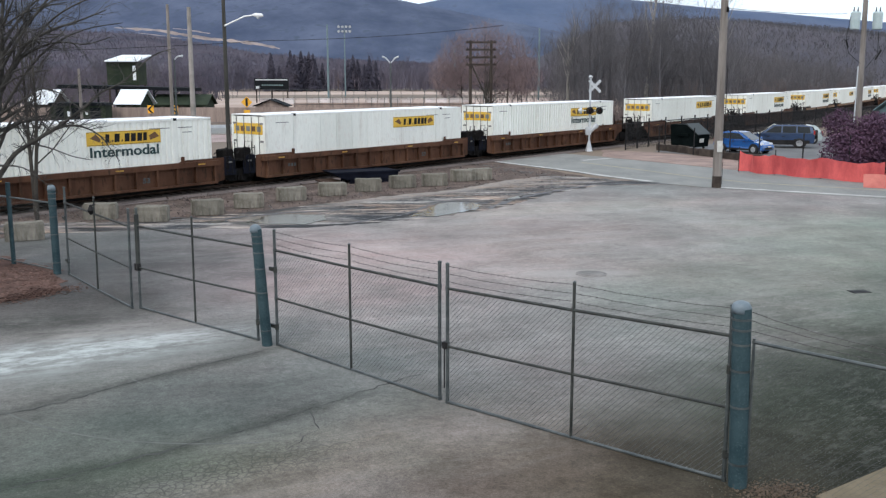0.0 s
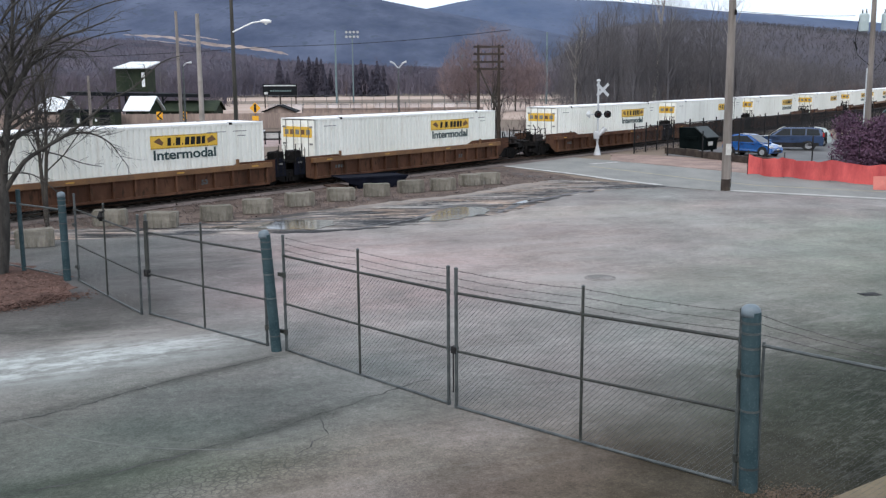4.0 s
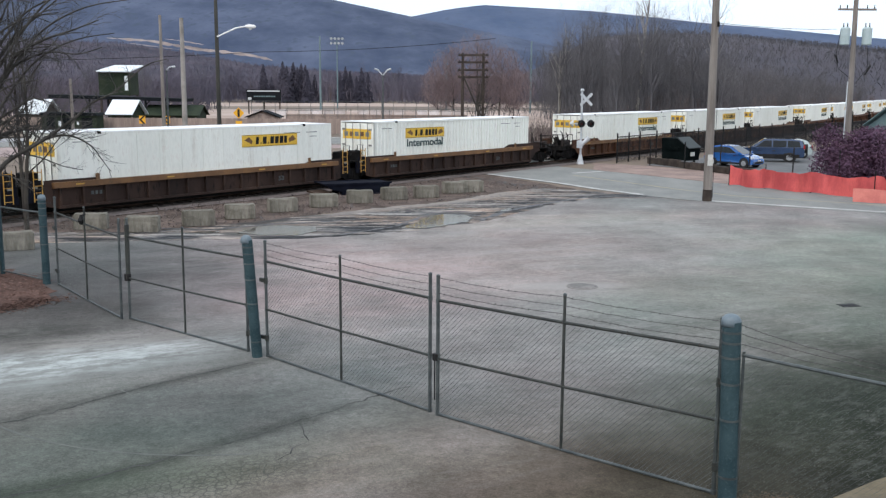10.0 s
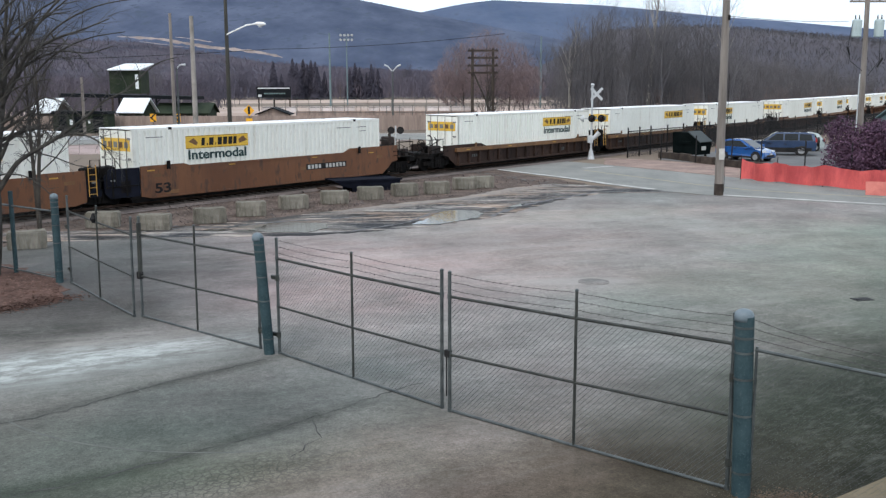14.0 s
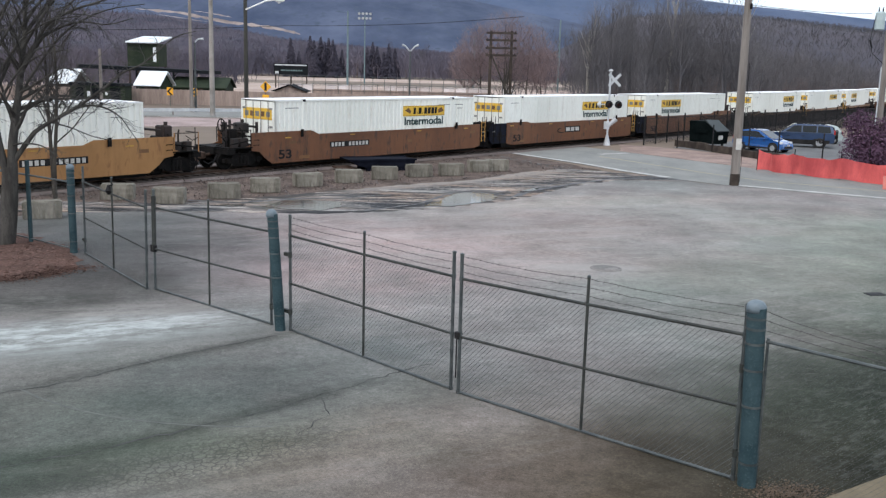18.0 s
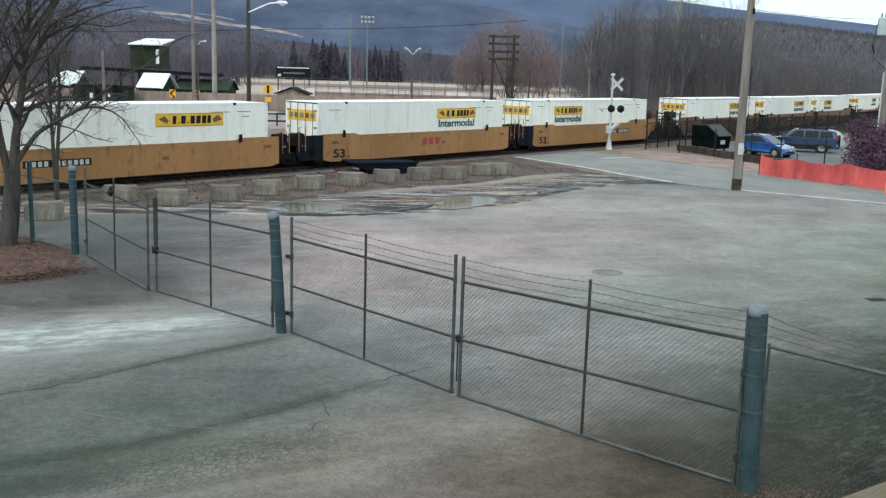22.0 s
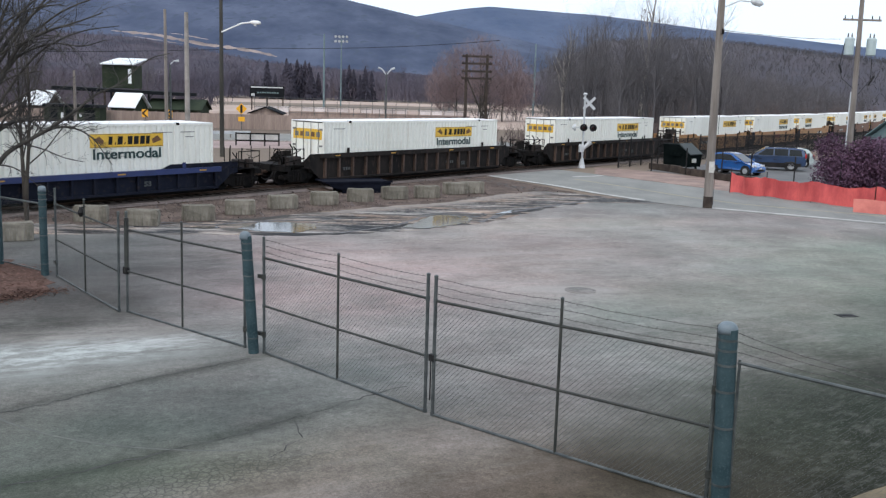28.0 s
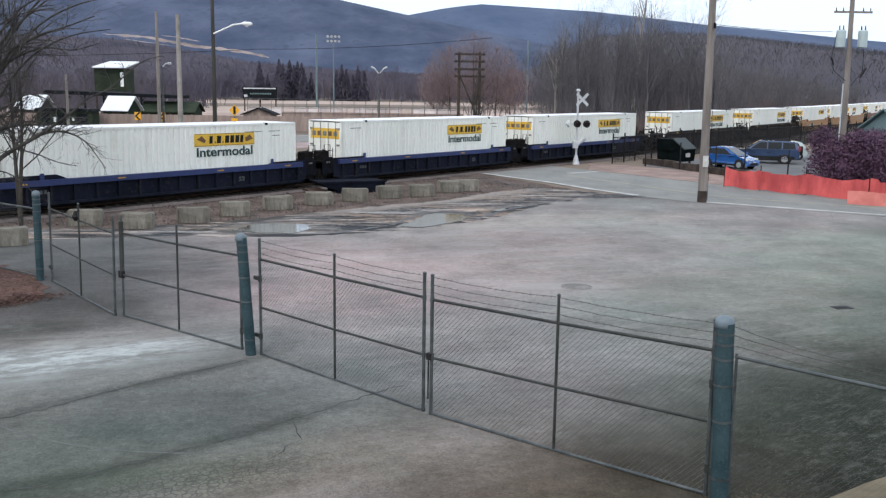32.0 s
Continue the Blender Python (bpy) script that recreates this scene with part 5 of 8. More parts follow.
    masked(3.0, 34.0, 16.0, 9.0, 28, (0.8, 0.35, 1), 0.55, 0.68, (0.36, 0.34, 0.33), 0.45)
    masked(2.0, 30.0, 14.0, 9.0, 28, (0.9, 0.30, 1), 0.58, 0.70, (0.13, 0.13, 0.13), 0.40)
    # darkest part of the wet patch and painted tree shade
    masked(-9.8, 20.9, 2.6, 0.9, 18, (0.9, 0.5, 1), 0.40, 0.56, (0.045, 0.045, 0.040), 0.8)
    masked(-5.6, 19.9, 1.9, 0.5, 27, (0.9, 0.16, 1), 0.46, 0.60, (0.46, 0.47, 0.46), 0.8)
    masked(-7.0, 20.4, 2.6, 0.8, 20, (1.5, 0.3, 1), 0.42, 0.66, (0.30, 0.29, 0.26), 0.7)
    masked(2.0, 33.0, 15, 9, 22, (5.0, 1.5, 1), 0.44, 0.66, (0.36, 0.335, 0.325), 0.40)
    masked(5.0, 22.0, 10, 5, 30, (3.0, 0.9, 1), 0.50, 0.70, (0.34, 0.33, 0.31), 0.40)
    masked(-1.5, 13.2, 6.0, 2.2, 26, (2.4, 0.5, 1), 0.50, 0.72, (0.26, 0.245, 0.225), 0.45)
    wash(0.4, 33.5, 5.5, 1.6, 24, (0.88, 0.86, 0.87), 0.7, 0.6)
    wash(4.0, 26.5, 1.6, 0.5, 5, (0.33, 0.31, 0.29), 0.6, 0.8, cover=True)
    wash(6.0, 40.5, 7, 1.6, 20, (1.12, 1.08, 1.04), 0.7, 0.8)
    for x0, y0, x1, y1, w, k in ((-7.6, 14.8, -5.2, 17.1, 0.16, 0.6), (-5.4, 17.0, -3.3, 18.9, 0.20, 0.8), (-7.2, 11.4, -4.0, 13.5, 0.22, 0.6), (-4.2, 13.3, -1.1, 16.4, 0.22, 0.75), (-4.6, 11.0, -1.0, 13.2, 0.18, 0.55), (-6.6, 11.0, -4.4, 12.0, 0.4, 0.7)):
        wash((x0 + x1) / 2, (y0 + y1) / 2, math.dist((x0, y0), (x1, y1)) / 2, w, math.degrees(math.atan2(y1 - y0, x1 - x0)), (0.50, 0.52, 0.50), k, 1.7, 0.7)
    # crazing in the near asphalt
    cz = n.new("ShaderNodeTexVoronoi")
    cz.feature = "DISTANCE_TO_EDGE"
    cz.inputs["Scale"].default_value = 8.0
    wv = n.new("ShaderNodeVectorMath")
    wv.operation = "MULTIPLY_ADD"
    wv.inputs[1].default_value = (0.35, 0.35, 0.35)
    l.new(warp.outputs["Color"], wv.inputs[0])
    l.new(tc.outputs["Object"], wv.inputs[2])
    l.new(wv.outputs[0], cz.inputs["Vector"])
    edge = n.new("ShaderNodeMapRange")
    edge.inputs["From Min"].default_value, edge.inputs["From Max"].default_value = 0.11, 0.02
    l.new(cz.outputs["Distance"], edge.inputs["Value"])
    area = n.new("ShaderNodeMapping")
    area.vector_type = "TEXTURE"
    area.inputs["Location"].default_value = (-3.6, 12.45, 0)
    area.inputs["Rotation"].default_value = (0, 0, radians(31))
    area.inputs["Scale"].default_value = (2.9, 0.62, 1000)
    l.new(tc.outputs["Object"], area.inputs["Vector"])
    al = n.new("ShaderNodeVectorMath")
    al.operation = "LENGTH"
    l.new(area.outputs[0], al.inputs[0])
    am = n.new("ShaderNodeMapRange")
    am.inputs["From Min"].default_value, am.inputs["From Max"].default_value = 1.3, 0.5
    am.inputs["To Max"].default_value = 0.7
    l.new(al.outputs["Value"], am.inputs["Value"])
    mu = n.new("ShaderNodeMath")
    mu.operation = "MULTIPLY"
    l.new(edge.outputs[0], mu.inputs[0])
    l.new(am.outputs[0], mu.inputs[1])
    mx = n.new("ShaderNodeMix")
    mx.data_type = "RGBA"
    mx.inputs["B"].default_value = (0.055, 0.056, 0.051, 1)
    l.new(mu.outputs[0], mx.inputs["Factor"])
    l.new(last, mx.inputs["A"])
    l.new(mx.outputs["Result"], bs.inputs["Base Color"])


lot_material()
for dull in (M_DUMP, M_DARKROOF, M_GREENWALL, M_HILL, M_FARHILL, M_FOOT, M_BROWNSLOPE, M_FARTWIG, M_DARKPOLE, M_WOODTWIG, M_REDTWIG, M_SPRUCE, M_BRUSH):
    dull.node_tree.nodes["Principled BSDF"].inputs["Specular IOR Level"].default_value = 0.12


# cracks that cross the yard
def crack(pts, width, name="asphalt_crack", seed=1, z=0.0235, mat=None):
    rnd = random.Random(seed)
    fine = []
    for a, b in zip(pts, pts[1:]):
        n = max(2, int(math.dist(a, b) / 0.16))
        for i in range(n):
            f = i / n
            fine.append((a[0] + (b[0] - a[0]) * f + rnd.uniform(-0.05, 0.05), a[1] + (b[1] - a[1]) * f + rnd.uniform(-0.05, 0.05)))
    fine.append(pts[-1])
    mb, vs = MB(), []
    for i, p in enumerate(fine):
        a, b = fine[max(0, i - 1)], fine[min(len(fine) - 1, i + 1)]
        d = Vector((b[0] - a[0], b[1] - a[1])).normalized()
        w = width * rnd.uniform(0.2, 1.0) / 2
        vs += [(p[0] - d.y * w, p[1] + d.x * w, z), (p[0] + d.y * w, p[1] - d.x * w, z)]
    mb.add(vs, [(2 * i + 1, 2 * i + 3, 2 * i + 2, 2 * i) for i in range(len(fine) - 1)])
    whole(name, mb, mat or M_CRACK, "dark ragged crack in the asphalt", "crack", kind="structure")


crack([(-7.6, 14.8), (-6.5, 15.6), (-5.2, 17.2), (-3.5, 18.8)], 0.06, seed=1)
crack([(-7.2, 11.4), (-5.2, 12.6), (-3.1, 14.3), (-1.15, 16.4), (-0.3, 17.2)], 0.055, seed=2)
crack([(-2.2, 13.6), (-1.9, 14.4), (-2.1, 15.2)], 0.03, seed=3)

# faint pale scrape left by a swinging gate
arc = [(-3.5 + 5.4 * math.cos(radians(a)), 19.2 + 5.4 * math.sin(radians(a))) for a in range(228, 282, 3)]
stripe(arc, 0.045, 0.0232, surface("pale_scrape", (0.078, 0.084, 0.077), (0.128, 0.130, 0.118), 1.5, 0.9, c3=(0.075, 0.078, 0.072)), "scrape_mark", "faint pale curved scrape on the asphalt", "scrape")
arc = [(-4.9 + i * -0.09, 16.2 + i * 0.10) for i in range(10)]
stripe(arc, 0.04, 0.0232, MATS["pale_scrape"], "scrape_mark", "faint pale scrape on the asphalt", "scrape")


def blob(cx, cy, rx, ry, ang, seed, n=36, amp=0.28):
    rnd = random.Random(seed)
    ph = [rnd.uniform(0, 6.28) for _ in range(4)]
    out = []
    for i in range(n):
        a = 2 * math.pi * i / n
        k = 1 + amp * (math.sin(2 * a + ph[0]) * 0.5 + math.sin(3 * a + ph[1]) * 0.35 + math.sin(7 * a + ph[2]) * 0.2)
        x, y = rx * k * math.cos(a), ry * k * math.sin(a)
        c, s = math.cos(radians(ang)), math.sin(radians(ang))
        out.append((cx + x * c - y * s, cy + x * s + y * c))
    return out


# broken wet edge of the yard: silt, mud, dark tar-filled cracks and puddles
M_SILT = surface("pale_silt", (0.15, 0.138, 0.128), (0.24, 0.222, 0.205), 0.7, 0.9, bump=0.5, fine=10, c3=(0.10, 0.092, 0.088), stretch=(0.6, 1.4, 1))
M_MUD = surface("dark_wet_mud", (0.022, 0.022, 0.023), (0.062, 0.059, 0.057), 1.1, 0.55, bump=0.8, fine=8, c3=(0.10, 0.095, 0.09))


def fragments(areas, count, size, z, seed):
    """Small flat broken pieces, thick in the middle of each area and thin towards its rim."""
    r = random.Random(seed)
    mb = MB()
    for x, y, rx, ry, a in areas:
        c, s = math.cos(radians(a)), math.sin(radians(a))
        for i in range(int(count * rx * ry)):
            u, v = r.gauss(0, 0.52) * rx, r.gauss(0, 0.52) * ry
            px, py = x + u * c - v * s, y + u * s + v * c
            q = r.uniform(*size)
            t = r.uniform(0, 6.28)
            n = r.randrange(6, 10)
            zz = z + r.uniform(0, 0.012)
            ring = []
            for k in range(n):
                b = 6.2832 * k / n
                w = q * r.uniform(0.6, 1.25)
                du, dv = w * math.cos(b) * 1.9, w * math.sin(b) * 0.8
                dc, ds = math.cos(radians(a) + 0.4 * math.sin(t)), math.sin(radians(a) + 0.4 * math.sin(t))
                ring.append((px + du * dc - dv * ds, py + du * ds + dv * dc, zz + r.uniform(-0.006, 0.006)))
            mb.add(ring + [(px, py, zz + 0.012)], [(k, (k + 1) % n, n) for k in range(n)])
    return mb




def edge_material():
    """Wet and dry silt, mud and broken asphalt in streaks along the way the water runs."""
    m = bpy.data.materials.new("streaked_silt_and_mud")
    m.use_nodes = True
    n, l = m.node_tree.nodes, m.node_tree.links
    bs = n["Principled BSDF"]
    bs.inputs["Specular IOR Level"].default_value = 0.10
    tc = n.new("ShaderNodeTexCoord")
    waves = []
    for sc, st, dt in ((1.0, (0.42, 1.7, 1), 9.0), (1.0, (0.16, 0.55, 1), 5.0), (9.0, (0.6, 1.4, 1), 6.0)):
        mp = n.new("ShaderNodeMapping")
        mp.vector_type = "POINT"
        mp.inputs["Rotation"].default_value = (0, 0, radians(-34))
        mp.inputs["Scale"].default_value = st
        l.new(tc.outputs["Object"], mp.inputs["Vector"])
        nz = n.new("ShaderNodeTexNoise")
        nz.inputs["Scale"].default_value = sc
        nz.inputs["Detail"].default_value = dt
        nz.inputs["Roughness"].default_value = 0.66
        nz.inputs["Distortion"].default_value = 0.5
        l.new(mp.outputs[0], nz.inputs["Vector"])
        waves.append(nz)
    ad = n.new("ShaderNodeMath")
    ad.operation = "MULTIPLY_ADD"
    l.new(waves[2].outputs["Fac"], ad.inputs[0])
    ad.inputs[1].default_value = 0.35
    l.new(waves[0].outputs["Fac"], ad.inputs[2])
    ramp = n.new("ShaderNodeValToRGB")
    el = ramp.color_ramp.elements
    el[0].position, el[0].color = 0.585, (0.022, 0.022, 0.023, 1)
    el[1].position, el[1].color = 0.80, (0.40, 0.36, 0.32, 1)
    for p, c in ((0.625, (0.060, 0.059, 0.060, 1)), (0.66, (0.130, 0.121, 0.114, 1)), (0.70, (0.190, 0.168, 0.150, 1)), (0.745, (0.25, 0.218, 0.19, 1))):
        e = el.new(p)
        e.color = c
    l.new(ad.outputs[0], ramp.inputs["Fac"])
    tint = n.new("ShaderNodeValToRGB")
    tint.color_ramp.elements[0].position, tint.color_ramp.elements[0].color = 0.40, (1.12, 0.96, 0.86, 1)
    tint.color_ramp.elements[1].position, tint.color_ramp.elements[1].color = 0.58, (0.92, 0.98, 1.04, 1)
    l.new(waves[1].outputs["Fac"], tint.inputs["Fac"])
    mx = n.new("ShaderNodeMix")
    mx.data_type, mx.blend_type = "RGBA", "MULTIPLY"
    mx.inputs["Factor"].default_value = 1.0
    l.new(ramp.outputs["Color"], mx.inputs["A"])
    l.new(tint.outputs["Color"], mx.inputs["B"])
    # a dry lane of pale silt and a dark wet foot along the asphalt
    last = mx.outputs["Result"]
    for x, y, rx, ry, ang, color, k in ((0.9, 47.2, 8.0, 1.0, 47, (0.29, 0.255, 0.225), 0.8), (-6.0, 37.1, 1.7, 1.2, 20, (0.15, 0.142, 0.118), 0.75), (0.6, 40.7, 1.3, 1.0, 40, (0.17, 0.138, 0.11), 0.75), (-4.2, 35.2, 3.2, 0.55, 18, (0.03, 0.03, 0.032), 0.9), (-1.2, 37.9, 1.9, 0.5, 44, (0.028, 0.028, 0.03), 0.85), (-6.9, 39.3, 2.6, 0.55, 42, (0.045, 0.043, 0.042), 0.8), (4.6, 44.4, 3.0, 0.45, 53, (0.04, 0.04, 0.042), 0.85), (10.2, 49.4, 2.4, 0.5, 3, (0.035, 0.035, 0.037), 0.9)):
        mp = n.new("ShaderNodeMapping")
        mp.vector_type = "TEXTURE"
        mp.inputs["Location"].default_value = (x, y, 0)
        mp.inputs["Rotation"].default_value = (0, 0, radians(ang))
        mp.inputs["Scale"].default_value = (rx, ry, 1000)
        l.new(tc.outputs["Object"], mp.inputs["Vector"])
        ln = n.new("ShaderNodeVectorMath")
        ln.operation = "LENGTH"
        l.new(mp.outputs[0], ln.inputs[0])
        q = n.new("ShaderNodeMath")
        q.operation = "MULTIPLY_ADD"
        l.new(ad.outputs[0], q.inputs[0])
        q.inputs[1].default_value = 3.2
        l.new(ln.outputs["Value"], q.inputs[2])
        mr = n.new("ShaderNodeMapRange")
        mr.inputs["From Min"].default_value, mr.inputs["From Max"].default_value = 3.3, 2.85
        mr.inputs["To Max"].default_value = k
        l.new(q.outputs[0], mr.inputs["Value"])
        mm = n.new("ShaderNodeMix")
        mm.data_type = "RGBA"
        mm.inputs["B"].default_value = (*color, 1)
        l.new(mr.outputs[0], mm.inputs["Factor"])
        l.new(last, mm.inputs["A"])
        last = mm.outputs["Result"]
    l.new(last, bs.inputs["Base Color"])
    ro = n.new("ShaderNodeMapRange")
    ro.inputs["From Min"].default_value, ro.inputs["From Max"].default_value = 0.58, 0.68
    ro.inputs["To Min"].default_value, ro.inputs["To Max"].default_value = 0.7, 0.95
    l.new(ad.outputs[0], ro.inputs["Value"])
    l.new(ro.outputs[0], bs.inputs["Roughness"])
    bp = n.new("ShaderNodeBump")
    bp.inputs["Strength"].default_value = 0.8
    bp.inputs["Distance"].default_value = 0.05
    l.new(ad.outputs[0], bp.inputs["Height"])
    l.new(bp.outputs[0], bs.inputs["Normal"])
    return m


band = [(-19, 33.0), (-13.5, 33.8), (-7.7, 34.6), (-4.3, 34.9), (-0.2, 37.2), (2.6, 40.0), (5.2, 44.6), (8.2, 48.4), (11.5, 48.6), (12.4, 49.3), (9.4, 51.6), (6.4, 53.4), (3.9, 51.0), (0.8, 46.6), (-2.2, 44.2), (-5.4, 41.0), (-8.2, 38.4), (-11, 36.4), (-15, 36.0), (-19, 35.4)]
whole("broken_yard_edge", MB().slab(rough_outline(band, 0.35, 0.16, 12), -0.05, 0.0265), edge_material(), "broken asphalt edge with streaks of silt and wet mud", "mud", kind="structure")
silt = ((4.6, 48.6, 3.2, 1.9, 50), (-0.6, 43.6, 3.4, 1.0, 30), (-9.2, 36.2, 2.2, 0.8, 12), (-2.6, 41.6, 2.6, 0.6, 28), (2.6, 45.4, 2.0, 1.2, 45))
whole("silt_clods", fragments(silt, 22, (0.03, 0.10), 0.03, 51), M_SILT, "pale dried clods at the yard's broken edge", "silt", kind="stuff")
mud = ((-2.4, 38.6, 2.3, 0.55, 40), (-4.3, 38.6, 1.8, 0.55, 30), (1.9, 41.6, 1.5, 0.7, 35), (-7.6, 37.8, 2.3, 0.5, 35), (8.6, 51.2, 2.6, 0.55, -50), (10.6, 49.8, 1.7, 0.5, -5), (5.4, 54.6, 3.6, 0.75, -57), (3.2, 58.8, 3.4, 0.55, -58))
whole("mud_clods", fragments(mud, 32, (0.025, 0.09), 0.03, 11), M_MUD, "dark wet clods in the broken asphalt", "mud", kind="stuff")
crack([(-3.34, 35.7), (-2.35, 36.9), (-1.3, 38.1), (-0.75, 39.6), (-0.3, 41.0), (0.1, 41.9), (1.06, 41.8), (2.28, 41.5)], 0.30, seed=6, z=0.034, mat=M_MUD)
crack([(2.2, 39.9), (2.77, 41.3), (3.66, 43.3), (4.88, 45.0), (6.82, 47.4), (8.2, 48.95), (10.0, 49.3), (11.7, 49.1)], 0.42, seed=7, z=0.0345, mat=M_MUD)
crack([(3.0, 42.6), (4.6, 45.6), (6.2, 47.6)], 0.15, seed=8, z=0.035, mat=M_MUD)
crack([(9.2, 50.6), (10.6, 50.4), (12.2, 48.6)], 0.25, seed=9, z=0.0355, mat=M_MUD)
crack([(-10.4, 37.3), (-8.3, 37.0), (-6.3, 38.6), (-4.6, 39.2), (-2.6, 40.4)], 0.30, seed=10, z=0.036, mat=M_MUD)
POOLS = (
    ((-1.02, 37.6), (-0.43, 39.3), (0.03, 41.1), (0.66, 41.9), (1.52, 41.6), (1.9, 40.8), (1.68, 39.6), (0.95, 38.6), (0.03, 37.6)),
    ((-7.15, 36.1), (-6.83, 37.7), (-5.8, 38.3), (-4.5, 37.8), (-4.25, 36.7), (-4.92, 35.5), (-6.2, 35.6)),
    ((-9.2, 36.0), (-8.6, 36.5), (-7.9, 36.4), (-8.2, 36.0)),
    ((3.0, 42.6), (3.3, 43.4), (3.9, 44.1), (3.7, 43.2)),
)
for i, pool in enumerate(POOLS):
    whole("puddle", MB().slab(rough_outline(pool, 0.22, 0.09, 31 + i), -0.05, 0.044 + 0.0008 * i), M_WATER, "shallow puddle reflecting the bright sky", "puddle", kind="structure")

mulch = MB().slab(rough_outline([(-9.7, 24.6), (-10.3, 25.8), (-10.8, 27.0), (-12.6, 28.6), (-16, 31), (-20, 30), (-16.5, 23.0), (-13, 22.4), (-10.8, 23.0)], 0.3, 0.16, 4), -0.02, 0.030)
whole("mulch_bed", mulch, M_MULCH, "brown mulch bed round the bare tree", "mulch", kind="structure")
chips = MB()
rnd = random.Random(18)
edge = [(-9.7, 24.6), (-10.8, 23.0), (-13, 22.4), (-16.5, 23.0)]
for i in range(5200):
    k = min(2, int(rnd.random() * 3))
    f = rnd.random()
    if i % 3:
        x = edge[k][0] + (edge[k + 1][0] - edge[k][0]) * f + rnd.gauss(0, 0.28)
        y = edge[k][1] + (edge[k + 1][1] - edge[k][1]) * f + rnd.gauss(0, 0.24) + 0.1
    else:
        x, y = rnd.uniform(-15, -9.9), rnd.uniform(23.2, 28)
        if y - 23 > (x + 9.2) * -1.1 + 2.6 or x > -9.4 - (y - 23) * 0.35:
            continue
    a, q = rnd.uniform(0, 6.28), rnd.uniform(0.02, 0.06)
    c, sn = math.cos(a) * q, math.sin(a) * q
    z = 0.028 + rnd.uniform(0, 0.02)
    chips.add([(x + c, y + sn, z), (x - sn * 0.4, y + c * 0.4, z + 0.012), (x - c, y - sn, z), (x + sn * 0.4, y - c * 0.4, z + 0.004)], [(0, 1, 2, 3)])
whole("mulch_chips", chips, M_MULCH, "loose brown mulch chips strewn past the bed", "mulch", kind="stuff")
# litter of leaves at the foot of the near post
lit = MB()
rnd = random.Random(8)
for i in range(1100):
    x, y = 4.55 + rnd.gauss(0, 0.30), 12.0 + rnd.gauss(0, 0.16)
    a, s = rnd.uniform(0, 6.28), rnd.uniform(0.010, 0.024)
    z = 0.024 + abs(rnd.gauss(0, 0.02))
    lit.add([(x + s * math.cos(a), y + s * math.sin(a), z), (x - s * math.sin(a) * 0.6, y + s * math.cos(a) * 0.6, z + 0.012), (x - s * math.cos(a), y - s * math.sin(a), z), (x + s * math.sin(a) * 0.6, y - s * math.cos(a) * 0.6, z + 0.008)], [(0, 1, 2, 3)])
whole("leaf_litter", lit, surface("brown_dry_leaves", (0.085, 0.06, 0.042), (0.16, 0.115, 0.08), 6.0, 0.95, vary=0.1, c3=(0.22, 0.165, 0.12)), "dry brown leaves gathered at the foot of the gate post", "leaves", kind="stuff")
grit = MB()
for i in range(11000):
    x, y = rnd.uniform(3.6, 10.5), rnd.uniform(10.4, 18.5)
    if rnd.random() < 0.9:
        s = rnd.uniform(0.004, 0.011)
        a = rnd.uniform(0, 6.28)
        grit.add([(x + s * math.cos(a + k), y + s * math.sin(a + k), 0.02) for k in (0, 2.1, 4.2)] + [(x, y, 0.022 + s)], [(0, 1, 3), (1, 2, 3), (2, 0, 3)])
whole("loose_grit", grit, surface("fine_grey_grit", (0.075, 0.075, 0.068), (0.15, 0.146, 0.132), 20.0, 0.95, fine=3), "loose grit on the dark asphalt", "grit", kind="stuff")
slab_edge = MB().slab([(5.0, 11.85), (6.4, 12.82), (9.5, 14.6), (12, 10), (8, 7)], -0.02, 0.05)
whole("concrete_apron", slab_edge, surface("tan_concrete", (0.12, 0.095, 0.055), (0.17, 0.135, 0.085), 1.5, 0.9, bump=0.4), "low tan concrete apron at the yard's corner", "concrete apron", kind="structure")
mh = thing("manhole_cover", "round pale worn manhole cover in the asphalt", "manhole", m=pose(4.35, 26.4, 0.0))
part("ring", MB().tube([(0, 0, 0.0), (0, 0, 0.032)], 0.44, 28), M_SILT, mh)
part("lid", MB().tube([(0, 0, 0.03), (0, 0, 0.040)], 0.34, 28), M_ASPHALT, mh)
whole("drain_grate", MB().box(-0.5, 0.5, -0.28, 0.28, 0.0, 0.03).box(-0.42, 0.42, -0.06, 0.06, 0.03, 0.036), M_BLACK, "small dark drain grate in the asphalt", "drain", m=pose(10.9, 24.1, 0, 0, 0, 12) @ Matrix.Diagonal((0.5, 0.6, 1, 1)))

# steel tray lying behind the blocks
tray = thing("steel_tray", "dark steel tray standing on stubby legs by the tracks", "steel tray", m=pose(-3.95, 50.4, 0, 0, 0, 25))
M_NAVYSTEEL = surface("navy_black_steel", (0.004, 0.005, 0.010), (0.009, 0.011, 0.019), 1.2, 0.9)
M_NAVYSTEEL.node_tree.nodes["Principled BSDF"].inputs["Specular IOR Level"].default_value = 0.1
part("bed", MB().prism([(-1.8, 0.60), (1.8, 0.60), (1.70, 0.30), (1.15, 0.22), (-1.0, 0.22), (-1.45, 0.34)], -0.8, 0.8), M_NAVYSTEEL, tray)
part("rim", MB().box(-1.85, 1.85, -0.86, -0.80, 0.55, 0.64).box(-1.85, 1.85, 0.80, 0.86, 0.55, 0.64), M_NAVYSTEEL, tray)
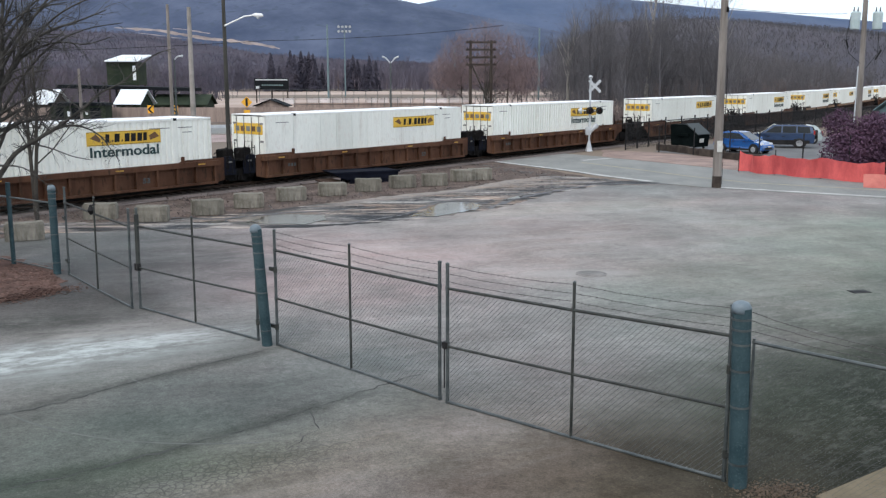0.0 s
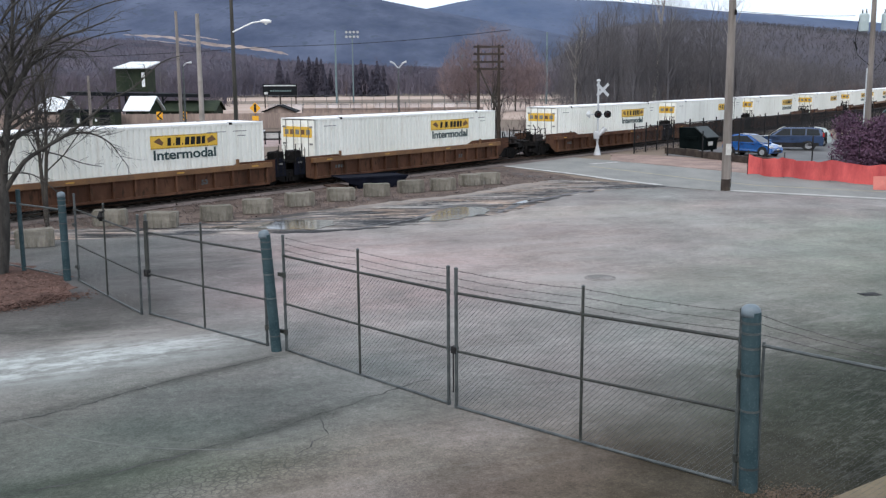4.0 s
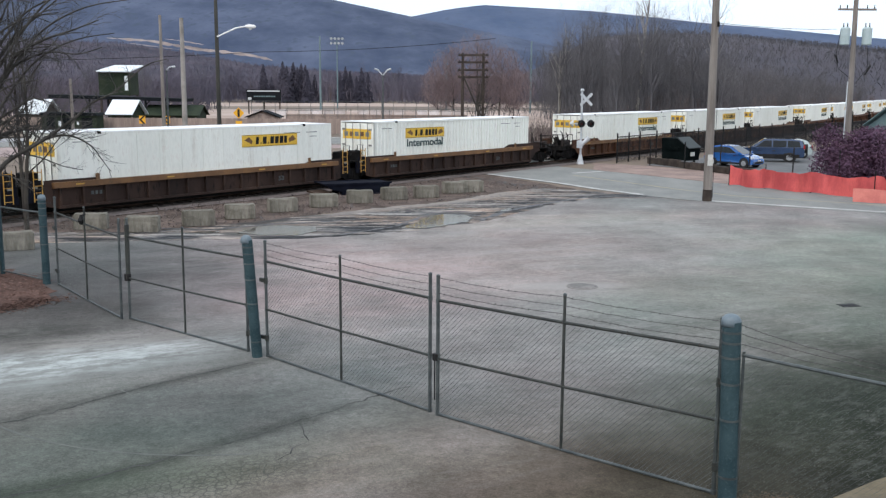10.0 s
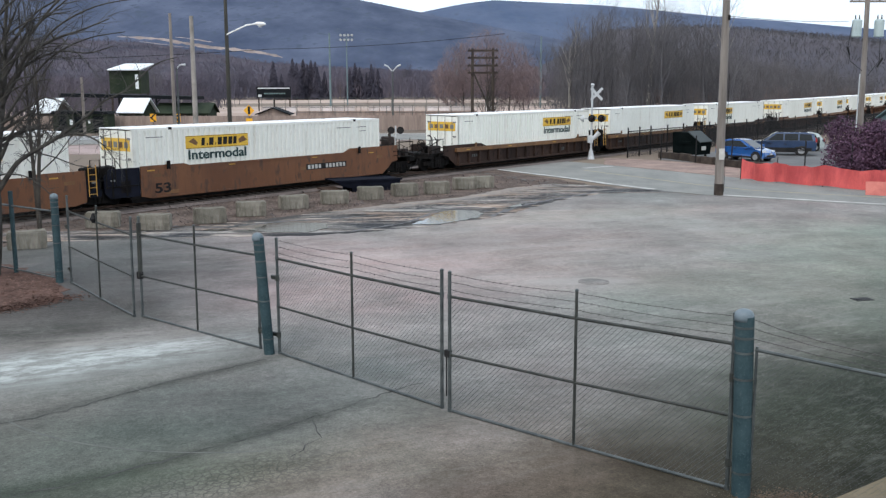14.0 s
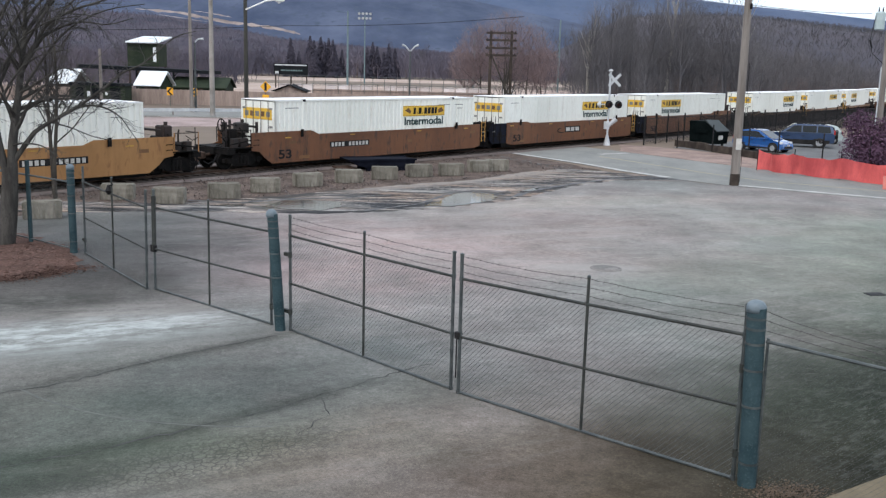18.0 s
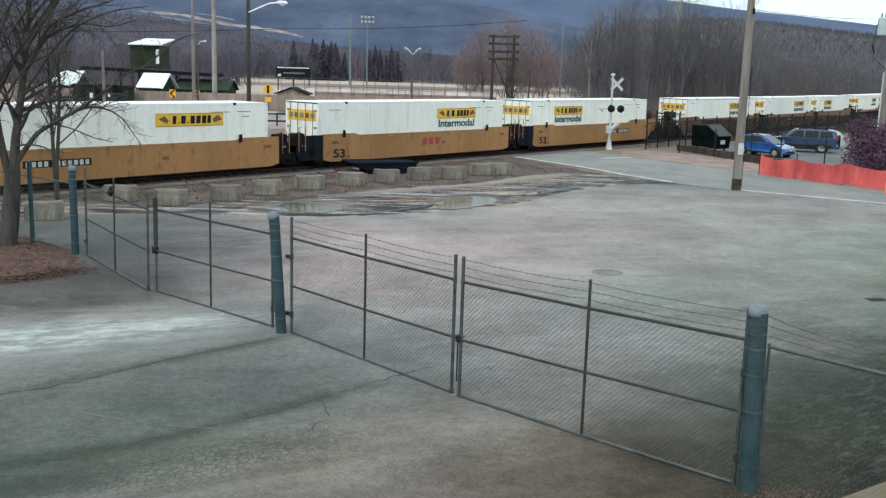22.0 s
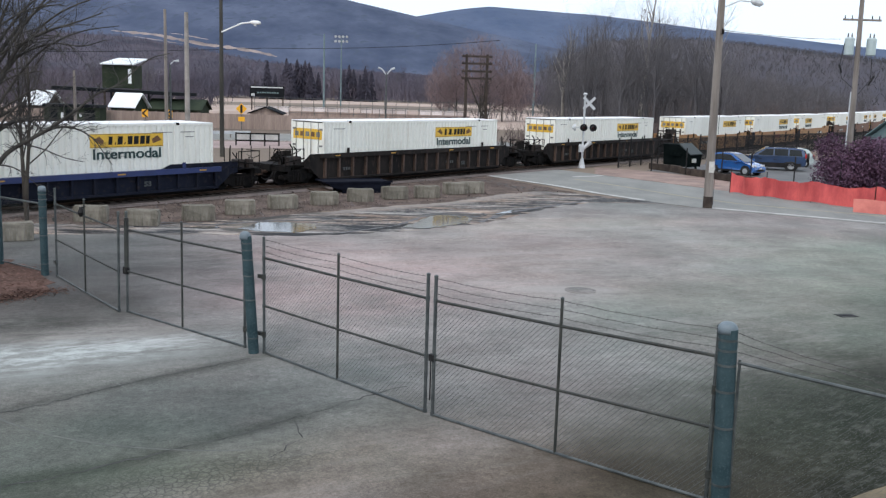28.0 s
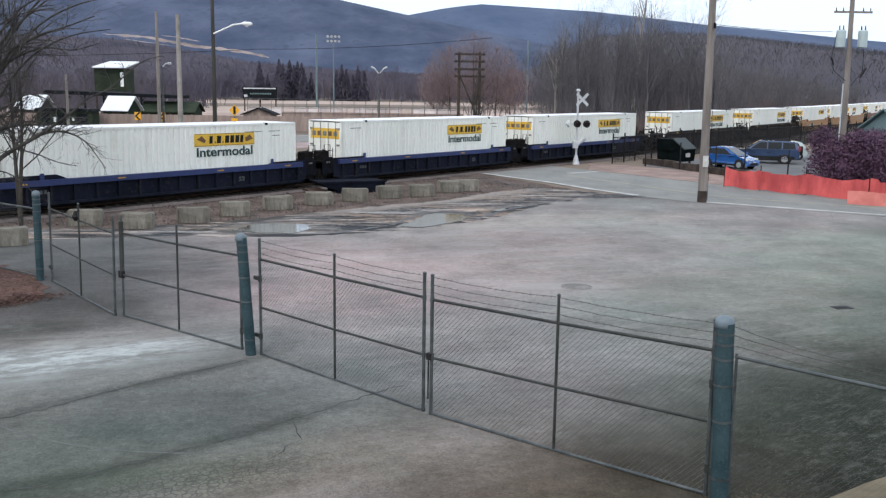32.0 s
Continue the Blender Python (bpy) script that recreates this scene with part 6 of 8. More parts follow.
for x in (-0.6, 1.0):
    for y in (-0.55, 0.55):
        part("leg", MB().box(x - 0.3, x + 0.3, y - 0.2, y + 0.2, 0.0, 0.23), M_NAVYSTEEL, tray)
part("board", MB().box(-2.35, -1.4, -0.6, 0.6, 0.12, 0.2), M_RAIL, tray)

# ---------------------------------------------------------------- crossing, poles and signs
panel = MB()
for k in range(10):
    panel.box(-5 + k, -4.04 + k, -0.6, 0.6, 0.0, 0.19, 0.01)
whole("crossing_panel", panel, M_ROAD, "grey crossing panels between the rails", "crossing", kind="structure", m=on_track(63.2, 1.3))


def pole(x, y, h, r, label, name="utility_pole", mat=None, lean=(0, 0)):
    p = thing(name, label, "pole", m=pose(x, y, 0))
    part("shaft", MB().tube([(0, 0, -0.1), (lean[0] / 2, lean[1] / 2, h / 2), (lean[0], lean[1], h)], [r, r * 0.85, r * 0.68], 14), mat or M_POLE, p)
    return p


up = pole(13.92, 47.45, 12.5, 0.225, "tall weathered wooden utility pole at the yard's edge", lean=(-0.06, 0))
part("tar_base", MB().tube([(0, 0, 0), (0, 0, 0.35), (0, 0, 0.6)], [0.235, 0.233, 0.228], 14), M_TIE, up, "dark tarred foot")
part("notice", MB().box(-0.13, 0.13, -0.25, -0.222, 1.8, 2.35), M_LETTER, up, "small white paper notice")
part("ground_wire", MB().tube([(0.2, -0.18, 0.2), (0.22, -0.15, 6.0)], 0.012, 5), M_TRUCK, up)
part("lamp_arm", MB().tube([(-0.1, 0, 9.7), (0.8, -0.1, 10.1), (1.45, -0.2, 10.05)], 0.03, 8), M_SILVER, up)
part("lamp_head", MB().tube([(1.3, -0.2, 10.08), (1.45, -0.2, 10.05), (1.75, -0.2, 9.98), (1.9, -0.2, 9.96)], [0.06, 0.16, 0.16, 0.05], 10), M_SILVER, up, "grey cobra-head street light")
part("bracket", MB().tube([(0.05, -0.25, 8.5), (0.05, -0.25, 8.75)], 0.06, 8), M_TRUCK, up)

tp = pole(32.8, 75.0, 13.4, 0.24, "wooden utility pole carrying two pale transformers", lean=(-0.15, 0))
part("crossarm", MB().box(-1.5, 1.45, -0.09, 0.0, 11.55, 11.70), M_POLE, tp)
for x in (-1.35, -0.8, 0.75, 1.3):
    part("insulator", MB().tube([(x, -0.05, 11.7), (x, -0.05, 11.95)], [0.05, 0.03], 8), M_TRUCK, tp)
for x in (-0.85, 0.85):
    can = part("transformer", MB().tube([(x, -0.1, 8.95), (x, -0.1, 9.0), (x, -0.1, 10.2), (x, -0.1, 10.3)], [0.28, 0.36, 0.36, 0.24], 18), M_TRANSF, tp, "pale grey-green transformer can")
    for q in (-0.15, 0.15):
        part("bushing", MB().tube([(x + q, -0.1, 10.3), (x + q, -0.1, 10.62)], [0.06, 0.03], 8), M_TRUCK, can)
part("drop_wire", MB().tube([(-1.2, -0.1, 10.0), (-1.45, -0.1, 8.2), (-1.2, -0.1, 7.2), (-0.2, -0.1, 6.4)], 0.025, 5), M_BLACK, tp)
part("drop_wire", MB().tube([(1.0, -0.1, 8.9), (1.05, -0.1, 7.2), (0.4, -0.1, 6.3), (0.15, -0.1, 6.0)], 0.025, 5), M_BLACK, tp)
part("cutout", MB().tube([(0.85, -0.2, 6.7), (1.25, -0.2, 7.4)], 0.08, 8), M_BLACK, tp)
part("cutout", MB().tube([(-1.5, -0.2, 8.2), (-1.3, -0.2, 7.6)], 0.07, 8), M_BLACK, tp)
part("conduit", MB().tube([(-0.42, -0.2, 0), (-0.42, -0.2, 6.2)], 0.05, 8), M_SILVER, tp)
for x1, z0, z1 in ((31.3, 8.7, 10.15),):
    pts = []
    for i in range(13):
        f = i / 12
        pts.append((14.0 + (x1 - 14.0) * f, 47.45 + 27.55 * f, z0 + (z1 - z0) * f - 0.12 * 4 * f * (1 - f)))
    whole("overhead_wire", MB().tube(pts, 0.014, 5), M_BLACK, "thin black overhead wire between poles", "wire", "overhead wires")


def crossing_signal(x, y, heading, full=True):
    s = thing("crossing_signal", "silver railway crossing signal with crossbuck and round red lights", "crossing signal", "crossing signals", pose(x, y, 0, 0, 0, heading))
    if not full:
        part("mast", MB().tube([(0, 0, 0), (0, 0, 1.75)], 0.07, 10), M_SILVER, s)
        for q in (-0.42, 0.42):
            part("light_hood", MB().tube([(q, -0.06, 1.35), (q, -0.12, 1.35)], 0.33, 20), M_BLACK, s, "round black light hood")
        part("light_bar", MB().tube([(-0.5, 0, 1.35), (0.5, 0, 1.35)], 0.035, 8), M_SILVER, s)
        tagged(s, "low signal with two round black lights beyond the railway", "signal")
        return s
    part("mast", MB().tube([(0, 0, 0.3), (0, 0, 5.35)], 0.075, 12), M_SILVER, s)
    part("base", MB().tube([(0, 0, 0), (0, 0, 0.15), (0, 0, 0.75)], [0.28, 0.24, 0.09], 12), M_SILVER, s)
    part("bell", MB().tube([(0, 0, 5.3), (0, 0, 5.4), (0, 0, 5.52)], [0.05, 0.17, 0.08], 12), M_SILVER, s)
    for a in (45, -45):
        q = part("crossbuck_blade", MB().box(-0.60, 0.60, -0.02, 0.0, -0.10, 0.10), M_SILVER, s, "pale worn crossbuck blade")
        q.matrix_basis = pose(0.30, -0.10 - 0.004 * (a > 0), 4.75, 0, a, 0)
    part("light_bar", MB().tube([(-0.75, -0.05, 2.98), (0.75, -0.05, 2.98)], 0.035, 8), M_SILVER, s)
    for q in (-0.02, 0.68):
        hood = part("light_hood", MB().tube([(q, -0.10, 2.98), (q, -0.14, 2.98)], 0.27, 22).tube([(q, -0.14, 2.98), (q, -0.36, 2.96)], 0.165, 14, caps=False), M_BLACK, s, "round black light hood")
        part("lens", MB().tube([(q, -0.14, 2.98), (q, -0.17, 2.98)], [0.13, 0.10], 14), M_DKLENS, hood, "dark red lens")
    part("side_light", MB().tube([(-0.85, 0.05, 2.98), (-0.62, 0.05, 2.98)], [0.08, 0.28], 14), M_SILVER, s)
    part("counterweight", MB().box(-0.3, 0.1, -0.2, 0.1, 1.2, 1.75, 0.04).tube([(0.0, -0.1, 1.4), (0.55, -0.1, 1.95)], [0.1, 0.2], 10), M_SILVER, s)
    return s


crossing_signal(11.26, 71.05, 4)
crossing_signal(-3.9, 88.0, 5, False)

# street lamp pole and poles behind the railway
lp = pole(-15.5, 72.0, 13.4, 0.17, "dark brown wooden pole with a bright street lamp arm", "street_lamp", M_DARKPOLE)
part("arm", MB().tube([(0.05, -0.1, 9.1), (1.5, -0.1, 9.75), (2.3, -0.1, 9.86)], 0.055, 8), M_ROOF, lp, "pale metal lamp arm")
part("lamp_head", MB().tube([(2.1, -0.1, 9.86), (2.3, -0.1, 9.86), (2.75, -0.1, 9.84), (2.9, -0.1, 9.82)], [0.06, 0.14, 0.14, 0.05], 10), M_ROOF, lp)
part("refractor", MB().tube([(2.5, -0.1, 9.74), (2.5, -0.1, 9.60)], [0.14, 0.09], 10), M_LAMP, lp)
pole(-27.2, 100, 12.6, 0.2, "grey wooden pole behind the railway")
pole(-23.8, 95, 12.0, 0.27, "pale wooden pole behind the railway", mat=M_PALEBARK)
sl = pole(-26.9, 100.5, 7.2, 0.12, "grey steel lamp post near the board fence", "street_lamp", M_GALV)
part("arm", MB().tube([(0, 0, 7.1), (0.35, 0, 7.45), (0.9, 0, 7.5)], [0.07, 0.07, 0.13], 8), M_SILVER, sl)
pole(-40.2, 110, 6.3, 0.19, "short wooden pole beside the green shelter")
pole(-18.85, 170, 14.2, 0.2, "slender teal-grey field-light mast", "light_mast", M_MAST)
m2 = pole(-24.3, 260, 17.8, 0.2, "tall pale grey field-light mast with floodlights", "light_mast", M_MAST)
for z in (17.1, 18.3):
    part("light_bar", MB().box(-1.8, 1.8, -0.08, 0.08, z - 0.07, z + 0.07), M_MAST, m2)
for i in range(4):
    for z in (17.1, 18.3):
        part("floodlight", MB().tube([(-1.5 + i * 1.0, -0.1, z), (-1.5 + i * 1.0, -0.5, z - 0.1)], [0.16, 0.34], 10), M_SILVER, m2)
pole(23.1, 220, 16, 0.22, "thin grey field-light mast", "light_mast", M_MAST)
pole(3.5, 190, 11, 0.2, "thin grey field-light mast", "light_mast", M_MAST)
l2 = pole(-6.1, 130, 7.2, 0.13, "grey steel lamp post with two pale heads", "street_lamp", M_GALV)
for sx in (-1, 1):
    part("lamp_head", MB().tube([(0, 0, 7.1), (sx * 0.6, 0, 7.8), (sx * 1.1, 0, 8.0)], [0.06, 0.10, 0.14], 8), M_SILVER, l2)
h = thing("signal_line_frame", "old dark timber pole frame with four crossarms", "pole frame", m=pose(4.1, 90, 0))
for x in (-0.95, 0.95):
    part("leg", MB().tube([(x, 0, 0), (x, 0, 8.7)], [0.17, 0.12], 10), M_TIE, h)
for z in (8.5, 7.85, 7.15, 6.5):
    part("crossarm", MB().box(-1.4, 1.4, -0.18, -0.08, z - 0.09, z + 0.09), M_TIE, h)
    for x in (-1.25, -0.65, -0.35, 0.35, 0.65, 1.25):
        part("insulator", MB().tube([(x, -0.13, z + 0.07), (x, -0.13, z + 0.2)], 0.03, 6), M_TRUCK, h)
part("brace", MB().tube([(-0.85, -0.2, 6.5), (0.9, -0.2, 2.6)], 0.07, 8), M_BARK, h)
for pts in (((-75, 128, 8.6), (-21.5, 125, 9.9), (12.8, 125, 12.3)),):
    fine = []
    for a, b in zip(pts, pts[1:]):
        for i in range(8):
            f = i / 8
            fine.append((a[0] + (b[0] - a[0]) * f, a[1] + (b[1] - a[1]) * f, a[2] + (b[2] - a[2]) * f - 0.5 * 4 * f * (1 - f)))
    whole("overhead_wire", MB().tube(fine, 0.032, 5), M_BLACK, "dark overhead cable crossing the valley", "wire", "overhead wires")

# ---------------------------------------------------------------- vehicles
M_SIDEGLASS = surface("dark_side_glass", (0.006, 0.009, 0.011), (0.010, 0.014, 0.016), 1.0, 0.12)
M_SIDEGLASS.node_tree.nodes["Principled BSDF"].inputs["Specular IOR Level"].default_value = 0.3


def loft(sections):
    """A closed shell from an outline of (x, z, half width)."""
    n = len(sections)
    mb = MB()
    vs = [(x, -w, z) for x, z, w in sections] + [(x, w, z) for x, z, w in sections]
    mb.add(vs, [tuple(range(n)), tuple(range(2 * n - 1, n - 1, -1))] + [((i + 1) % n, i, n + i, n + (i + 1) % n) for i in range(n)])
    return mb


def car(name, label, paint, m, lower, cabin, windows, wheels, r, rear_lamps, front_lamps):
    c = thing(name, label, "car", m=m)
    bm = bmesh.new()
    mb = loft(lower)
    me = mb.mesh("body", paint)
    bm.from_mesh(me)
    bmesh.ops.bevel(bm, geom=bm.edges[:], offset=0.045, segments=2, affect="EDGES", clamp_overlap=True)
    bm.to_mesh(me)
    bm.free()
    part("body", me, None, c)
    top = loft(cabin).mesh("cabin", paint)
    bm = bmesh.new()
    bm.from_mesh(top)
    bmesh.ops.bevel(bm, geom=bm.edges[:], offset=0.035, segments=2, affect="EDGES", clamp_overlap=True)
    bm.to_mesh(top)
    bm.free()
    part("cabin", top, None, c)
    for w in windows:
        q = MB()
        for s in (-1, 1):
            q = MB()
            q.add([(x, s * (hw + 0.008), z) for x, z, hw in w], [tuple(range(len(w))) if s < 0 else tuple(range(len(w) - 1, -1, -1))])
            part("side_window", q, M_SIDEGLASS, c, "dark side window")
    # windscreen and rear window follow the cabin's sloping ends
    for (x0, z0, w0), (x1, z1, w1), nm in ((cabin[0], cabin[1], "rear_window"), (cabin[-1], cabin[-2], "windscreen")):
        dx = -0.012 if nm == "rear_window" else 0.012
        f = lambda t, k: (x0 + (x1 - x0) * t + dx, k * (w0 + (w1 - w0) * t) * 0.9, z0 + (z1 - z0) * t + 0.008)
        part(nm, MB().add([f(0.1, -1), f(0.1, 1), f(0.92, 1), f(0.92, -1)], [(0, 1, 2, 3) if nm == "rear_window" else (3, 2, 1, 0)]), M_GLASS, c, "dark glass")
    for x in wheels:
        for s in (-1, 1):
            w = lower[0][2]
            t = part("wheel", MB().tube([(x, s * (w - 0.2), r), (x, s * (w + 0.015), r), (x, s * (w + 0.035), r)], [r, r, r - 0.05], 20), M_TYRE, c, "black tyre")
            part("rim", MB().tube([(x, s * (w + 0.03), r), (x, s * (w + 0.045), r)], [r * 0.64, r * 0.6], 16), M_RIM, t, "silver rim")
            part("wheel_arch", MB().tube([(x, s * (w - 0.1), r + 0.03), (x, s * (w + 0.006), r + 0.03)], r + 0.07, 20), M_BLACK, c)
    nose = max(q[0] for q in lower)
    part("grille", MB().box(nose - 0.05, nose + 0.012, -0.45, 0.45, 0.32, 0.46, 0.01), M_BLACK, c)
    part("number_plate", MB().box(nose + 0.0, nose + 0.02, -0.16, 0.16, 0.48, 0.56), M_LETTER, c, "plain pale plate")
    for k in (-1, 1):
        part("sill_trim", MB().box(-1.0, 0.95, min(k * (lower[3][2] - 0.02), k * (lower[3][2] + 0.006)), max(k * (lower[3][2] - 0.02), k * (lower[3][2] + 0.006)), 0.24, 0.36), M_BLACK, c)
        for q in (-0.35, 0.55):
            part("door_handle", MB().box(q - 0.09, q + 0.09, min(k * lower[3][2], k * (lower[3][2] + 0.02)), max(k * lower[3][2], k * (lower[3][2] + 0.02)), 0.82, 0.86), M_BLACK, c)
    for x, y, z in rear_lamps:
        for s in (-1, 1):
            part("tail_lamp", MB().box(x - 0.06, x + 0.04, min(s * y, s * (y - 0.16)), max(s * y, s * (y - 0.16)), z - 0.14, z + 0.14, 0.02), M_TAIL, c, "red tail lamp")
    for x, y, z in front_lamps:
        for s in (-1, 1):
            part("headlamp", MB().box(x - 0.12, x + 0.05, min(s * y, s * (y - 0.3)), max(s * y, s * (y - 0.3)), z - 0.08, z + 0.08, 0.03), M_LAMP, c, "clear headlamp")
    for s in (-1, 1):
        part("mirror", MB().box(cabin[-1][0] - 0.45, cabin[-1][0] - 0.25, min(s * 0.84, s * 1.02), max(s * 0.84, s * 1.02), 0.98, 1.12, 0.03), paint, c)
    return c


hatch_low = [(-1.95, 0.25, 0.80), (-2.03, 0.55, 0.83), (-1.98, 0.92, 0.83), (-1.0, 0.97, 0.85), (0.85, 0.93, 0.85), (1.55, 0.80, 0.80), (1.98, 0.62, 0.72), (2.03, 0.40, 0.74), (1.92, 0.22, 0.78)]
hatch_cab = [(-1.97, 0.93, 0.80), (-1.55, 1.42, 0.62), (-0.9, 1.53, 0.60), (0.0, 1.50, 0.60), (1.15, 0.90, 0.76)]
hatch_win = [[(-1.45, 1.0, 0.785), (-1.28, 1.36, 0.655), (-0.75, 1.42, 0.63), (-0.72, 1.0, 0.785)], [(-0.66, 1.0, 0.785), (-0.69, 1.42, 0.63), (-0.05, 1.40, 0.635), (0.62, 1.0, 0.765)]]
car("hatchback_car", "bright blue hatchback parked on the asphalt", M_CARBLUE, pose(22.25, 69.6, 0.02, 0, 0, -50), hatch_low, hatch_cab, hatch_win, (-1.3, 1.28), 0.31, ((-1.95, 0.8, 0.9),), ((1.85, 0.72, 0.7),))
suv_low = [(-2.2, 0.35, 0.84), (-2.26, 0.6, 0.87), (-2.22, 1.05, 0.87), (-1.0, 1.08, 0.88), (1.0, 1.06, 0.88), (2.0, 0.96, 0.84), (2.22, 0.80, 0.78), (2.25, 0.5, 0.78), (2.15, 0.33, 0.82)]
suv_cab = [(-2.22, 1.06, 0.84), (-2.05, 1.62, 0.70), (-1.5, 1.72, 0.68), (0.25, 1.70, 0.68), (1.05, 1.05, 0.80)]
suv_win = [[(-2.0, 1.12, 0.825), (-1.9, 1.56, 0.72), (-1.2, 1.60, 0.71), (-1.2, 1.12, 0.825)], [(-1.12, 1.12, 0.825), (-1.12, 1.60, 0.71), (-0.3, 1.60, 0.71), (-0.3, 1.12, 0.825)], [(-0.22, 1.12, 0.825), (-0.22, 1.60, 0.71), (0.22, 1.58, 0.71), (0.75, 1.12, 0.81)]]
suv = car("suv_car", "slate blue sport utility car with a roof rack, parked", M_SUVBLUE, pose(26.55, 75.0, 0.02, 0, 0, 162) @ Matrix.Diagonal((1.2, 1, 1.03, 1)), suv_low, suv_cab, suv_win, (-1.35, 1.35), 0.36, ((-2.2, 0.86, 1.15),), ((2.1, 0.76, 0.85),))
for s in (-0.6, 0.6):
    part("roof_rail", MB().tube([(-1.7, s, 1.75), (0.1, s, 1.75)], 0.025, 6), M_BLACK, suv)
part("bull_bar", MB().tube([(2.27, -0.7, 0.5), (2.33, -0.6, 0.78), (2.33, 0.6, 0.78), (2.27, 0.7, 0.5)], 0.03, 6), M_BLACK, suv)
part("spare_wheel", MB().tube([(-2.3, 0, 1.0), (-2.45, 0, 1.0)], 0.34, 18), M_TYRE, suv, "spare wheel on the tail")
part("lower_cladding", MB().box(-1.95, 1.95, -0.885, -0.87, 0.33, 0.58).box(-1.95, 1.95, 0.87, 0.885, 0.33, 0.58), M_BLACK, suv, "dark lower body cladding")
car("sedan_car", "pale silver car parked behind the blue car", M_CARGREY, pose(29.6, 79.4, 0.02, 0, 0, 166), hatch_low, hatch_cab, hatch_win, (-1.3, 1.28), 0.31, ((-1.95, 0.8, 0.9),), ((1.85, 0.72, 0.7),))

dm = thing("dumpster", "black-green steel dumpster with a sloped lid", "dumpster", m=pose(19.2, 73.0, 0.02, 0, 0, -48) @ Matrix.Diagonal((0.82, 0.9, 1, 1)))
part("bin", MB().prism([(-1.35, 0.22), (1.35, 0.22), (1.45, 1.15), (0.3, 1.85), (-1.45, 1.85)], -0.9, 0.9), M_DUMP, dm)
part("lid", MB().prism([(0.2, 1.88), (1.52, 1.12), (1.55, 1.18), (0.25, 1.95)], -0.92, 0.92), surface("grey_plastic_lid", (0.02, 0.028, 0.028), (0.04, 0.048, 0.048), 1.0, 0.6), dm, "grey plastic lid")
part("label_patch", MB().box(1.40, 1.455, -0.5, 0.1, 0.55, 0.85), M_LETTER, dm, "small white label")
M_DUMP.node_tree.nodes["Principled BSDF"].inputs["Specular IOR Level"].default_value = 0.03
for x in (-1.0, 1.0):
    for y in (-0.7, 0.7):
        part("caster", MB().tube([(x, y - 0.05, 0.11), (x, y + 0.05, 0.11)], 0.11, 10), M_TYRE, dm)
for s in (-1, 1):
    part("lift_pocket", MB().box(-0.6, 0.6, min(s * 0.9, s * 1.02), max(s * 0.9, s * 1.02), 1.0, 1.2), M_DUMP, dm)

# low dark timber wall and fence posts by the verge
lw = thing("low_timber_wall", "low dark timber wall beside the verge", "wall", m=pose(16.6, 72.2, 0, 0, 0, -70.5))
for i in range(9):
    part("timber", MB().box(i * 1.36, i * 1.36 + 1.34, -0.12, 0.12, 0.0, 0.46 + 0.04 * (i % 3), 0.02), M_TIE, lw)
df = thing("dark_mesh_fence", "black chain-link fence along the railway", "fence", m=pose(14.2, 72.2, 0))
pts = [(14.2, 72.2), (16.6, 75.4), (20.2, 79.6), (25.0, 85.2), (30.2, 91.2), (36, 97.5), (42, 104), (49, 111), (56, 118)]
for a, b in zip(pts, pts[1:]):
    d = math.dist(a, b)
    n = max(1, round(d / 2.6))
    for k in range(n):
        f = k / n
        x, y = a[0] + (b[0] - a[0]) * f - 14.2, a[1] + (b[1] - a[1]) * f - 72.2
        part("post", MB().tube([(x, y, 0), (x, y, 2.25)], 0.055, 8), M_BLACK, df)
    ang = math.degrees(math.atan2(b[1] - a[1], b[0] - a[0]))
    # overly thick wires past x 19 also stand in for the shade behind
    w = chain_link(d, 0.05, 1.9, 0.10, 0.022 if a[0] > 19 else 0.009)
    q = part("mesh_panel", w, M_BLACK, df)
    q.matrix_basis = pose(a[0] - 14.2, a[1] - 72.2, 0, 0, 0, ang)
    part("top_rail", MB().tube([(a[0] - 14.2, a[1] - 72.2, 1.95), (b[0] - 14.2, b[1] - 72.2, 1.95)], 0.035, 6), M_BLACK, df)
pf = thing("dark_mesh_fence", "black chain-link fence beside the parking area", "fence", m=pose(16.2, 70.0, 0))
for x, y in ((0, 0), (1.9, -2.4), (3.7, -4.8), (5.0, -6.9), (7.1, -9.0), (9.3, -10.8)):
    part("post", MB().tube([(x, y, 0), (x, y, 1.9)], 0.045, 8), M_BLACK, pf)

# orange safety fence
of = thing("safety_fence", "sagging orange plastic safety fence beside the road", "fence")
route = [(17.5, 55.4), (18.9, 53.4), (20.6, 51.2), (22.9, 48.7), (25.2, 47.2), (27.5, 45.9), (30.5, 44.5)]
rnd = random.Random(5)
mb, vs, cols = MB(), [], 0
for a, b in zip(route, route[1:]):
    for i in range(10):
        f = i / 10
        sag = 0.16 * 4 * f * (1 - f)
        x, y = a[0] + (b[0] - a[0]) * f, a[1] + (b[1] - a[1]) * f
        o = 0.09 * math.sin(cols * 0.9) + 0.07 * math.sin(cols * 2.3) + rnd.uniform(-0.06, 0.06)
        for k in range(5):
            g = k / 4
            vs.append((x + o * (0.4 + g), y + o * (0.4 + g) * 0.7 + rnd.uniform(-0.02, 0.02), (0.05 + 0.05 * math.sin(cols * 0.7)) * (1 - g) + g * (1.18 - sag + rnd.uniform(-0.05, 0.05))))
        cols += 1
vs2 = [(x + 0.012, y + 0.012, z) for x, y, z in vs]
n = len(vs)
fs = []
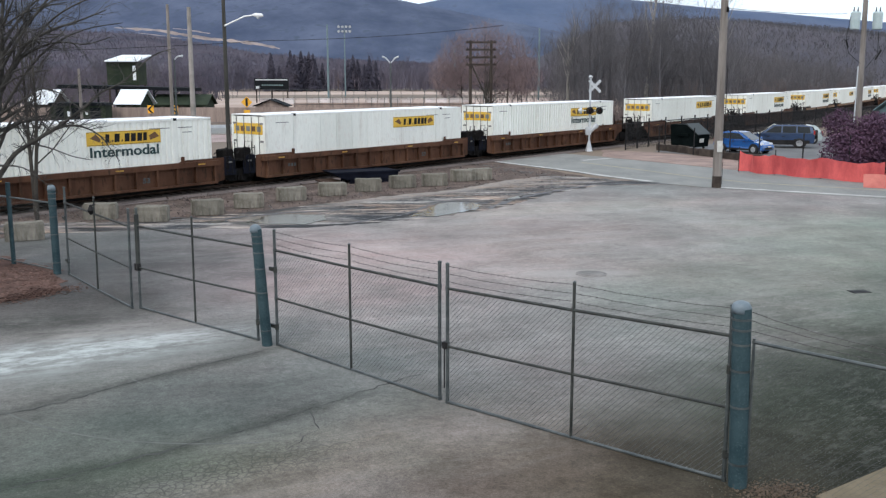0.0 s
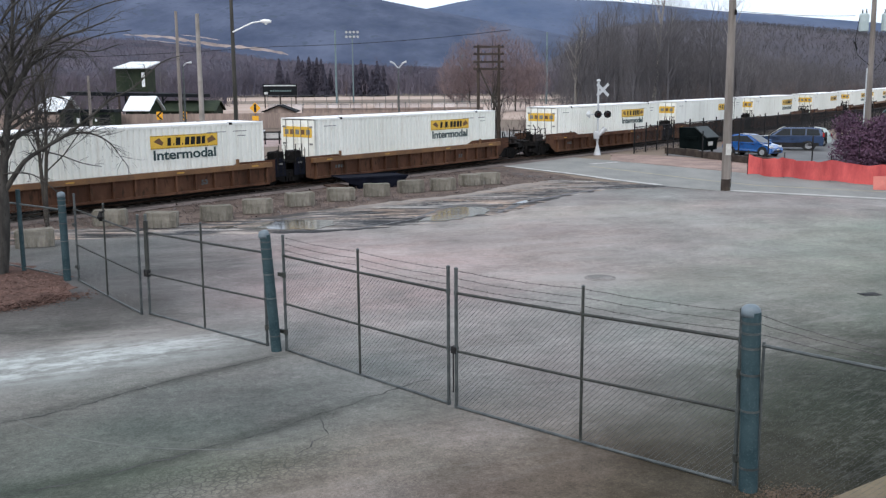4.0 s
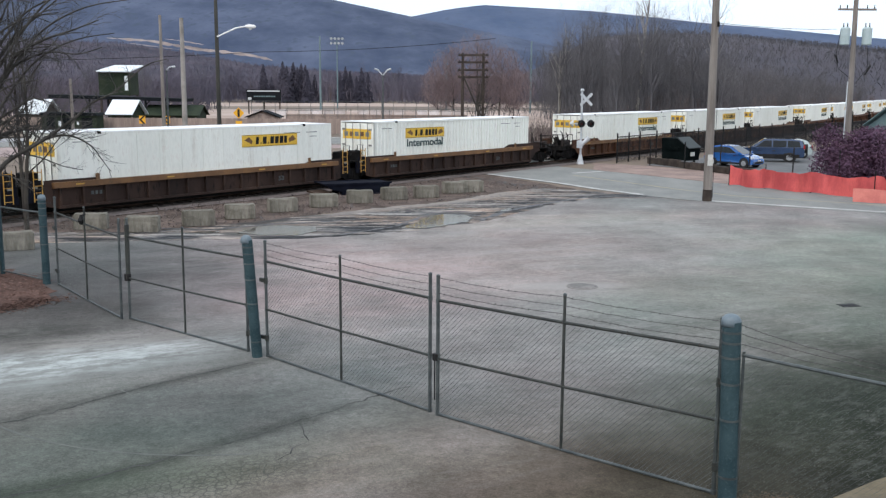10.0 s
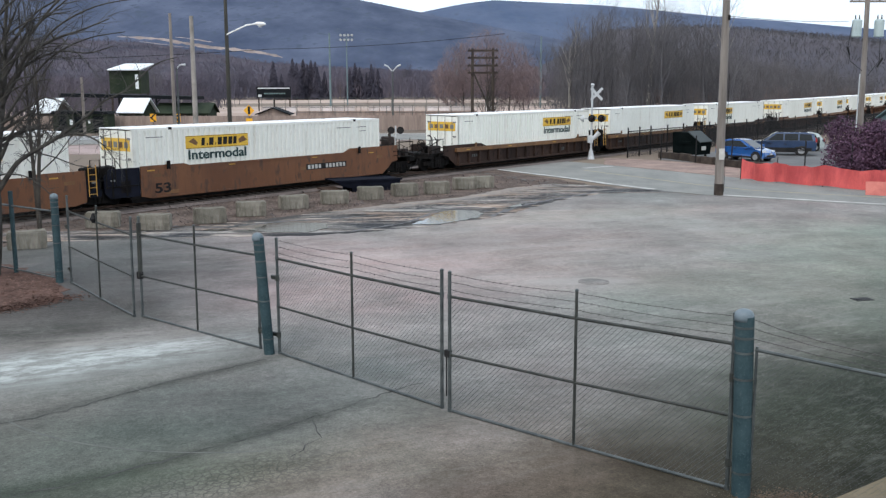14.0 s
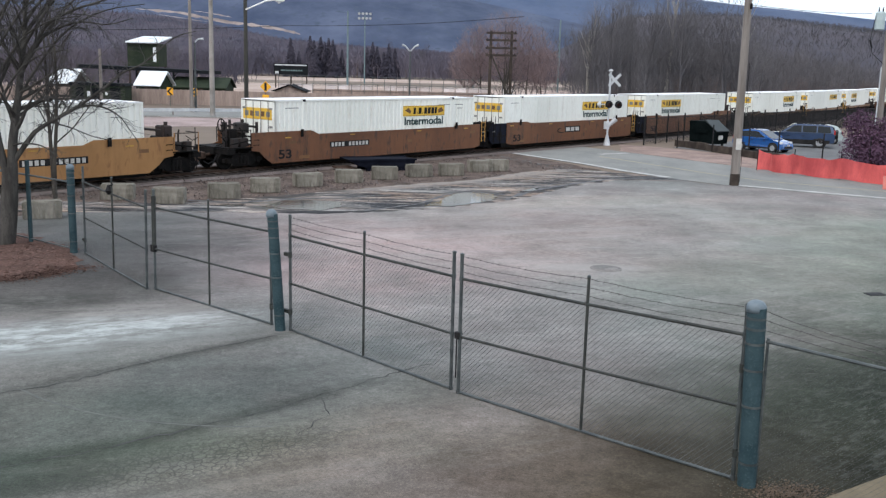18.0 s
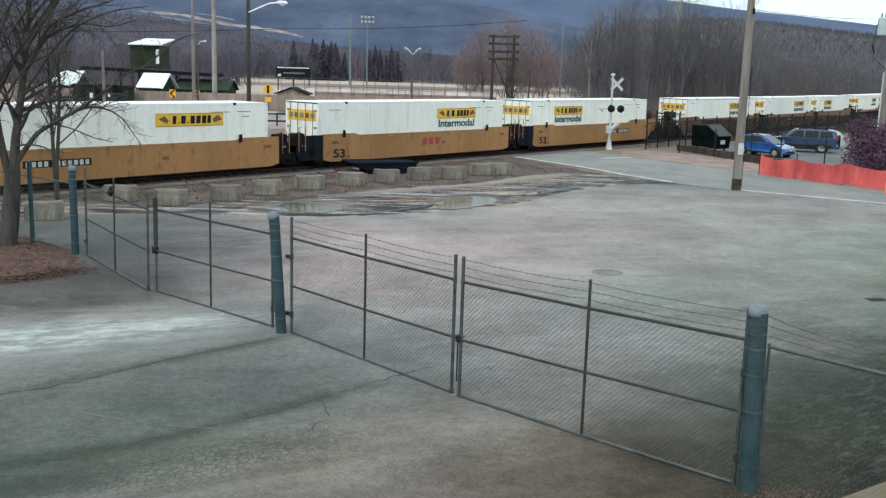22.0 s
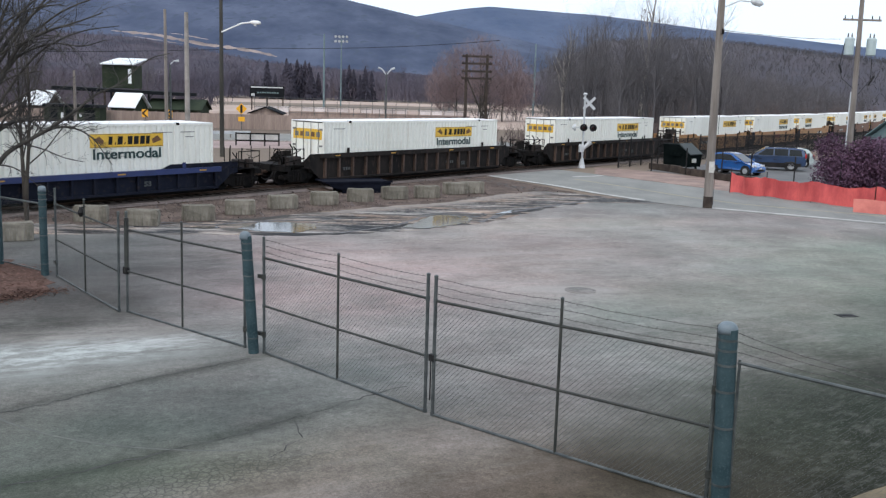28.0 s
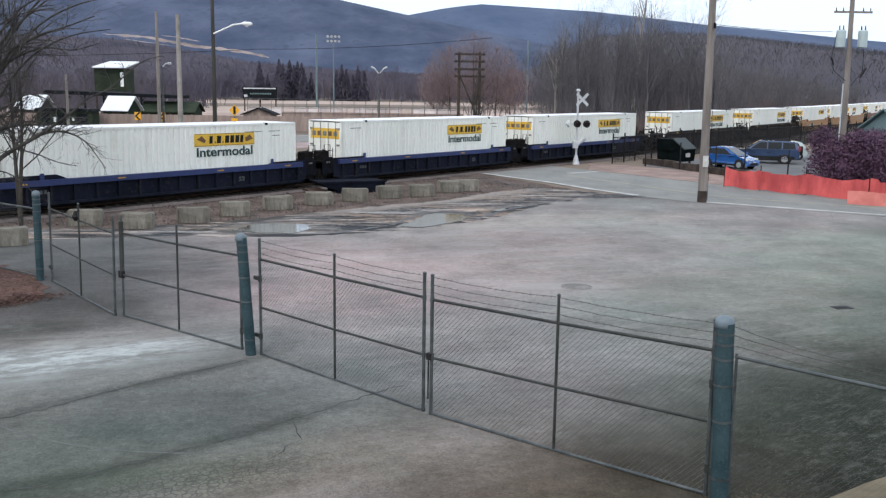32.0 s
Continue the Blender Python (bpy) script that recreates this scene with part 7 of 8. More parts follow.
for i in range(cols - 1):
    for k in range(4):
        q = i * 5 + k
        fs += [(q, q + 5, q + 6, q + 1), (n + q + 1, n + q + 6, n + q + 5, n + q)]
mb.add(vs + vs2, fs)
part("mesh_sheet", mb, M_ORANGE, of, smooth=True)
for x, y in route:
    part("stake", MB().tube([(x, y + 0.05, 0), (x, y + 0.05, 1.45)], 0.025, 6), M_BLACK, of)


# a paler length of netting leaning before the fence
pn = thing("safety_fence", "faded salmon length of plastic netting leaning at the road", "fence")
vs = []
for i in range(25):
    x, y = 21.2 + 0.25 * i, 47.35 - 0.155 * i
    for k in range(4):
        vs.append((x + 0.03 * k, y + 0.09 * k + 0.02 * math.sin(i * 1.3), 0.035 + 0.21 * k + (0.03 * math.sin(i * 0.7) if k == 3 else 0)))
sheet = MB().add(vs, [(i * 4 + k, i * 4 + 4 + k, i * 4 + 5 + k, i * 4 + 1 + k) for i in range(24) for k in range(3)])
sheet.add([(x + 0.006, y + 0.014, z) for x, y, z in vs], [(i * 4 + 1 + k, i * 4 + 5 + k, i * 4 + 4 + k, i * 4 + k) for i in range(24) for k in range(3)])
part("mesh_sheet", sheet, surface("faded_salmon_plastic", (0.42, 0.105, 0.085), (0.54, 0.165, 0.13), 1.2, 0.7, fine=12), pn, smooth=True)

# rubble and dead grass on the dirt strip
def on_dirt(r):
    s, o = r.uniform(2, 46), -r.uniform(1.0, 9.5)
    p, _ = track(s, o)
    return p


DIRT_X, DIRT_Y = (-40, -24, -15, -11, -8.2, -5.4, -2.2, 0.8, 3.9), (12, 25.5, 36.2, 36.6, 38.6, 41.2, 44.4, 46.8, 51.2)
rnd = random.Random(77)
rub = MB()
for i in range(2600):
    p = on_dirt(rnd)
    s = rnd.uniform(0.02, 0.07) * (2.2 if rnd.random() < 0.03 else 1)
    if p.y > np.interp(p.x, DIRT_X, DIRT_Y):
        k = [(p.x + rnd.uniform(-s, s), p.y + rnd.uniform(-s, s), 0.0 + rnd.uniform(0, s)) for _ in range(6)]
        k[0], k[1] = (p.x, p.y, s * 1.2), (p.x + s, p.y, 0.0)
        rub.add(k, [(0, 1, 2), (0, 2, 3), (0, 3, 4), (0, 4, 5), (0, 5, 1), (1, 3, 5)])
whole("rubble", rub, M_GRAVEL, "small stones and rubble on the dirt", "rubble", kind="stuff")
tuft = MB()
for i in range(9000):
    p = on_dirt(rnd)
    n = noise.noise(Vector((p.x * 0.35, p.y * 0.35, 0)))
    if n < -0.05 or p.y < np.interp(p.x, DIRT_X, DIRT_Y) + 0.4:
        continue
    h, w = rnd.uniform(0.05, 0.22), rnd.uniform(0.008, 0.02)
    a = rnd.uniform(0, 6.28)
    dx, dy = rnd.uniform(-0.12, 0.12), rnd.uniform(-0.12, 0.12)
    tuft.add([(p.x - w * math.cos(a), p.y - w * math.sin(a), 0), (p.x + w * math.cos(a), p.y + w * math.sin(a), 0), (p.x + dx, p.y + dy, h)], [(0, 1, 2)])
whole("dead_grass", tuft, M_BRUSH, "dead brown grass and weeds beside the railway", "grass", kind="stuff")

# ---------------------------------------------------------------- behind the railway
far_road = MB().slab([(-95, 62), (-30, 92), (-3, 97), (8, 92), (14, 97), (4, 108), (-30, 105), (-95, 78)], -0.05, 0.024)
whole("far_road", far_road, M_ROAD, "grey road beyond the railway", "road", kind="structure")
stripe([(-95, 79), (-30, 105.6), (4, 108.5)], 0.9, 0.03, M_PALE, "far_kerb", "pale concrete kerb of the far road", "kerb")
stripe([(-60, 77), (-30, 91), (-3, 96)], 0.5, 0.03, M_PALE, "far_kerb", "pale concrete kerb of the far road", "kerb")
field = MB().slab(blob(-30, 235, 130, 112, 0, 3, 48, 0.12), -0.05, 0.02)
whole("ball_field", field, M_TAN, "pale tan ball field", "field", kind="structure")
grass = MB().slab(blob(-20, 262, 70, 22, 0, 6, 40, 0.2), -0.05, 0.026)
whole("field_grass", grass, M_LAND, "dry brown field grass", "grass", kind="structure")

strip = MB().slab(rough_outline([(-95, 50), (-40, 74), (-24, 78), (-12, 84), (-3, 95), (-30, 89.5), (-62, 75), (-95, 60)], 2.0, 0.4, 15), -0.05, 0.02)
whole("gravel_strip", strip, surface("pinkish_gravel", (0.24, 0.175, 0.16), (0.36, 0.27, 0.25), 0.3, 0.95, bump=0.5, fine=20, c3=(0.42, 0.34, 0.31)), "pinkish gravel strip between railway and far road", "gravel", kind="structure")
gr = thing("guard_rail", "dark steel guard rail with pale infill beside the far road", "guard rail", m=pose(-17.2, 85.6, 0, 0, 0, 6))
for i in range(4):
    part("post", MB().box(i * 1.25 - 0.06, i * 1.25 + 0.06, -0.05, 0.05, 0.0, 1.15), M_TRUCK, gr)
for z in (0.45, 1.08):
    part("rail", MB().box(-0.06, 3.81, -0.04, 0.04, z - 0.06, z + 0.06), M_TRUCK, gr)
for i in range(3):
    part("infill", MB().box(i * 1.25 + 0.1, i * 1.25 + 1.15, -0.02, 0.02, 0.56, 0.98), M_PALE, gr)
lw2 = thing("guard_rail", "pale steel guard rail along the far road", "guard rail", m=pose(-60, 78.5, 0, 0, 0, 24.5))
part("beam", MB().box(0, 46, -0.04, 0.04, 0.42, 0.72), M_SILVER, lw2)
for i in range(12):
    part("post", MB().box(i * 4 - 0.06, i * 4 + 0.06, 0.04, 0.16, 0.0, 0.72), M_POLE, lw2)

# board fence in panels
bf = thing("board_fence", "long weathered grey-brown vertical board fence", "fence", m=pose(-70, 114.5, 0, 0, 0, 0.4))
panel_mb = MB()
prof = []
for i in range(17):
    a = i * 0.147
    prof += [(a, 0.0), (a + 0.132, 0.0), (a + 0.136, 0.025), (a + 0.143, 0.025)]
vs = []
for a, dd in prof:
    vs += [(a, dd, 0.06), (a, dd, 1.82)]
for a, dd in prof:
    vs += [(a, 0.04, 0.06), (a, 0.04, 1.82)]
m = len(prof)
panel_mb.add(vs, [(2 * i, 2 * i + 2, 2 * i + 3, 2 * i + 1) for i in range(m - 1)] + [(2 * i + 1, 2 * i + 3, 2 * (m + i) + 3, 2 * (m + i) + 1) for i in range(m - 1)])
panel_me = panel_mb.mesh("board_panel", M_BOARD)
for i in range(30):
    q = part("board_panel", panel_me, None, bf)
    q.location = (i * 2.5, 0, 0)
    part("fence_post", MB().box(i * 2.5 - 0.06, i * 2.5 + 0.06, 0.02, 0.14, 0, 1.9), M_POLE, bf)
# outfield fence: many thin posts and rails over pale fabric
for y, x0, x1, hh, nm in ((150, -22, 6, 2.3, "low"), (165, -30, 10, 3.2, "tall")):
    ff = thing("field_fence", "pale field fence with many thin posts", "fence", m=pose(x0, y, 0))
    n = int((x1 - x0) / 2)
    for i in range(n + 1):
        part("post", MB().tube([(i * 2.0, 0, 0), (i * 2.0, 0, hh)], 0.04, 6), M_GALV, ff)
    for z in (0.15, hh / 2, hh - 0.05):
        part("rail", MB().tube([(0, 0, z), (n * 2.0, 0, z)], 0.03, 6), M_GALV, ff)
    if nm == "low":
        part("windscreen_fabric", MB().box(0, n * 2.0, 0.03, 0.05, 0.1, 1.4), M_BOARD, ff)
    else:
        for i in range(n):
            if i % 5 != 3:
                part("banner", MB().prism([(i * 2.0 + 0.12, 0.75), (i * 2.0 + 1.85, 0.8), (i * 2.0 + 1.85, 1.75), (i * 2.0 + 0.12, 1.7)], 0.03, 0.05), M_BANNER, ff, "pale fabric banner")


def gable_shed(x, y, w, d, eave, ridge, wall_mat, roof_mat, label, heading=0, name="shed"):
    s = thing(name, label, "building", m=pose(x, y, 0, 0, 0, heading))
    for yy in (-d / 2, d / 2 - 0.12):
        part("side_wall", MB().box(-w / 2, w / 2, yy, yy + 0.12, 0, eave), wall_mat, s)
    for xx in (-w / 2, w / 2 - 0.12):
        mb = MB()
        vs = [(a, b, z) for a in (xx, xx + 0.12) for b, z in ((-d / 2 + 0.12, 0), (d / 2 - 0.12, 0), (d / 2 - 0.12, eave), (0, ridge), (-d / 2 + 0.12, eave))]
        mb.add(vs, [(4, 3, 2, 1, 0), (5, 6, 7, 8, 9)] + [(i, (i + 1) % 5, 5 + (i + 1) % 5, 5 + i) for i in range(5)])
        part("gable_wall", mb, wall_mat, s)
    for sgn in (-1, 1):
        o, e = 0.35, (ridge - eave) / (d / 2)
        mb = MB()
        y1, z1 = sgn * (d / 2 + o), eave - e * o
        mb.add([(-w / 2 - o, 0, ridge + 0.06), (w / 2 + o, 0, ridge + 0.06), (w / 2 + o, y1, z1 + 0.06), (-w / 2 - o, y1, z1 + 0.06), (-w / 2 - o, 0, ridge + 0.16), (w / 2 + o, 0, ridge + 0.16), (w / 2 + o, y1, z1 + 0.16), (-w / 2 - o, y1, z1 + 0.16)],
               [(0, 1, 2, 3), (7, 6, 5, 4), (0, 4, 5, 1), (1, 5, 6, 2), (2, 6, 7, 3), (3, 7, 4, 0)])
        part("roof_slope", mb, roof_mat, s)
    part("door", MB().box(-0.5, 0.5, -d / 2 - 0.03, -d / 2 - 0.004, 0.0, min(2.0, eave - 0.1)), M_TIE, s)
    return s


gable_shed(-36.7, 118.5, 3.0, 3.0, 2.35, 3.72, M_GREENWALL, M_WHITEROOF, "small dark shed with a bright white roof", -14)
gable_shed(-47.6, 119.5, 3.0, 3.0, 2.35, 3.72, M_TIE, M_WHITEROOF, "small brown shed with a bright white roof", -14)
gable_shed(-32.6, 126, 6.5, 5.0, 1.9, 3.0, M_GREENWALL, M_GREENWALL, "long dark green shed behind the board fence", 0)
gable_shed(-21.6, 128, 3.2, 3.9, 1.62, 2.35, M_BOARD, M_DARKROOF, "low dugout with a dark low-pitched roof", 90, "dugout")
gable_shed(-60.2, 121, 3.6, 4.2, 2.05, 3.75, M_TIE, M_WHITEROOF, "small brown shed with a bright white roof", -14)

st = thing("green_store", "low dark green store with pale doors before the board fence", "building", m=pose(-41.0, 112.6, 0))
part("wall_shell", MB().box(-3.3, 3.0, -1.2, 1.2, 0.0, 2.15), M_GREENWALL, st)
part("roof_panel", MB().prism([(-3.5, 2.15), (3.2, 2.15), (3.0, 2.45), (-3.3, 2.5)], -1.5, 1.4), M_DARKROOF, st)
for q, w in ((-2.2, 0.45), (-0.3, 0.5), (1.9, 0.6)):
    part("door", MB().box(q - w, q + w, -1.23, -1.2, 0.1, 1.9), M_DARKROOF, st)
part("notice", MB().box(-1.35, -1.0, -1.22, -1.2, 0.9, 1.5), M_WHITEROOF, st, "small pale notice")
part("notice", MB().box(0.75, 1.0, -1.22, -1.2, 1.1, 1.5), M_WHITEROOF, st, "small pale notice")

pb = thing("press_box", "olive green press box with a white roof on tall legs", "building", m=pose(-43.6, 140, 0))
part("cabin", MB().box(-2.9, 1.5, -2.0, 2.0, 4.2, 7.4), M_GREENWALL, pb)
part("roof_panel", MB().add([(-2.95, -2.7, 7.45), (1.8, -2.7, 7.45), (2.2, 2.4, 8.35), (-2.0, 2.4, 8.35), (-2.95, -2.7, 7.6), (1.8, -2.7, 7.6), (2.2, 2.4, 8.5), (-2.0, 2.4, 8.5)], [(3, 2, 1, 0), (4, 5, 6, 7), (0, 1, 5, 4), (1, 2, 6, 5), (2, 3, 7, 6), (3, 0, 4, 7)]), M_WHITEROOF, pb, "white metal roof")
part("side_panel", MB().box(0.75, 1.2, -2.03, -2.005, 4.9, 6.9), M_WHITEROOF, pb, "pale side panel")
part("window_band", MB().box(-2.6, 0.6, -2.03, -2.005, 5.9, 6.9), M_GREENWALL, pb)
for x in (-2.7, 1.3):
    for y in (-1.8, 1.8):
        part("leg", MB().box(x - 0.12, x + 0.12, y - 0.12, y + 0.12, 0, 4.2), M_TIE, pb)
cn = thing("grandstand_canopy", "long dark grandstand canopy on thin posts", "canopy", m=pose(-39.3, 127, 0))
part("roof_panel", MB().prism([(-9.2, 3.95), (8.1, 3.55), (8.1, 3.95), (-9.2, 4.40)], -2.5, 2.5), M_DARKROOF, cn)
for i in range(8):
    part("post", MB().tube([(-8.8 + i * 2.38, -2.2, 0), (-8.8 + i * 2.38, -2.2, 3.9)], 0.13, 8), M_DARKROOF, cn)
    part("knee_brace", MB().tube([(-8.8 + i * 2.38, -2.2, 3.1), (-8.2 + i * 2.38, -2.2, 3.75)], 0.07, 6), M_DARKROOF, cn)
part("bench_tier", MB().box(-8.8, 8.6, 0.5, 2.3, 0.0, 1.4).box(-8.8, 8.6, -0.8, 0.5, 0.0, 0.8), M_DARKROOF, cn)
sb = thing("scoreboard", "dark green ball-field scoreboard with pale score panels", "scoreboard", m=pose(-33.8, 200, 0))
part("board", MB().box(-3.5, 3.5, -0.2, 0.2, 2.75, 4.95), M_DARKROOF, sb)
part("top_band", MB().box(-3.3, 3.3, -0.23, -0.204, 4.55, 4.80), M_SILVER, sb)
for i in range(9):
    part("score_panel", MB().box(-2.0 + i * 0.5, -1.65 + i * 0.5, -0.23, -0.204, 3.45, 3.75), M_TEALROOF, sb)
part("side_panel", MB().box(-3.2, -2.5, -0.23, -0.204, 2.9, 3.4), M_SILVER, sb)
for x in (-3.2, 0, 3.2):
    part("leg", MB().box(x - 0.12, x + 0.12, 0.21, 0.4, 0, 4.9), M_TIE, sb)


def road_sign(x, y, z, kind):
    s = thing("road_sign", "yellow warning road sign on a thin post" if kind == "d" else "black and yellow chevron road sign on the fence", "road sign", "road signs", pose(x, y, 0))
    part("post", MB().tube([(0, 0.05, 0), (0, 0.05, z)], 0.04, 6), M_GALV, s)
    if kind == "d":
        pl = part("plate", MB().prism([(-0.6, z), (0, z - 0.6), (0.6, z), (0, z + 0.6)], -0.03, 0.0), M_WARN, s)
        part("symbol", MB().box(-0.12, 0.12, -0.045, -0.03, z - 0.42, z + 0.42), M_BLACK, pl)
        part("sub_plate", MB().box(-0.35, 0.35, -0.03, 0.0, z - 1.35, z - 0.85), M_WARN, s)
    else:
        pl = part("plate", MB().box(-0.36, 0.36, -0.03, 0.0, z - 0.46, z + 0.46), M_WARN, s)
        part("symbol", MB().prism([(-0.36, z), (0.12, z - 0.45), (0.36, z - 0.45), (-0.1, z), (0.36, z + 0.45), (0.12, z + 0.45)], -0.045, -0.03), M_BLACK, pl)
    return s


road_sign(-20.5, 105, 2.7, "d")
road_sign(-32.95, 112, 1.7, "c")
road_sign(-30.16, 112, 1.68, "c")
# teal roofed shed at the railway's far bend
gable_shed(40.6, 80.5, 5.0, 4.5, 2.7, 4.1, M_TEALROOF, M_TEALROOF, "small grey-green shed beside the railway", 20)
# two equipment cabinets by the far side of the crossing
for x, y, w, hh in ((2.6, 84.5, 1.3, 2.3), (0.9, 86.5, 1.0, 1.7)):
    cb = thing("signal_cabinet", "pale metal signal cabinet by the crossing", "cabinet", m=pose(x, y, 0, 0, 0, 20))
    part("housing", MB().box(-w / 2, w / 2, -0.45, 0.45, 0.15, hh, 0.03), M_SILVER, cb)
    part("plinth", MB().box(-w / 2 - 0.05, w / 2 + 0.05, -0.5, 0.5, 0.0, 0.15), M_CONCRETE, cb)
    part("door", MB().box(-w / 2 + 0.1, w / 2 - 0.1, -0.47, -0.452, 0.3, hh - 0.2), M_SILVER, cb)


# ---------------------------------------------------------------- hills
def hill(name, label, mat, ridge, y0, y1, bump, seed, rows=14):
    """A slope from y0 up to a ridge at y1; ridge lists (x, height)."""
    xs = [ridge[0][0] + (ridge[-1][0] - ridge[0][0]) * i / 150 for i in range(151)]
    zr = np.interp(xs, [p[0] for p in ridge], [p[1] for p in ridge])
    mb, vs = MB(), []
    for j in range(rows + 1):
        f = j / rows
        for x, z in zip(xs, zr):
            k = f ** 0.85
            n = noise.noise(Vector((x * 0.006 + seed, f * 4.0, 0.0))) + 0.5 * noise.noise(Vector((x * 0.02 + seed, f * 11, 3.0)))
            vs.append((x, y0 + (y1 - y0) * f, z * k + n * bump * (0.25 + math.sin(math.pi * f)) - (0.5 if j == 0 else 0)))
    for i, x in enumerate(xs):
        vs.append((x, y1 + 400, -5))
    m = len(xs)
    mb.add(vs, [(j * m + i, j * m + i + 1, (j + 1) * m + i + 1, (j + 1) * m + i) for j in range(rows + 1) for i in range(m - 1)])
    whole(name, mb, mat, label, "hill", kind="structure", smooth=True)

    def height(x, f):
        return float(np.interp(x, [p[0] for p in ridge], [p[1] for p in ridge])) * f ** 0.85

    return lambda r, x0, x1: (lambda x, f: (x, y0 + (y1 - y0) * f, height(x, f)))(r.uniform(x0, x1), r.uniform(0.03, 1.0))


k = 1800 / 2500
hill("hill_left", "long bare wooded hillside, coloured blue-grey for haze", M_HILL, [(-2600, 260), (-1200, 255), (-760, 225), (-432 * k, 258 * k), (-340 * k, 247 * k), (-233 * k, 224 * k), (-119 * k, 201 * k), (-26 * k, 182 * k), (120, 105), (300, 70), (520, 38), (900, 10), (1800, 5)], 1230, 1800, 4, 1.0)
q = 3000 / 2500
hill("hill_far", "far wooded ridge with blue haze in its colour", M_FARHILL, [(-2600, 120), (-500, 170), (-60 * q, 180 * q), (53 * q, 202 * q), (139 * q, 213 * q), (283 * q, 206 * q), (427 * q, 199 * q), (557 * q, 187 * q), (716 * q, 171 * q), (847 * q, 162 * q), (1022 * q, 147 * q), (1165 * q, 136 * q), (2200, 120), (3600, 100)], 2000, 3000, 3, 5.0)
ON_RIGHT = hill("hill_right", "brown wooded slope in front of the far ridge", M_BROWNSLOPE, [(60, 6), (112, 30), (150, 52), (182, 55), (234, 57), (266, 55), (303, 51), (340, 46), (430, 33), (600, 20), (1000, 8)], 330, 900, 1.5, 13.0)
ON_FOOT = hill("hill_foot", "brown wooded foot of the hill", M_FOOT, [(-1500, 75), (-700, 66), (-530, 62), (-362, 56), (-304, 47), (-202, 30), (-90, 22), (19, 18), (227, 14), (600, 20), (1200, 26)], 420, 1200, 2.5, 9.0)
# pale cut bank on the hillside, in broken lengths
for k, route in enumerate((((-366, 59.6), (-340, 58.0), (-315, 56.4), (-296, 53.2), (-277, 50.0), (-262, 47.6), (-244, 46.0), (-228, 44.4), (-212, 42.6), (-198, 40.4), (-186, 38.0), (-176, 35.0)), ((-300, 58.6), (-284, 57.2), (-268, 54.6), (-252, 51.8)), ((-340, 53.4), (-322, 51.6), (-300, 48.8), (-278, 46.2)))):
    rc = random.Random(k + 3)
    cut, vs = MB(), []
    fine = [(a[0] + (b[0] - a[0]) * f / 4, a[1] + (b[1] - a[1]) * f / 4) for a, b in zip(route, route[1:]) for f in range(4)]
    for i, (x, z) in enumerate(fine):
        th = (2.3, 0.8, 0.7)[k] * rc.uniform(0.35, 1.15) * min(1, 0.25 + i * 0.25, 0.25 + (len(fine) - 1 - i) * 0.25)
        vs += [(x, 1118, z - th + rc.uniform(-0.3, 0.3)), (x, 1121, z + th * 0.6 + rc.uniform(-0.3, 0.3))]
    cut.add(vs, [(2 * i, 2 * i + 2, 2 * i + 3, 2 * i + 1) for i in range(len(fine) - 1)])
    whole("cut_bank", cut, M_SCAR, "pale cut bank crossing the hillside", "bank", kind="structure")
for x, y, z, w in ((-52, 1740, 112, 9), (-40, 1740, 113, 6), (395, 2960, 205, 7)):
    hs = thing("hill_house", "tiny pale house on the hillside", "house", m=pose(x, y, z))
    part("wall_shell", MB().box(-w / 2, w / 2, -4, 4, -5, 4), M_WHITEROOF, hs)
    part("roof", MB().prism([(-w / 2 - 1, 4), (w / 2 + 1, 4), (0, 7)], -5, 5), M_TEALROOF, hs)

# ---------------------------------------------------------------- trees
def grow(tubes, p, d, length, r, level, rnd, spec):
    """One limb and what grows from it. tubes gathers (points, radii, level)."""
    seg = spec["segs"][level]
    pts, rad = [p.copy()], [r]
    step = length / seg
    tip = r * spec["taper"][level]
    for i in range(seg):
        w = spec["wander"][level]
        d = (d + Vector((rnd.uniform(-w, w), rnd.uniform(-w, w), rnd.uniform(-w, w) + spec["up"][level]))).normalized()
        p = p + d * step
        pts.append(p.copy())
        rad.append(r + (tip - r) * (i + 1) / seg)
    tubes.append((pts, rad, level))
    if level + 1 >= len(spec["segs"]):
        return
    n = spec["kids"][level]
    n = max(1, int(n * rnd.uniform(0.75, 1.25)))
    for k in range(n):
        f = spec["from"][level] + (1 - spec["from"][level]) * (k + rnd.random()) / n
        x = f * seg
        i = min(int(x), seg - 1)
        q = pts[i].lerp(pts[i + 1], x - i)
        dd = (pts[i + 1] - pts[i]).normalized()
        side = dd.orthogonal().normalized()
        side.rotate(Matrix.Rotation(rnd.uniform(0, 2 * math.pi), 3, dd))
        a = radians(rnd.uniform(*spec["angle"][level]))
        nd = dd * math.cos(a) + side * math.sin(a)
        rr = (rad[i] + (rad[i + 1] - rad[i]) * (x - i)) * spec["thin"][level]
        grow(tubes, q, nd, length * spec["ratio"][level] * rnd.uniform(0.65, 1.15) * (1.15 - 0.5 * f), rr, level + 1, rnd, spec)


def tubes_to_parts(tubes, split, sides):
    trunk, crown = MB(), MB()
    for pts, rad, lv in tubes:
        mb = trunk if lv < split else crown
        mb.tube(pts, rad, sides[min(lv, len(sides) - 1)], caps=False)
    return trunk, crown


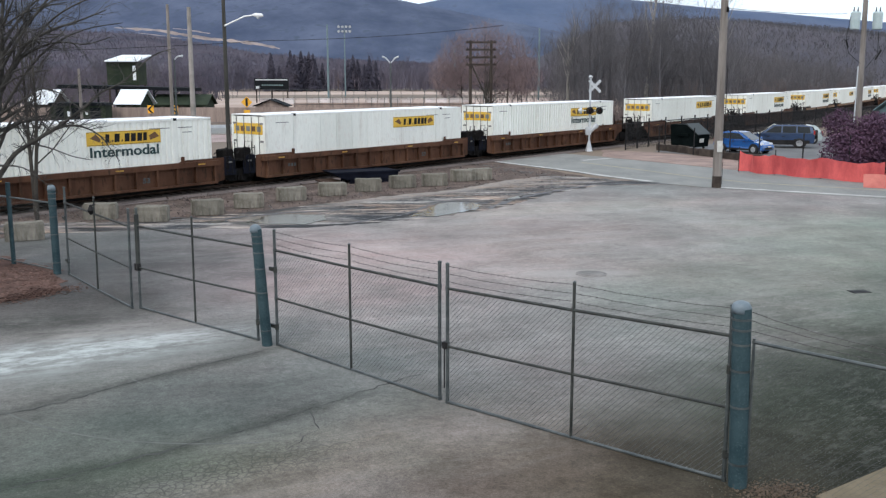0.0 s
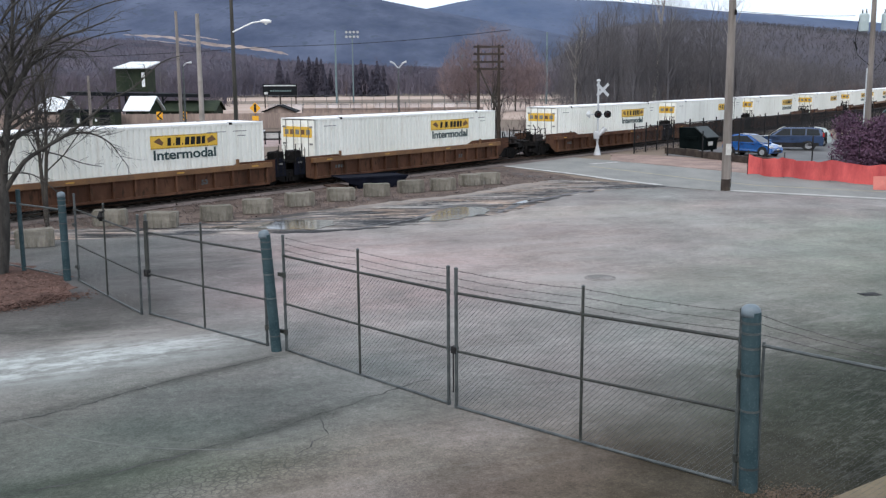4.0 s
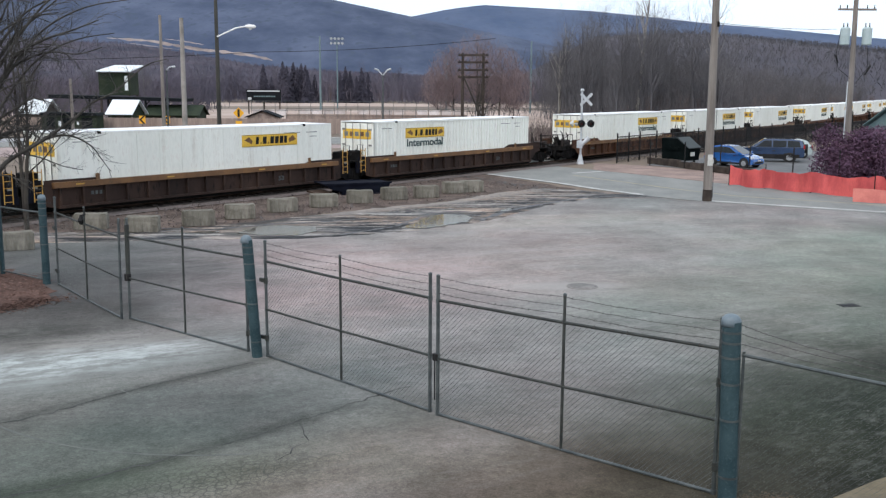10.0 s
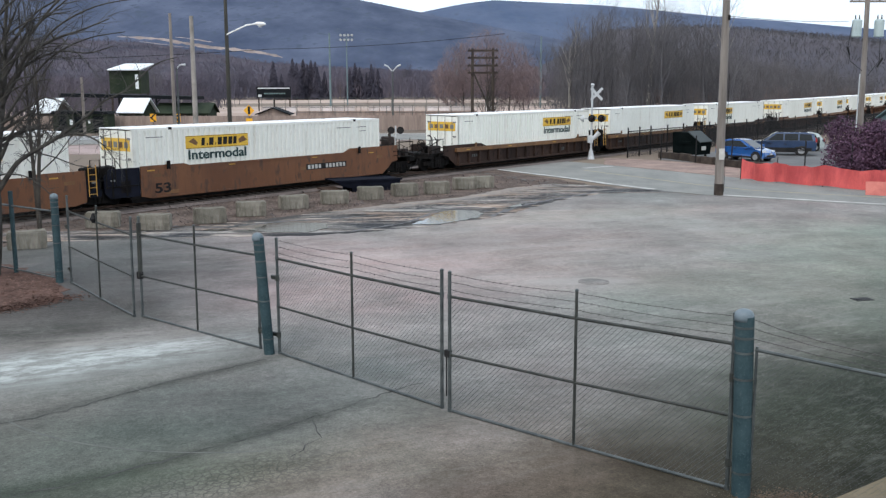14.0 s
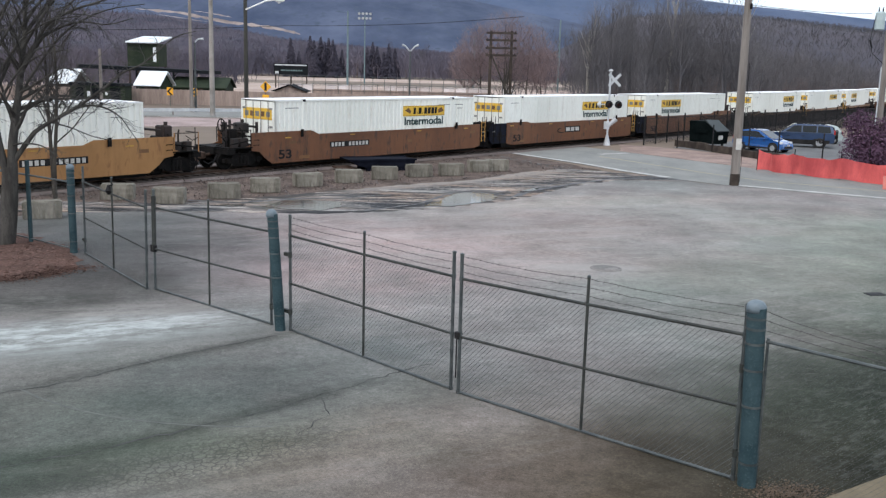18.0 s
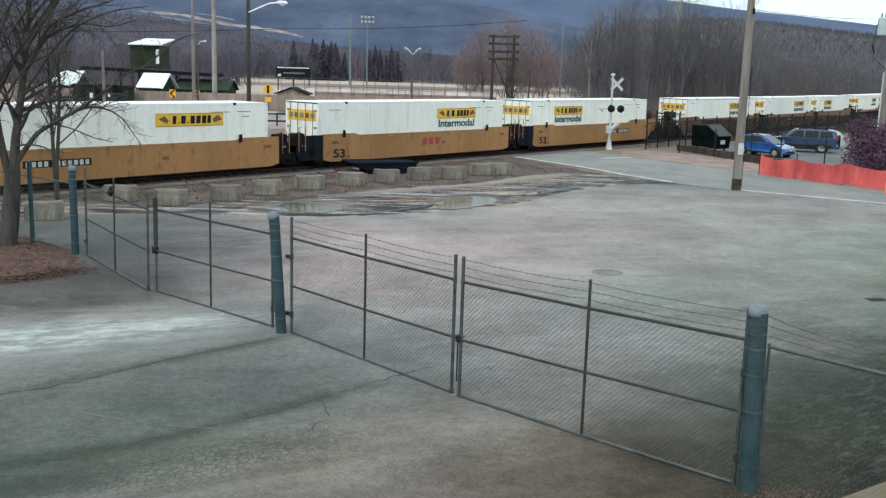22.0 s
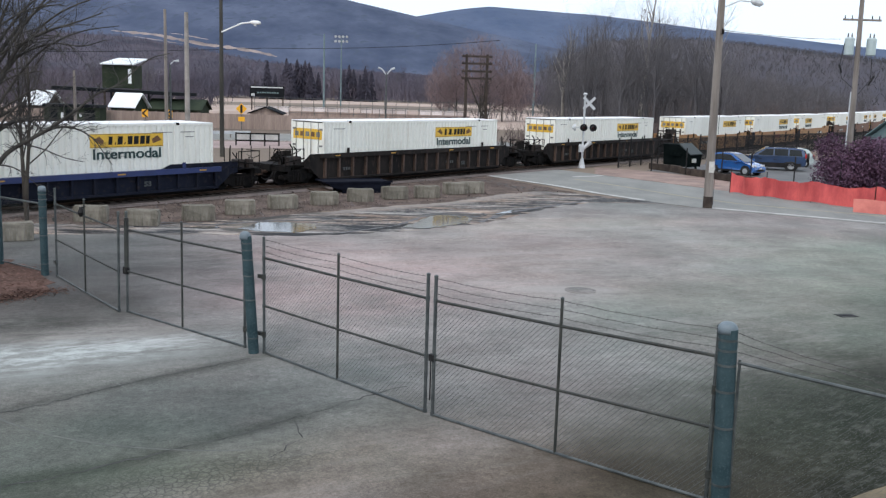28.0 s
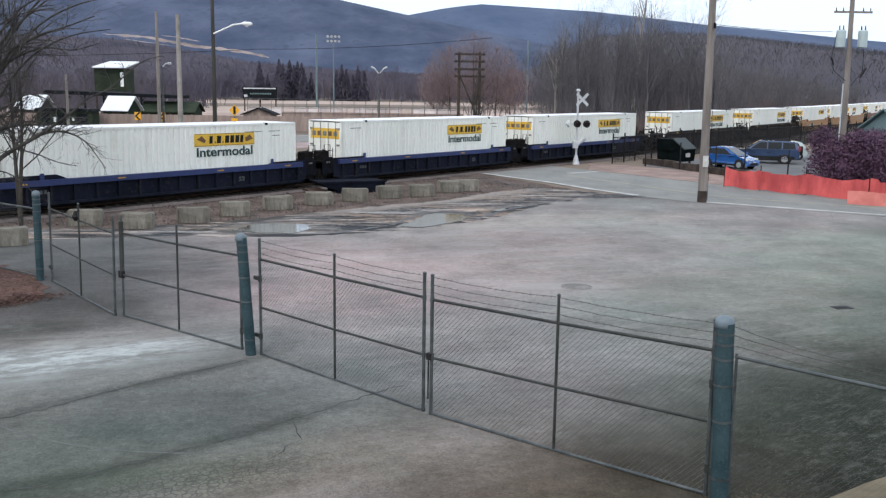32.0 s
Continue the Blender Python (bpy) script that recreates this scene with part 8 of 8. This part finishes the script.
def bare_tree(name, label, height, seed, bark, twigs, spec, split=2, sides=(7, 5, 4, 3, 3), stems=1):
    rnd = random.Random(seed)
    tubes = []
    for s in range(stems):
        d = Vector((rnd.uniform(-0.25, 0.25), rnd.uniform(-0.25, 0.25), 1)) if stems > 1 else Vector((rnd.uniform(-0.05, 0.05), rnd.uniform(-0.05, 0.05), 1))
        grow(tubes, Vector((rnd.uniform(-0.2, 0.2) * (stems > 1), rnd.uniform(-0.2, 0.2) * (stems > 1), -0.1)), d.normalized(), height * rnd.uniform(0.8, 1.0), height * spec["girth"], 0, rnd, spec)
    t = thing(name, label, "tree")
    a, b = tubes_to_parts(tubes, split, sides)
    part("trunk", a, bark, t)
    part("crown", b, twigs, t)
    return t


WOODS = dict(segs=(6, 4, 3, 2), kids=(20, 9, 7, 0), taper=(0.15, 0.2, 0.3, 0.5), wander=(0.10, 0.16, 0.2, 0.25), up=(0.05, 0.10, 0.06, 0.03), angle=((25, 55), (25, 55), (20, 60), (20, 50)), thin=(0.45, 0.5, 0.6, 0.6), ratio=(0.42, 0.5, 0.55, 0.5), girth=0.010)
WOODS["from"] = (0.25, 0.15, 0.1, 0)
DENSE = dict(WOODS, kids=(26, 15, 11, 0), girth=0.013, ratio=(0.52, 0.5, 0.6, 0.5), thin=(0.5, 0.55, 0.65, 0.6), angle=((40, 75), (30, 60), (25, 65), (20, 50)), up=(0.05, 0.05, 0.04, 0.02))
DENSE["from"] = (0.12, 0.1, 0.05, 0)
templates = [bare_tree("bare_tree", "tall bare grey-brown winter tree with fine twigs", 14.0, 40 + i, M_WOODTWIG, M_WOODTWIG, WOODS, stems=(1 if i % 2 else 2)) for i in range(5)]
greys = [bare_tree("bare_tree", "broad bare grey winter tree far across the field", 11.0, 60 + i, M_FARTWIG, M_FARTWIG, DENSE) for i in range(2)]
rounds = [bare_tree("bare_tree", "broad bare reddish-brown winter tree", 13.0, 70 + i, M_BARK, M_REDTWIG, DENSE) for i in range(2)]
bushes = [bare_tree("bare_shrub", "low bare brown shrub", 4.2, 80 + i, M_BRUSH, M_BRUSH, dict(WOODS, kids=(10, 6, 5, 0), girth=0.009), stems=4) for i in range(2)]


def plant(src, x, y, s, rz, group, sz=None):
    if not src.get("used"):
        src["used"] = 1
        ob = src
        ob.matrix_basis = pose(x, y, 0, 0, 0, rz)
    else:
        ob = copy_thing(src, pose(x, y, 0, 0, 0, rz))
    ob.scale = (s, s, sz or s)
    ob["group"] = group
    return ob


rnd = random.Random(12)
# tall woods behind the railway, from the crossing into the bend
for row, (off, hmin, hmax, n) in enumerate(((17, 0.6, 0.85, 22), (26, 0.75, 1.0, 20), (38, 0.9, 1.15, 18), (54, 1.0, 1.3, 18))):
    for i in range(n):
        s = 84 + (300 - 84) * (i + rnd.uniform(0.1, 0.9)) / n
        p, _ = track(s, off + rnd.uniform(-4, 4))
        if p.x < 13 + row * 1.5:
            continue
        k = rnd.uniform(hmin, hmax) * (0.88 if s > 165 else 0.95)
        plant(templates[rnd.randrange(5)], p.x, p.y, k, rnd.uniform(0, 360), "woods beyond the railway")
for i in range(46):
    s = 84 + 220 * rnd.random()
    p, _ = track(s, 10.5 + rnd.uniform(0, 9))
    if p.x > 12:
        plant(bushes[i % 2], p.x, p.y, rnd.uniform(0.7, 1.25), rnd.uniform(0, 360), "shrubs beyond the railway")


def thicket(name, label, place, count, seed, mat, lean=0.35, width=(0.02, 0.05)):
    """Uncounted thin twigs: place(rnd) gives x, y, foot and length of each."""
    r = random.Random(seed)
    mb = MB()
    for i in range(count):
        x, y, z, h = place(r)
        d = Vector((r.uniform(-lean, lean), r.uniform(-lean, lean), 1)).normalized()
        w = r.uniform(*width)
        a = r.uniform(-0.6, 0.6)
        s = Vector((math.cos(a), math.sin(a), 0)) * w
        p = Vector((x, y, z))
        tip = p + d * h
        fork = p + d * h * r.uniform(0.35, 0.6)
        t2 = fork + (d + Vector((r.uniform(-0.9, 0.9), r.uniform(-0.9, 0.9), 0))).normalized() * h * 0.5
        t3 = fork + (d + Vector((r.uniform(-0.9, 0.9), r.uniform(-0.9, 0.9), 0))).normalized() * h * 0.45
        mb.add([p - s, p + s, tip, fork - s * 0.6, fork + s * 0.6, t2, t3], [(0, 1, 2), (3, 4, 5), (3, 4, 6)])
    return whole(name, mb, mat, label, "woods", kind="stuff")


def in_woods(r):
    s = 84 + 230 * r.random()
    o = 14 + 52 * r.random() ** 0.8
    p, _ = track(s, o)
    if p.x < 15 + (o - 14) * 0.15:
        p, _ = track(150 + 160 * r.random(), o)
    top = (3.2 + o * 0.15) * (0.9 if s < 165 else 1.0)
    return p.x, p.y, top * r.random() ** 1.5, r.uniform(1.4, 4.0)


def in_brush(r):
    s = 80 + 240 * r.random()
    p, _ = track(s, 9.5 + 10 * r.random())
    return p.x, p.y, 0.0, r.uniform(0.8, 3.2)


def in_far_line(r):
    return r.uniform(-170, 110), r.uniform(345, 400), 7.0 * r.random() ** 1.5, r.uniform(1.5, 4.5)


def in_left_line(r):
    x = -140 + 92 * r.random()
    return x, r.uniform(150, 235), 4.5 * r.random() ** 1.5, r.uniform(1.2, 3.5)


def on_foot(r):
    x, y, z = ON_FOOT(r, -560, 240)
    return x, y, z - 1.0 + 2.5 * r.random(), r.uniform(2.0, 5.0)


def on_right(r):
    x, y, z = ON_RIGHT(r, 100, 520)
    return x, y, z - 1.0 + 2.5 * r.random(), r.uniform(1.8, 4.2)


thicket("foot_thicket", "purple-brown bare woods on the foot of the hill", on_foot, 30000, 21, M_FARTWIG, 0.8, (0.10, 0.26))
thicket("slope_thicket", "brown bare woods on the slope beyond the railway", on_right, 16000, 22, M_WOODTWIG, 0.7, (0.09, 0.20))
thicket("woods_thicket", "grey-brown tangle of bare twigs filling the woods", in_woods, 26000, 3, M_WOODTWIG, 0.5, (0.015, 0.04))
thicket("brush_thicket", "pinkish brown dead brush at the edge of the woods", in_brush, 9000, 4, M_BRUSH, 0.6, (0.02, 0.05))
thicket("far_thicket", "purple-brown tangle of far bare trees", in_far_line, 16000, 5, M_FARTWIG, 0.5, (0.06, 0.13))
thicket("hedge_thicket", "brown tangle of bare trees behind the ball field", in_left_line, 12000, 6, M_FARTWIG, 0.5, (0.04, 0.09))
# the tallest stand, beside the crossing
for i in range(26):
    x = 17 + 24 * (i + rnd.random()) / 26
    plant(templates[rnd.randrange(5)], x, 118 + 0.55 * (x - 17) + rnd.uniform(-6, 14), rnd.uniform(0.9, 1.18), rnd.uniform(0, 360), "tall trees beyond the railway")
# reddish broad trees behind the old pole frame
plant(rounds[0], 8.4, 168, 0.98, 20, "reddish trees")
plant(rounds[1], 12.6, 172, 0.86, 130, "reddish trees")
plant(rounds[1], 4.6, 170, 0.88, 200, "reddish trees")
plant(rounds[0], 15.4, 176, 0.66, 260, "reddish trees")
plant(rounds[1], 1.6, 174, 0.62, 320, "reddish trees")


def in_red_crowns(r):
    cx, cz, rx, rz = r.choice(((8.4, 9.4, 5.6, 5.4), (12.4, 8.0, 4.8, 4.8), (4.6, 8.0, 4.6, 4.8), (15.2, 5.6, 3.0, 3.4), (1.8, 5.8, 3.0, 3.8), (8.4, 7.0, 8.2, 6.0)))
    a, q = r.uniform(0, 6.28), r.random() ** 0.45
    return cx + rx * q * math.cos(a), 170 + r.uniform(-3, 4), max(1.5, cz + rz * q * math.sin(a)) - 0.6, r.uniform(0.6, 1.7)


thicket("reddish_thicket", "reddish haze of fine twigs in the broad trees", in_red_crowns, 6000, 7, M_REDTWIG, 0.9, (0.012, 0.030))
# far tree line beyond the field, and on the rising ground to the left
for i in range(34):
    x = -165 + 270 * (i + rnd.random()) / 34
    plant(templates[rnd.randrange(5)], x, rnd.uniform(360, 410), rnd.uniform(0.75, 1.05), rnd.uniform(0, 360), "far tree line")
for i in range(44):
    x = -150 + 215 * (i + rnd.random()) / 44
    plant(greys[i % 2], x, rnd.uniform(348, 385), rnd.uniform(0.75, 1.25), rnd.uniform(0, 360), "far tree line")
for i in range(26):
    x = -135 + 85 * (i + rnd.random()) / 26
    plant(greys[i % 2] if i % 3 else templates[rnd.randrange(5)], x, rnd.uniform(158, 230), rnd.uniform(0.55, 0.85), rnd.uniform(0, 360), "trees behind the ball field")
for i in range(36):
    x = -130 + 230 * (i + rnd.random()) / 36
    plant(bushes[i % 2], x, rnd.uniform(340, 362), rnd.uniform(1.0, 1.8), rnd.uniform(0, 360), "far shrubs")
plant(greys[0], -50.5, 335, 0.98, 70, "far tree line", 0.9)

# a pale sycamore that stands above the woods
SYC = dict(segs=(7, 5, 4, 3), kids=(10, 6, 4, 0), taper=(0.25, 0.2, 0.3, 0.5), wander=(0.08, 0.15, 0.2, 0.25), up=(0.05, 0.14, 0.08, 0.03), angle=((22, 45), (25, 50), (20, 55), (20, 50)), thin=(0.6, 0.55, 0.6, 0.6), ratio=(0.42, 0.45, 0.5, 0.5), girth=0.016)
SYC["from"] = (0.45, 0.25, 0.2, 0)
sy = bare_tree("sycamore_tree", "tall pale-barked bare sycamore above the woods", 20.0, 5, M_PALEBARK, M_PALEBARK, SYC)
sy.matrix_basis = pose(29.5, 138, 0, 0, 0, 40)
sy2 = bare_tree("sycamore_tree", "pale-barked bare sycamore beside the woods", 13.0, 9, M_PALEBARK, M_WOODTWIG, SYC, stems=2)
sy2.matrix_basis = pose(17.4, 128, 0, 0, 0, 100)
sy3 = bare_tree("sycamore_tree", "slender pale bare tree above the woods", 16.5, 15, M_PALEBARK, M_WOODTWIG, SYC)
sy3.matrix_basis = pose(42.0, 142, 0, 0, 0, 10)


FORK = dict(SYC, kids=(6, 5, 4, 0), girth=0.017, ratio=(0.5, 0.5, 0.5, 0.5))
FORK["from"] = (0.15, 0.2, 0.2, 0)
ft = bare_tree("bare_tree", "dark forked bare tree beside the old pole frame", 6.6, 17, M_BARK, M_BARK, FORK, stems=4)
ft.matrix_basis = pose(5.0, 93, 0, 0, 0, 15)


# dark evergreens
def spruce(seed, height):
    rnd = random.Random(seed)
    t = thing("evergreen_tree", "dark evergreen tree with a ragged cone of needles", "tree")
    part("trunk", MB().tube([(0, 0, 0), (0, 0, height * 0.95)], [0.16, 0.03], 6), M_BARK, t)
    mb = MB()
    whorls = 26
    for k in range(whorls):
        g = (k + 0.5) / whorls
        for j in range(int(34 * (1 - g) + 6)):
            f = min(0.99, max(0.0, g + rnd.gauss(0, 0.02)))
            z = height * (0.06 + 0.94 * f)
            r = height * 0.24 * (1 - f) ** 0.75 * rnd.uniform(0.35, 1.15) + 0.12
            a = rnd.uniform(0, 2 * math.pi)
            c, s = math.cos(a), math.sin(a)
            w = rnd.uniform(0.14, 0.34)
            mb.add([(0.1 * c, 0.1 * s, z + 0.1), (r * 0.6 * c - w * s, r * 0.6 * s + w * c, z - 0.15), (r * c, r * s, z - r * rnd.uniform(0.1, 0.5)), (r * 0.6 * c + w * s, r * 0.6 * s - w * c, z - 0.15), (r * 0.55 * c, r * 0.55 * s, z + 0.2)], [(0, 1, 4), (1, 2, 4), (2, 3, 4), (3, 0, 4), (0, 3, 2, 1)])
    part("crown", mb, M_SPRUCE, t)
    return t


spr = [spruce(i, 9.5) for i in range(3)]
for i, (x, k) in enumerate(((-57.5, 1.4), (-55.8, 0.95), (-53.0, 1.25), (-51.2, 1.5), (-49.6, 1.35), (-48.2, 1.5), (-46.6, 1.3), (-45.4, 1.45), (-43.8, 1.4), (-42.3, 1.2), (-40.6, 1.05), (-31.5, 1.15), (-29.8, 1.35), (-28.2, 1.2), (-25.4, 1.0), (-23.6, 1.3), (-21.8, 1.15))):
    plant(spr[i % 3], x, rnd.uniform(340, 352), k, rnd.uniform(0, 360), "evergreens")


# purple-red shrub beside the parking area: many small leaves on arching stems
rnd = random.Random(21)
sh = thing("purple_shrub", "large dense purple-red shrub beside the orange fence", "shrub", m=pose(27.75, 60.6, 0) @ Matrix.Diagonal((1.22, 1.1, 1.08, 1)))
stems = MB()
for i in range(60):
    a, f = rnd.uniform(0, 6.28), rnd.uniform(0.3, 1)
    stems.tube([(0.6 * f * math.cos(a), 0.5 * f * math.sin(a), 0), (1.6 * f * math.cos(a), 1.3 * f * math.sin(a), 1.6), (2.4 * f * math.cos(a), 1.9 * f * math.sin(a), 3.2 - 1.4 * f)], [0.03, 0.02, 0.008], 4)
part("woody_stem", stems, M_BARK, sh)
leaf = MB()
lobes = [(rnd.uniform(-1.9, 1.9), rnd.uniform(-1.3, 1.3), rnd.uniform(0.3, 2.4), rnd.uniform(0.7, 1.2)) for _ in range(34)]
lobes[:8] = [(rnd.uniform(-2.3, 2.0), rnd.uniform(-1.5, -0.3), rnd.uniform(0.3, 0.8), 0.8) for _ in range(8)]
for i in range(32000):
    lx, ly, lz, lr = lobes[rnd.randrange(34)]
    v = Vector((rnd.gauss(0, 1), rnd.gauss(0, 1), rnd.gauss(0, 1))).normalized() * lr * rnd.uniform(0.45, 1.05)
    x, y, z = lx + v.x, ly + v.y, max(0.05, lz + v.z)
    s = rnd.uniform(0.045, 0.10)
    a, b = Vector((rnd.uniform(-1, 1), rnd.uniform(-1, 1), rnd.uniform(-1, 1))).normalized() * s, Vector((rnd.uniform(-1, 1), rnd.uniform(-1, 1), rnd.uniform(-1, 1))).normalized() * s
    p = Vector((x, y, z))
    leaf.add([p - a, p + b * 0.6, p + a, p - b * 0.6], [(0, 1, 2, 3)])
part("foliage", leaf, M_PURPLE, sh, "purple-red small leaves")

# the near bare tree in the mulch bed: leaning stems and a long low limb set by hand, side growth by chance
rnd = random.Random(33)
NEAR_SPEC = dict(segs=(6, 6, 5, 4, 3), kids=(0, 5, 5, 4, 0), taper=(0.5, 0.2, 0.2, 0.3, 0.5), wander=(0.1, 0.18, 0.24, 0.28, 0.30), up=(0.0, 0.03, -0.05, -0.10, -0.12), angle=((20, 50), (25, 55), (25, 60), (20, 60), (20, 50)), thin=(0.6, 0.62, 0.62, 0.62, 0.6), ratio=(0.5, 0.52, 0.55, 0.6, 0.5), girth=0.02)
NEAR_SPEC["from"] = (0.3, 0.2, 0.15, 0.1, 0)
tubes = []


def limb(pts, r0, r1, kids, length, level=1):
    pts = [Vector(p) for p in pts]
    n = len(pts)
    fine, rad = [], []
    for i in range(n - 1):
        a, b = pts[i], pts[i + 1]
        pa, pb = pts[max(0, i - 1)], pts[min(n - 1, i + 2)]
        for k in range(4):
            t = k / 4
            fine.append(0.5 * ((2 * a) + (b - pa) * t + (2 * pa - 5 * a + 4 * b - pb) * t * t + (3 * a - pa - 3 * b + pb) * t ** 3))
    fine.append(pts[-1])
    m = len(fine)
    rad = [r0 + (r1 - r0) * (i / (m - 1)) ** 0.8 for i in range(m)]
    tubes.append((fine, rad, 0))
    for k in range(kids):
        f = 0.22 + 0.78 * (k + rnd.random()) / kids
        i = min(int(f * (m - 1)), m - 2)
        d = (fine[i + 1] - fine[i]).normalized()
        side = d.orthogonal().normalized()
        side.rotate(Matrix.Rotation(rnd.uniform(0, 6.28), 3, d))
        a = radians(rnd.uniform(25, 60))
        nd = (d * math.cos(a) + side * math.sin(a) + Vector((0, 0, 0.15))).normalized()
        grow(tubes, fine[i], nd, length * rnd.uniform(0.6, 1.1) * (1.1 - 0.5 * f), rad[i] * 0.55, level, rnd, NEAR_SPEC)


Y = 27.6
limb([(-13.14, Y, -0.1), (-13.0, Y, 0.7), (-12.9, Y, 1.5), (-12.84, Y, 2.3)], 0.30, 0.22, 0, 0)
limb([(-12.92, Y, 1.9), (-13.08, Y - 0.1, 3.0), (-13.15, Y - 0.2, 4.2), (-13.2, Y - 0.2, 5.6), (-13.5, Y - 0.2, 7.2), (-13.7, Y, 9.0)], 0.135, 0.025, 15, 2.4)
limb([(-12.8, Y, 2.0), (-12.72, Y, 3.0), (-12.56, Y, 3.9), (-12.40, Y + 0.1, 5.1), (-12.24, Y + 0.1, 6.1), (-12.2, Y + 0.2, 7.2), (-11.9, Y + 0.3, 9.0)], 0.165, 0.03, 18, 2.4)
# the low limb over the railway, with its drooping side branches
limb([(-12.72, Y, 2.45), (-12.28, Y, 3.05), (-12.0, Y, 3.36), (-11.46, Y, 3.69), (-10.79, Y - 0.05, 4.06), (-9.95, Y - 0.1, 4.64), (-9.45, Y - 0.1, 5.05), (-8.8, Y - 0.1, 5.36), (-7.97, Y - 0.1, 6.05), (-7.33, Y - 0.1, 6.26)], 0.085, 0.010, 20, 1.15, 2)
limb([(-10.9, Y, 4.0), (-10.4, Y - 0.1, 4.12), (-9.9, Y - 0.2, 4.05), (-9.5, Y - 0.2, 3.8), (-9.25, Y - 0.2, 3.45), (-9.0, Y - 0.2, 3.1)], 0.04, 0.008, 14, 0.9, 2)
limb([(-11.6, Y, 3.6), (-11.1, Y + 0.2, 3.45), (-10.5, Y + 0.3, 3.2), (-10.0, Y + 0.4, 3.1)], 0.026, 0.007, 8, 0.7, 3)
# limbs that rise to the top of the crown
limb([(-12.42, Y, 4.9), (-12.0, Y - 0.1, 5.55), (-11.5, Y - 0.2, 6.3), (-10.7, Y - 0.2, 6.75), (-9.9, Y - 0.3, 7.0), (-9.1, Y - 0.3, 7.3)], 0.085, 0.012, 18, 1.5, 2)
limb([(-12.3, Y, 5.3), (-11.9, Y + 0.2, 5.9), (-11.3, Y + 0.4, 6.3), (-10.7, Y + 0.4, 6.45), (-10.0, Y + 0.5, 6.4), (-9.3, Y + 0.5, 6.6)], 0.055, 0.010, 16, 1.2, 2)
limb([(-12.45, Y, 4.4), (-11.95, Y - 0.2, 4.65), (-11.5, Y - 0.3, 4.9), (-11.06, Y - 0.3, 5.15), (-10.5, Y - 0.3, 5.0), (-10.0, Y - 0.3, 4.6)], 0.045, 0.008, 14, 1.0, 2)
limb([(-12.6, Y, 3.7), (-12.1, Y + 0.3, 4.1), (-11.5, Y + 0.5, 4.35), (-10.9, Y + 0.6, 4.3), (-10.4, Y + 0.6, 4.0)], 0.04, 0.008, 12, 0.9, 2)
limb([(-12.24, Y, 6.0), (-11.7, Y + 0.4, 6.9), (-11.0, Y + 0.7, 7.6), (-10.2, Y + 0.9, 8.3)], 0.06, 0.012, 16, 1.6, 2)
limb([(-13.15, Y - 0.1, 3.8), (-13.8, Y - 0.4, 4.8), (-14.5, Y - 0.6, 5.8), (-15.4, Y - 0.7, 7.2)], 0.07, 0.015, 14, 2.0, 2)
limb([(-13.2, Y - 0.1, 5.0), (-12.7, Y - 0.8, 5.9), (-12.1, Y - 1.2, 6.8), (-11.3, Y - 1.5, 7.8)], 0.06, 0.012, 16, 1.7, 2)
limb([(-13.15, Y, 4.4), (-12.8, Y + 0.6, 5.6), (-12.5, Y + 0.9, 6.8), (-12.3, Y + 1.1, 8.2)], 0.06, 0.012, 14, 1.5, 2)
limb([(-12.78, Y, 2.9), (-12.3, Y - 0.3, 3.0), (-11.7, Y - 0.4, 2.95), (-11.2, Y - 0.4, 2.6), (-10.8, Y - 0.5, 2.2)], 0.034, 0.007, 11, 0.8, 2)
for k in range(9):
    z0 = 3.9 + 0.34 * k
    x0 = -12.55 + 0.045 * k if k % 2 else -13.15 - 0.02 * k
    a = -0.5 + 0.32 * ((k * 5) % 9) / 3
    reach = 1.6 + 0.22 * ((k * 4) % 7)
    limb([(x0, Y, z0), (x0 + 0.28 * reach, Y + 0.3 * a, z0 + 0.42 * reach), (x0 + 0.62 * reach, Y + 0.6 * a, z0 + 0.80 * reach), (x0 + 1.05 * reach, Y + 0.9 * a, z0 + 1.02 * reach), (x0 + 1.5 * reach, Y + a, z0 + 1.10 * reach)], 0.05, 0.010, 6, 1.1, 2)
nt = thing("bare_tree", "bare spreading tree in the mulch bed beside the fence", "tree")
a, b = tubes_to_parts(tubes, 2, (10, 6, 5, 4, 3))
part("trunk", a, M_NEARBARK, nt, smooth=True)
part("crown", b, M_TWIG, nt)
# slimmer bare trees between yard and railway
sl_t = bare_tree("bare_tree", "slim bare tree standing near the railway", 9.0, 91, M_BARK, M_TWIG, WOODS)
sl_t.matrix_basis = pose(-15.1, 36.0, 0, 0, 0, 30)
sl_u = copy_thing(sl_t, pose(-15.6, 37.2, 0, 0, 0, 150))


# ---------------------------------------------------------------- what moves
def motions():
    times = [i * 2.0 for i in range(17)]
    for ob, middle in ROLLING:
        walk(ob, [(t, on_track(middle + travel(t))) for t in times])
    # the wheels roll with the train
    turn = [(i / FPS, math.degrees(travel(i / FPS) / 0.425)) for i in range(32 * FPS + 1)]
    for w in WHEELS:
        x, y, z = w.location
        walk(w, [(t, pose(x, y, z, 0, a % 360.0, 0)) for t, a in turn])


motions()
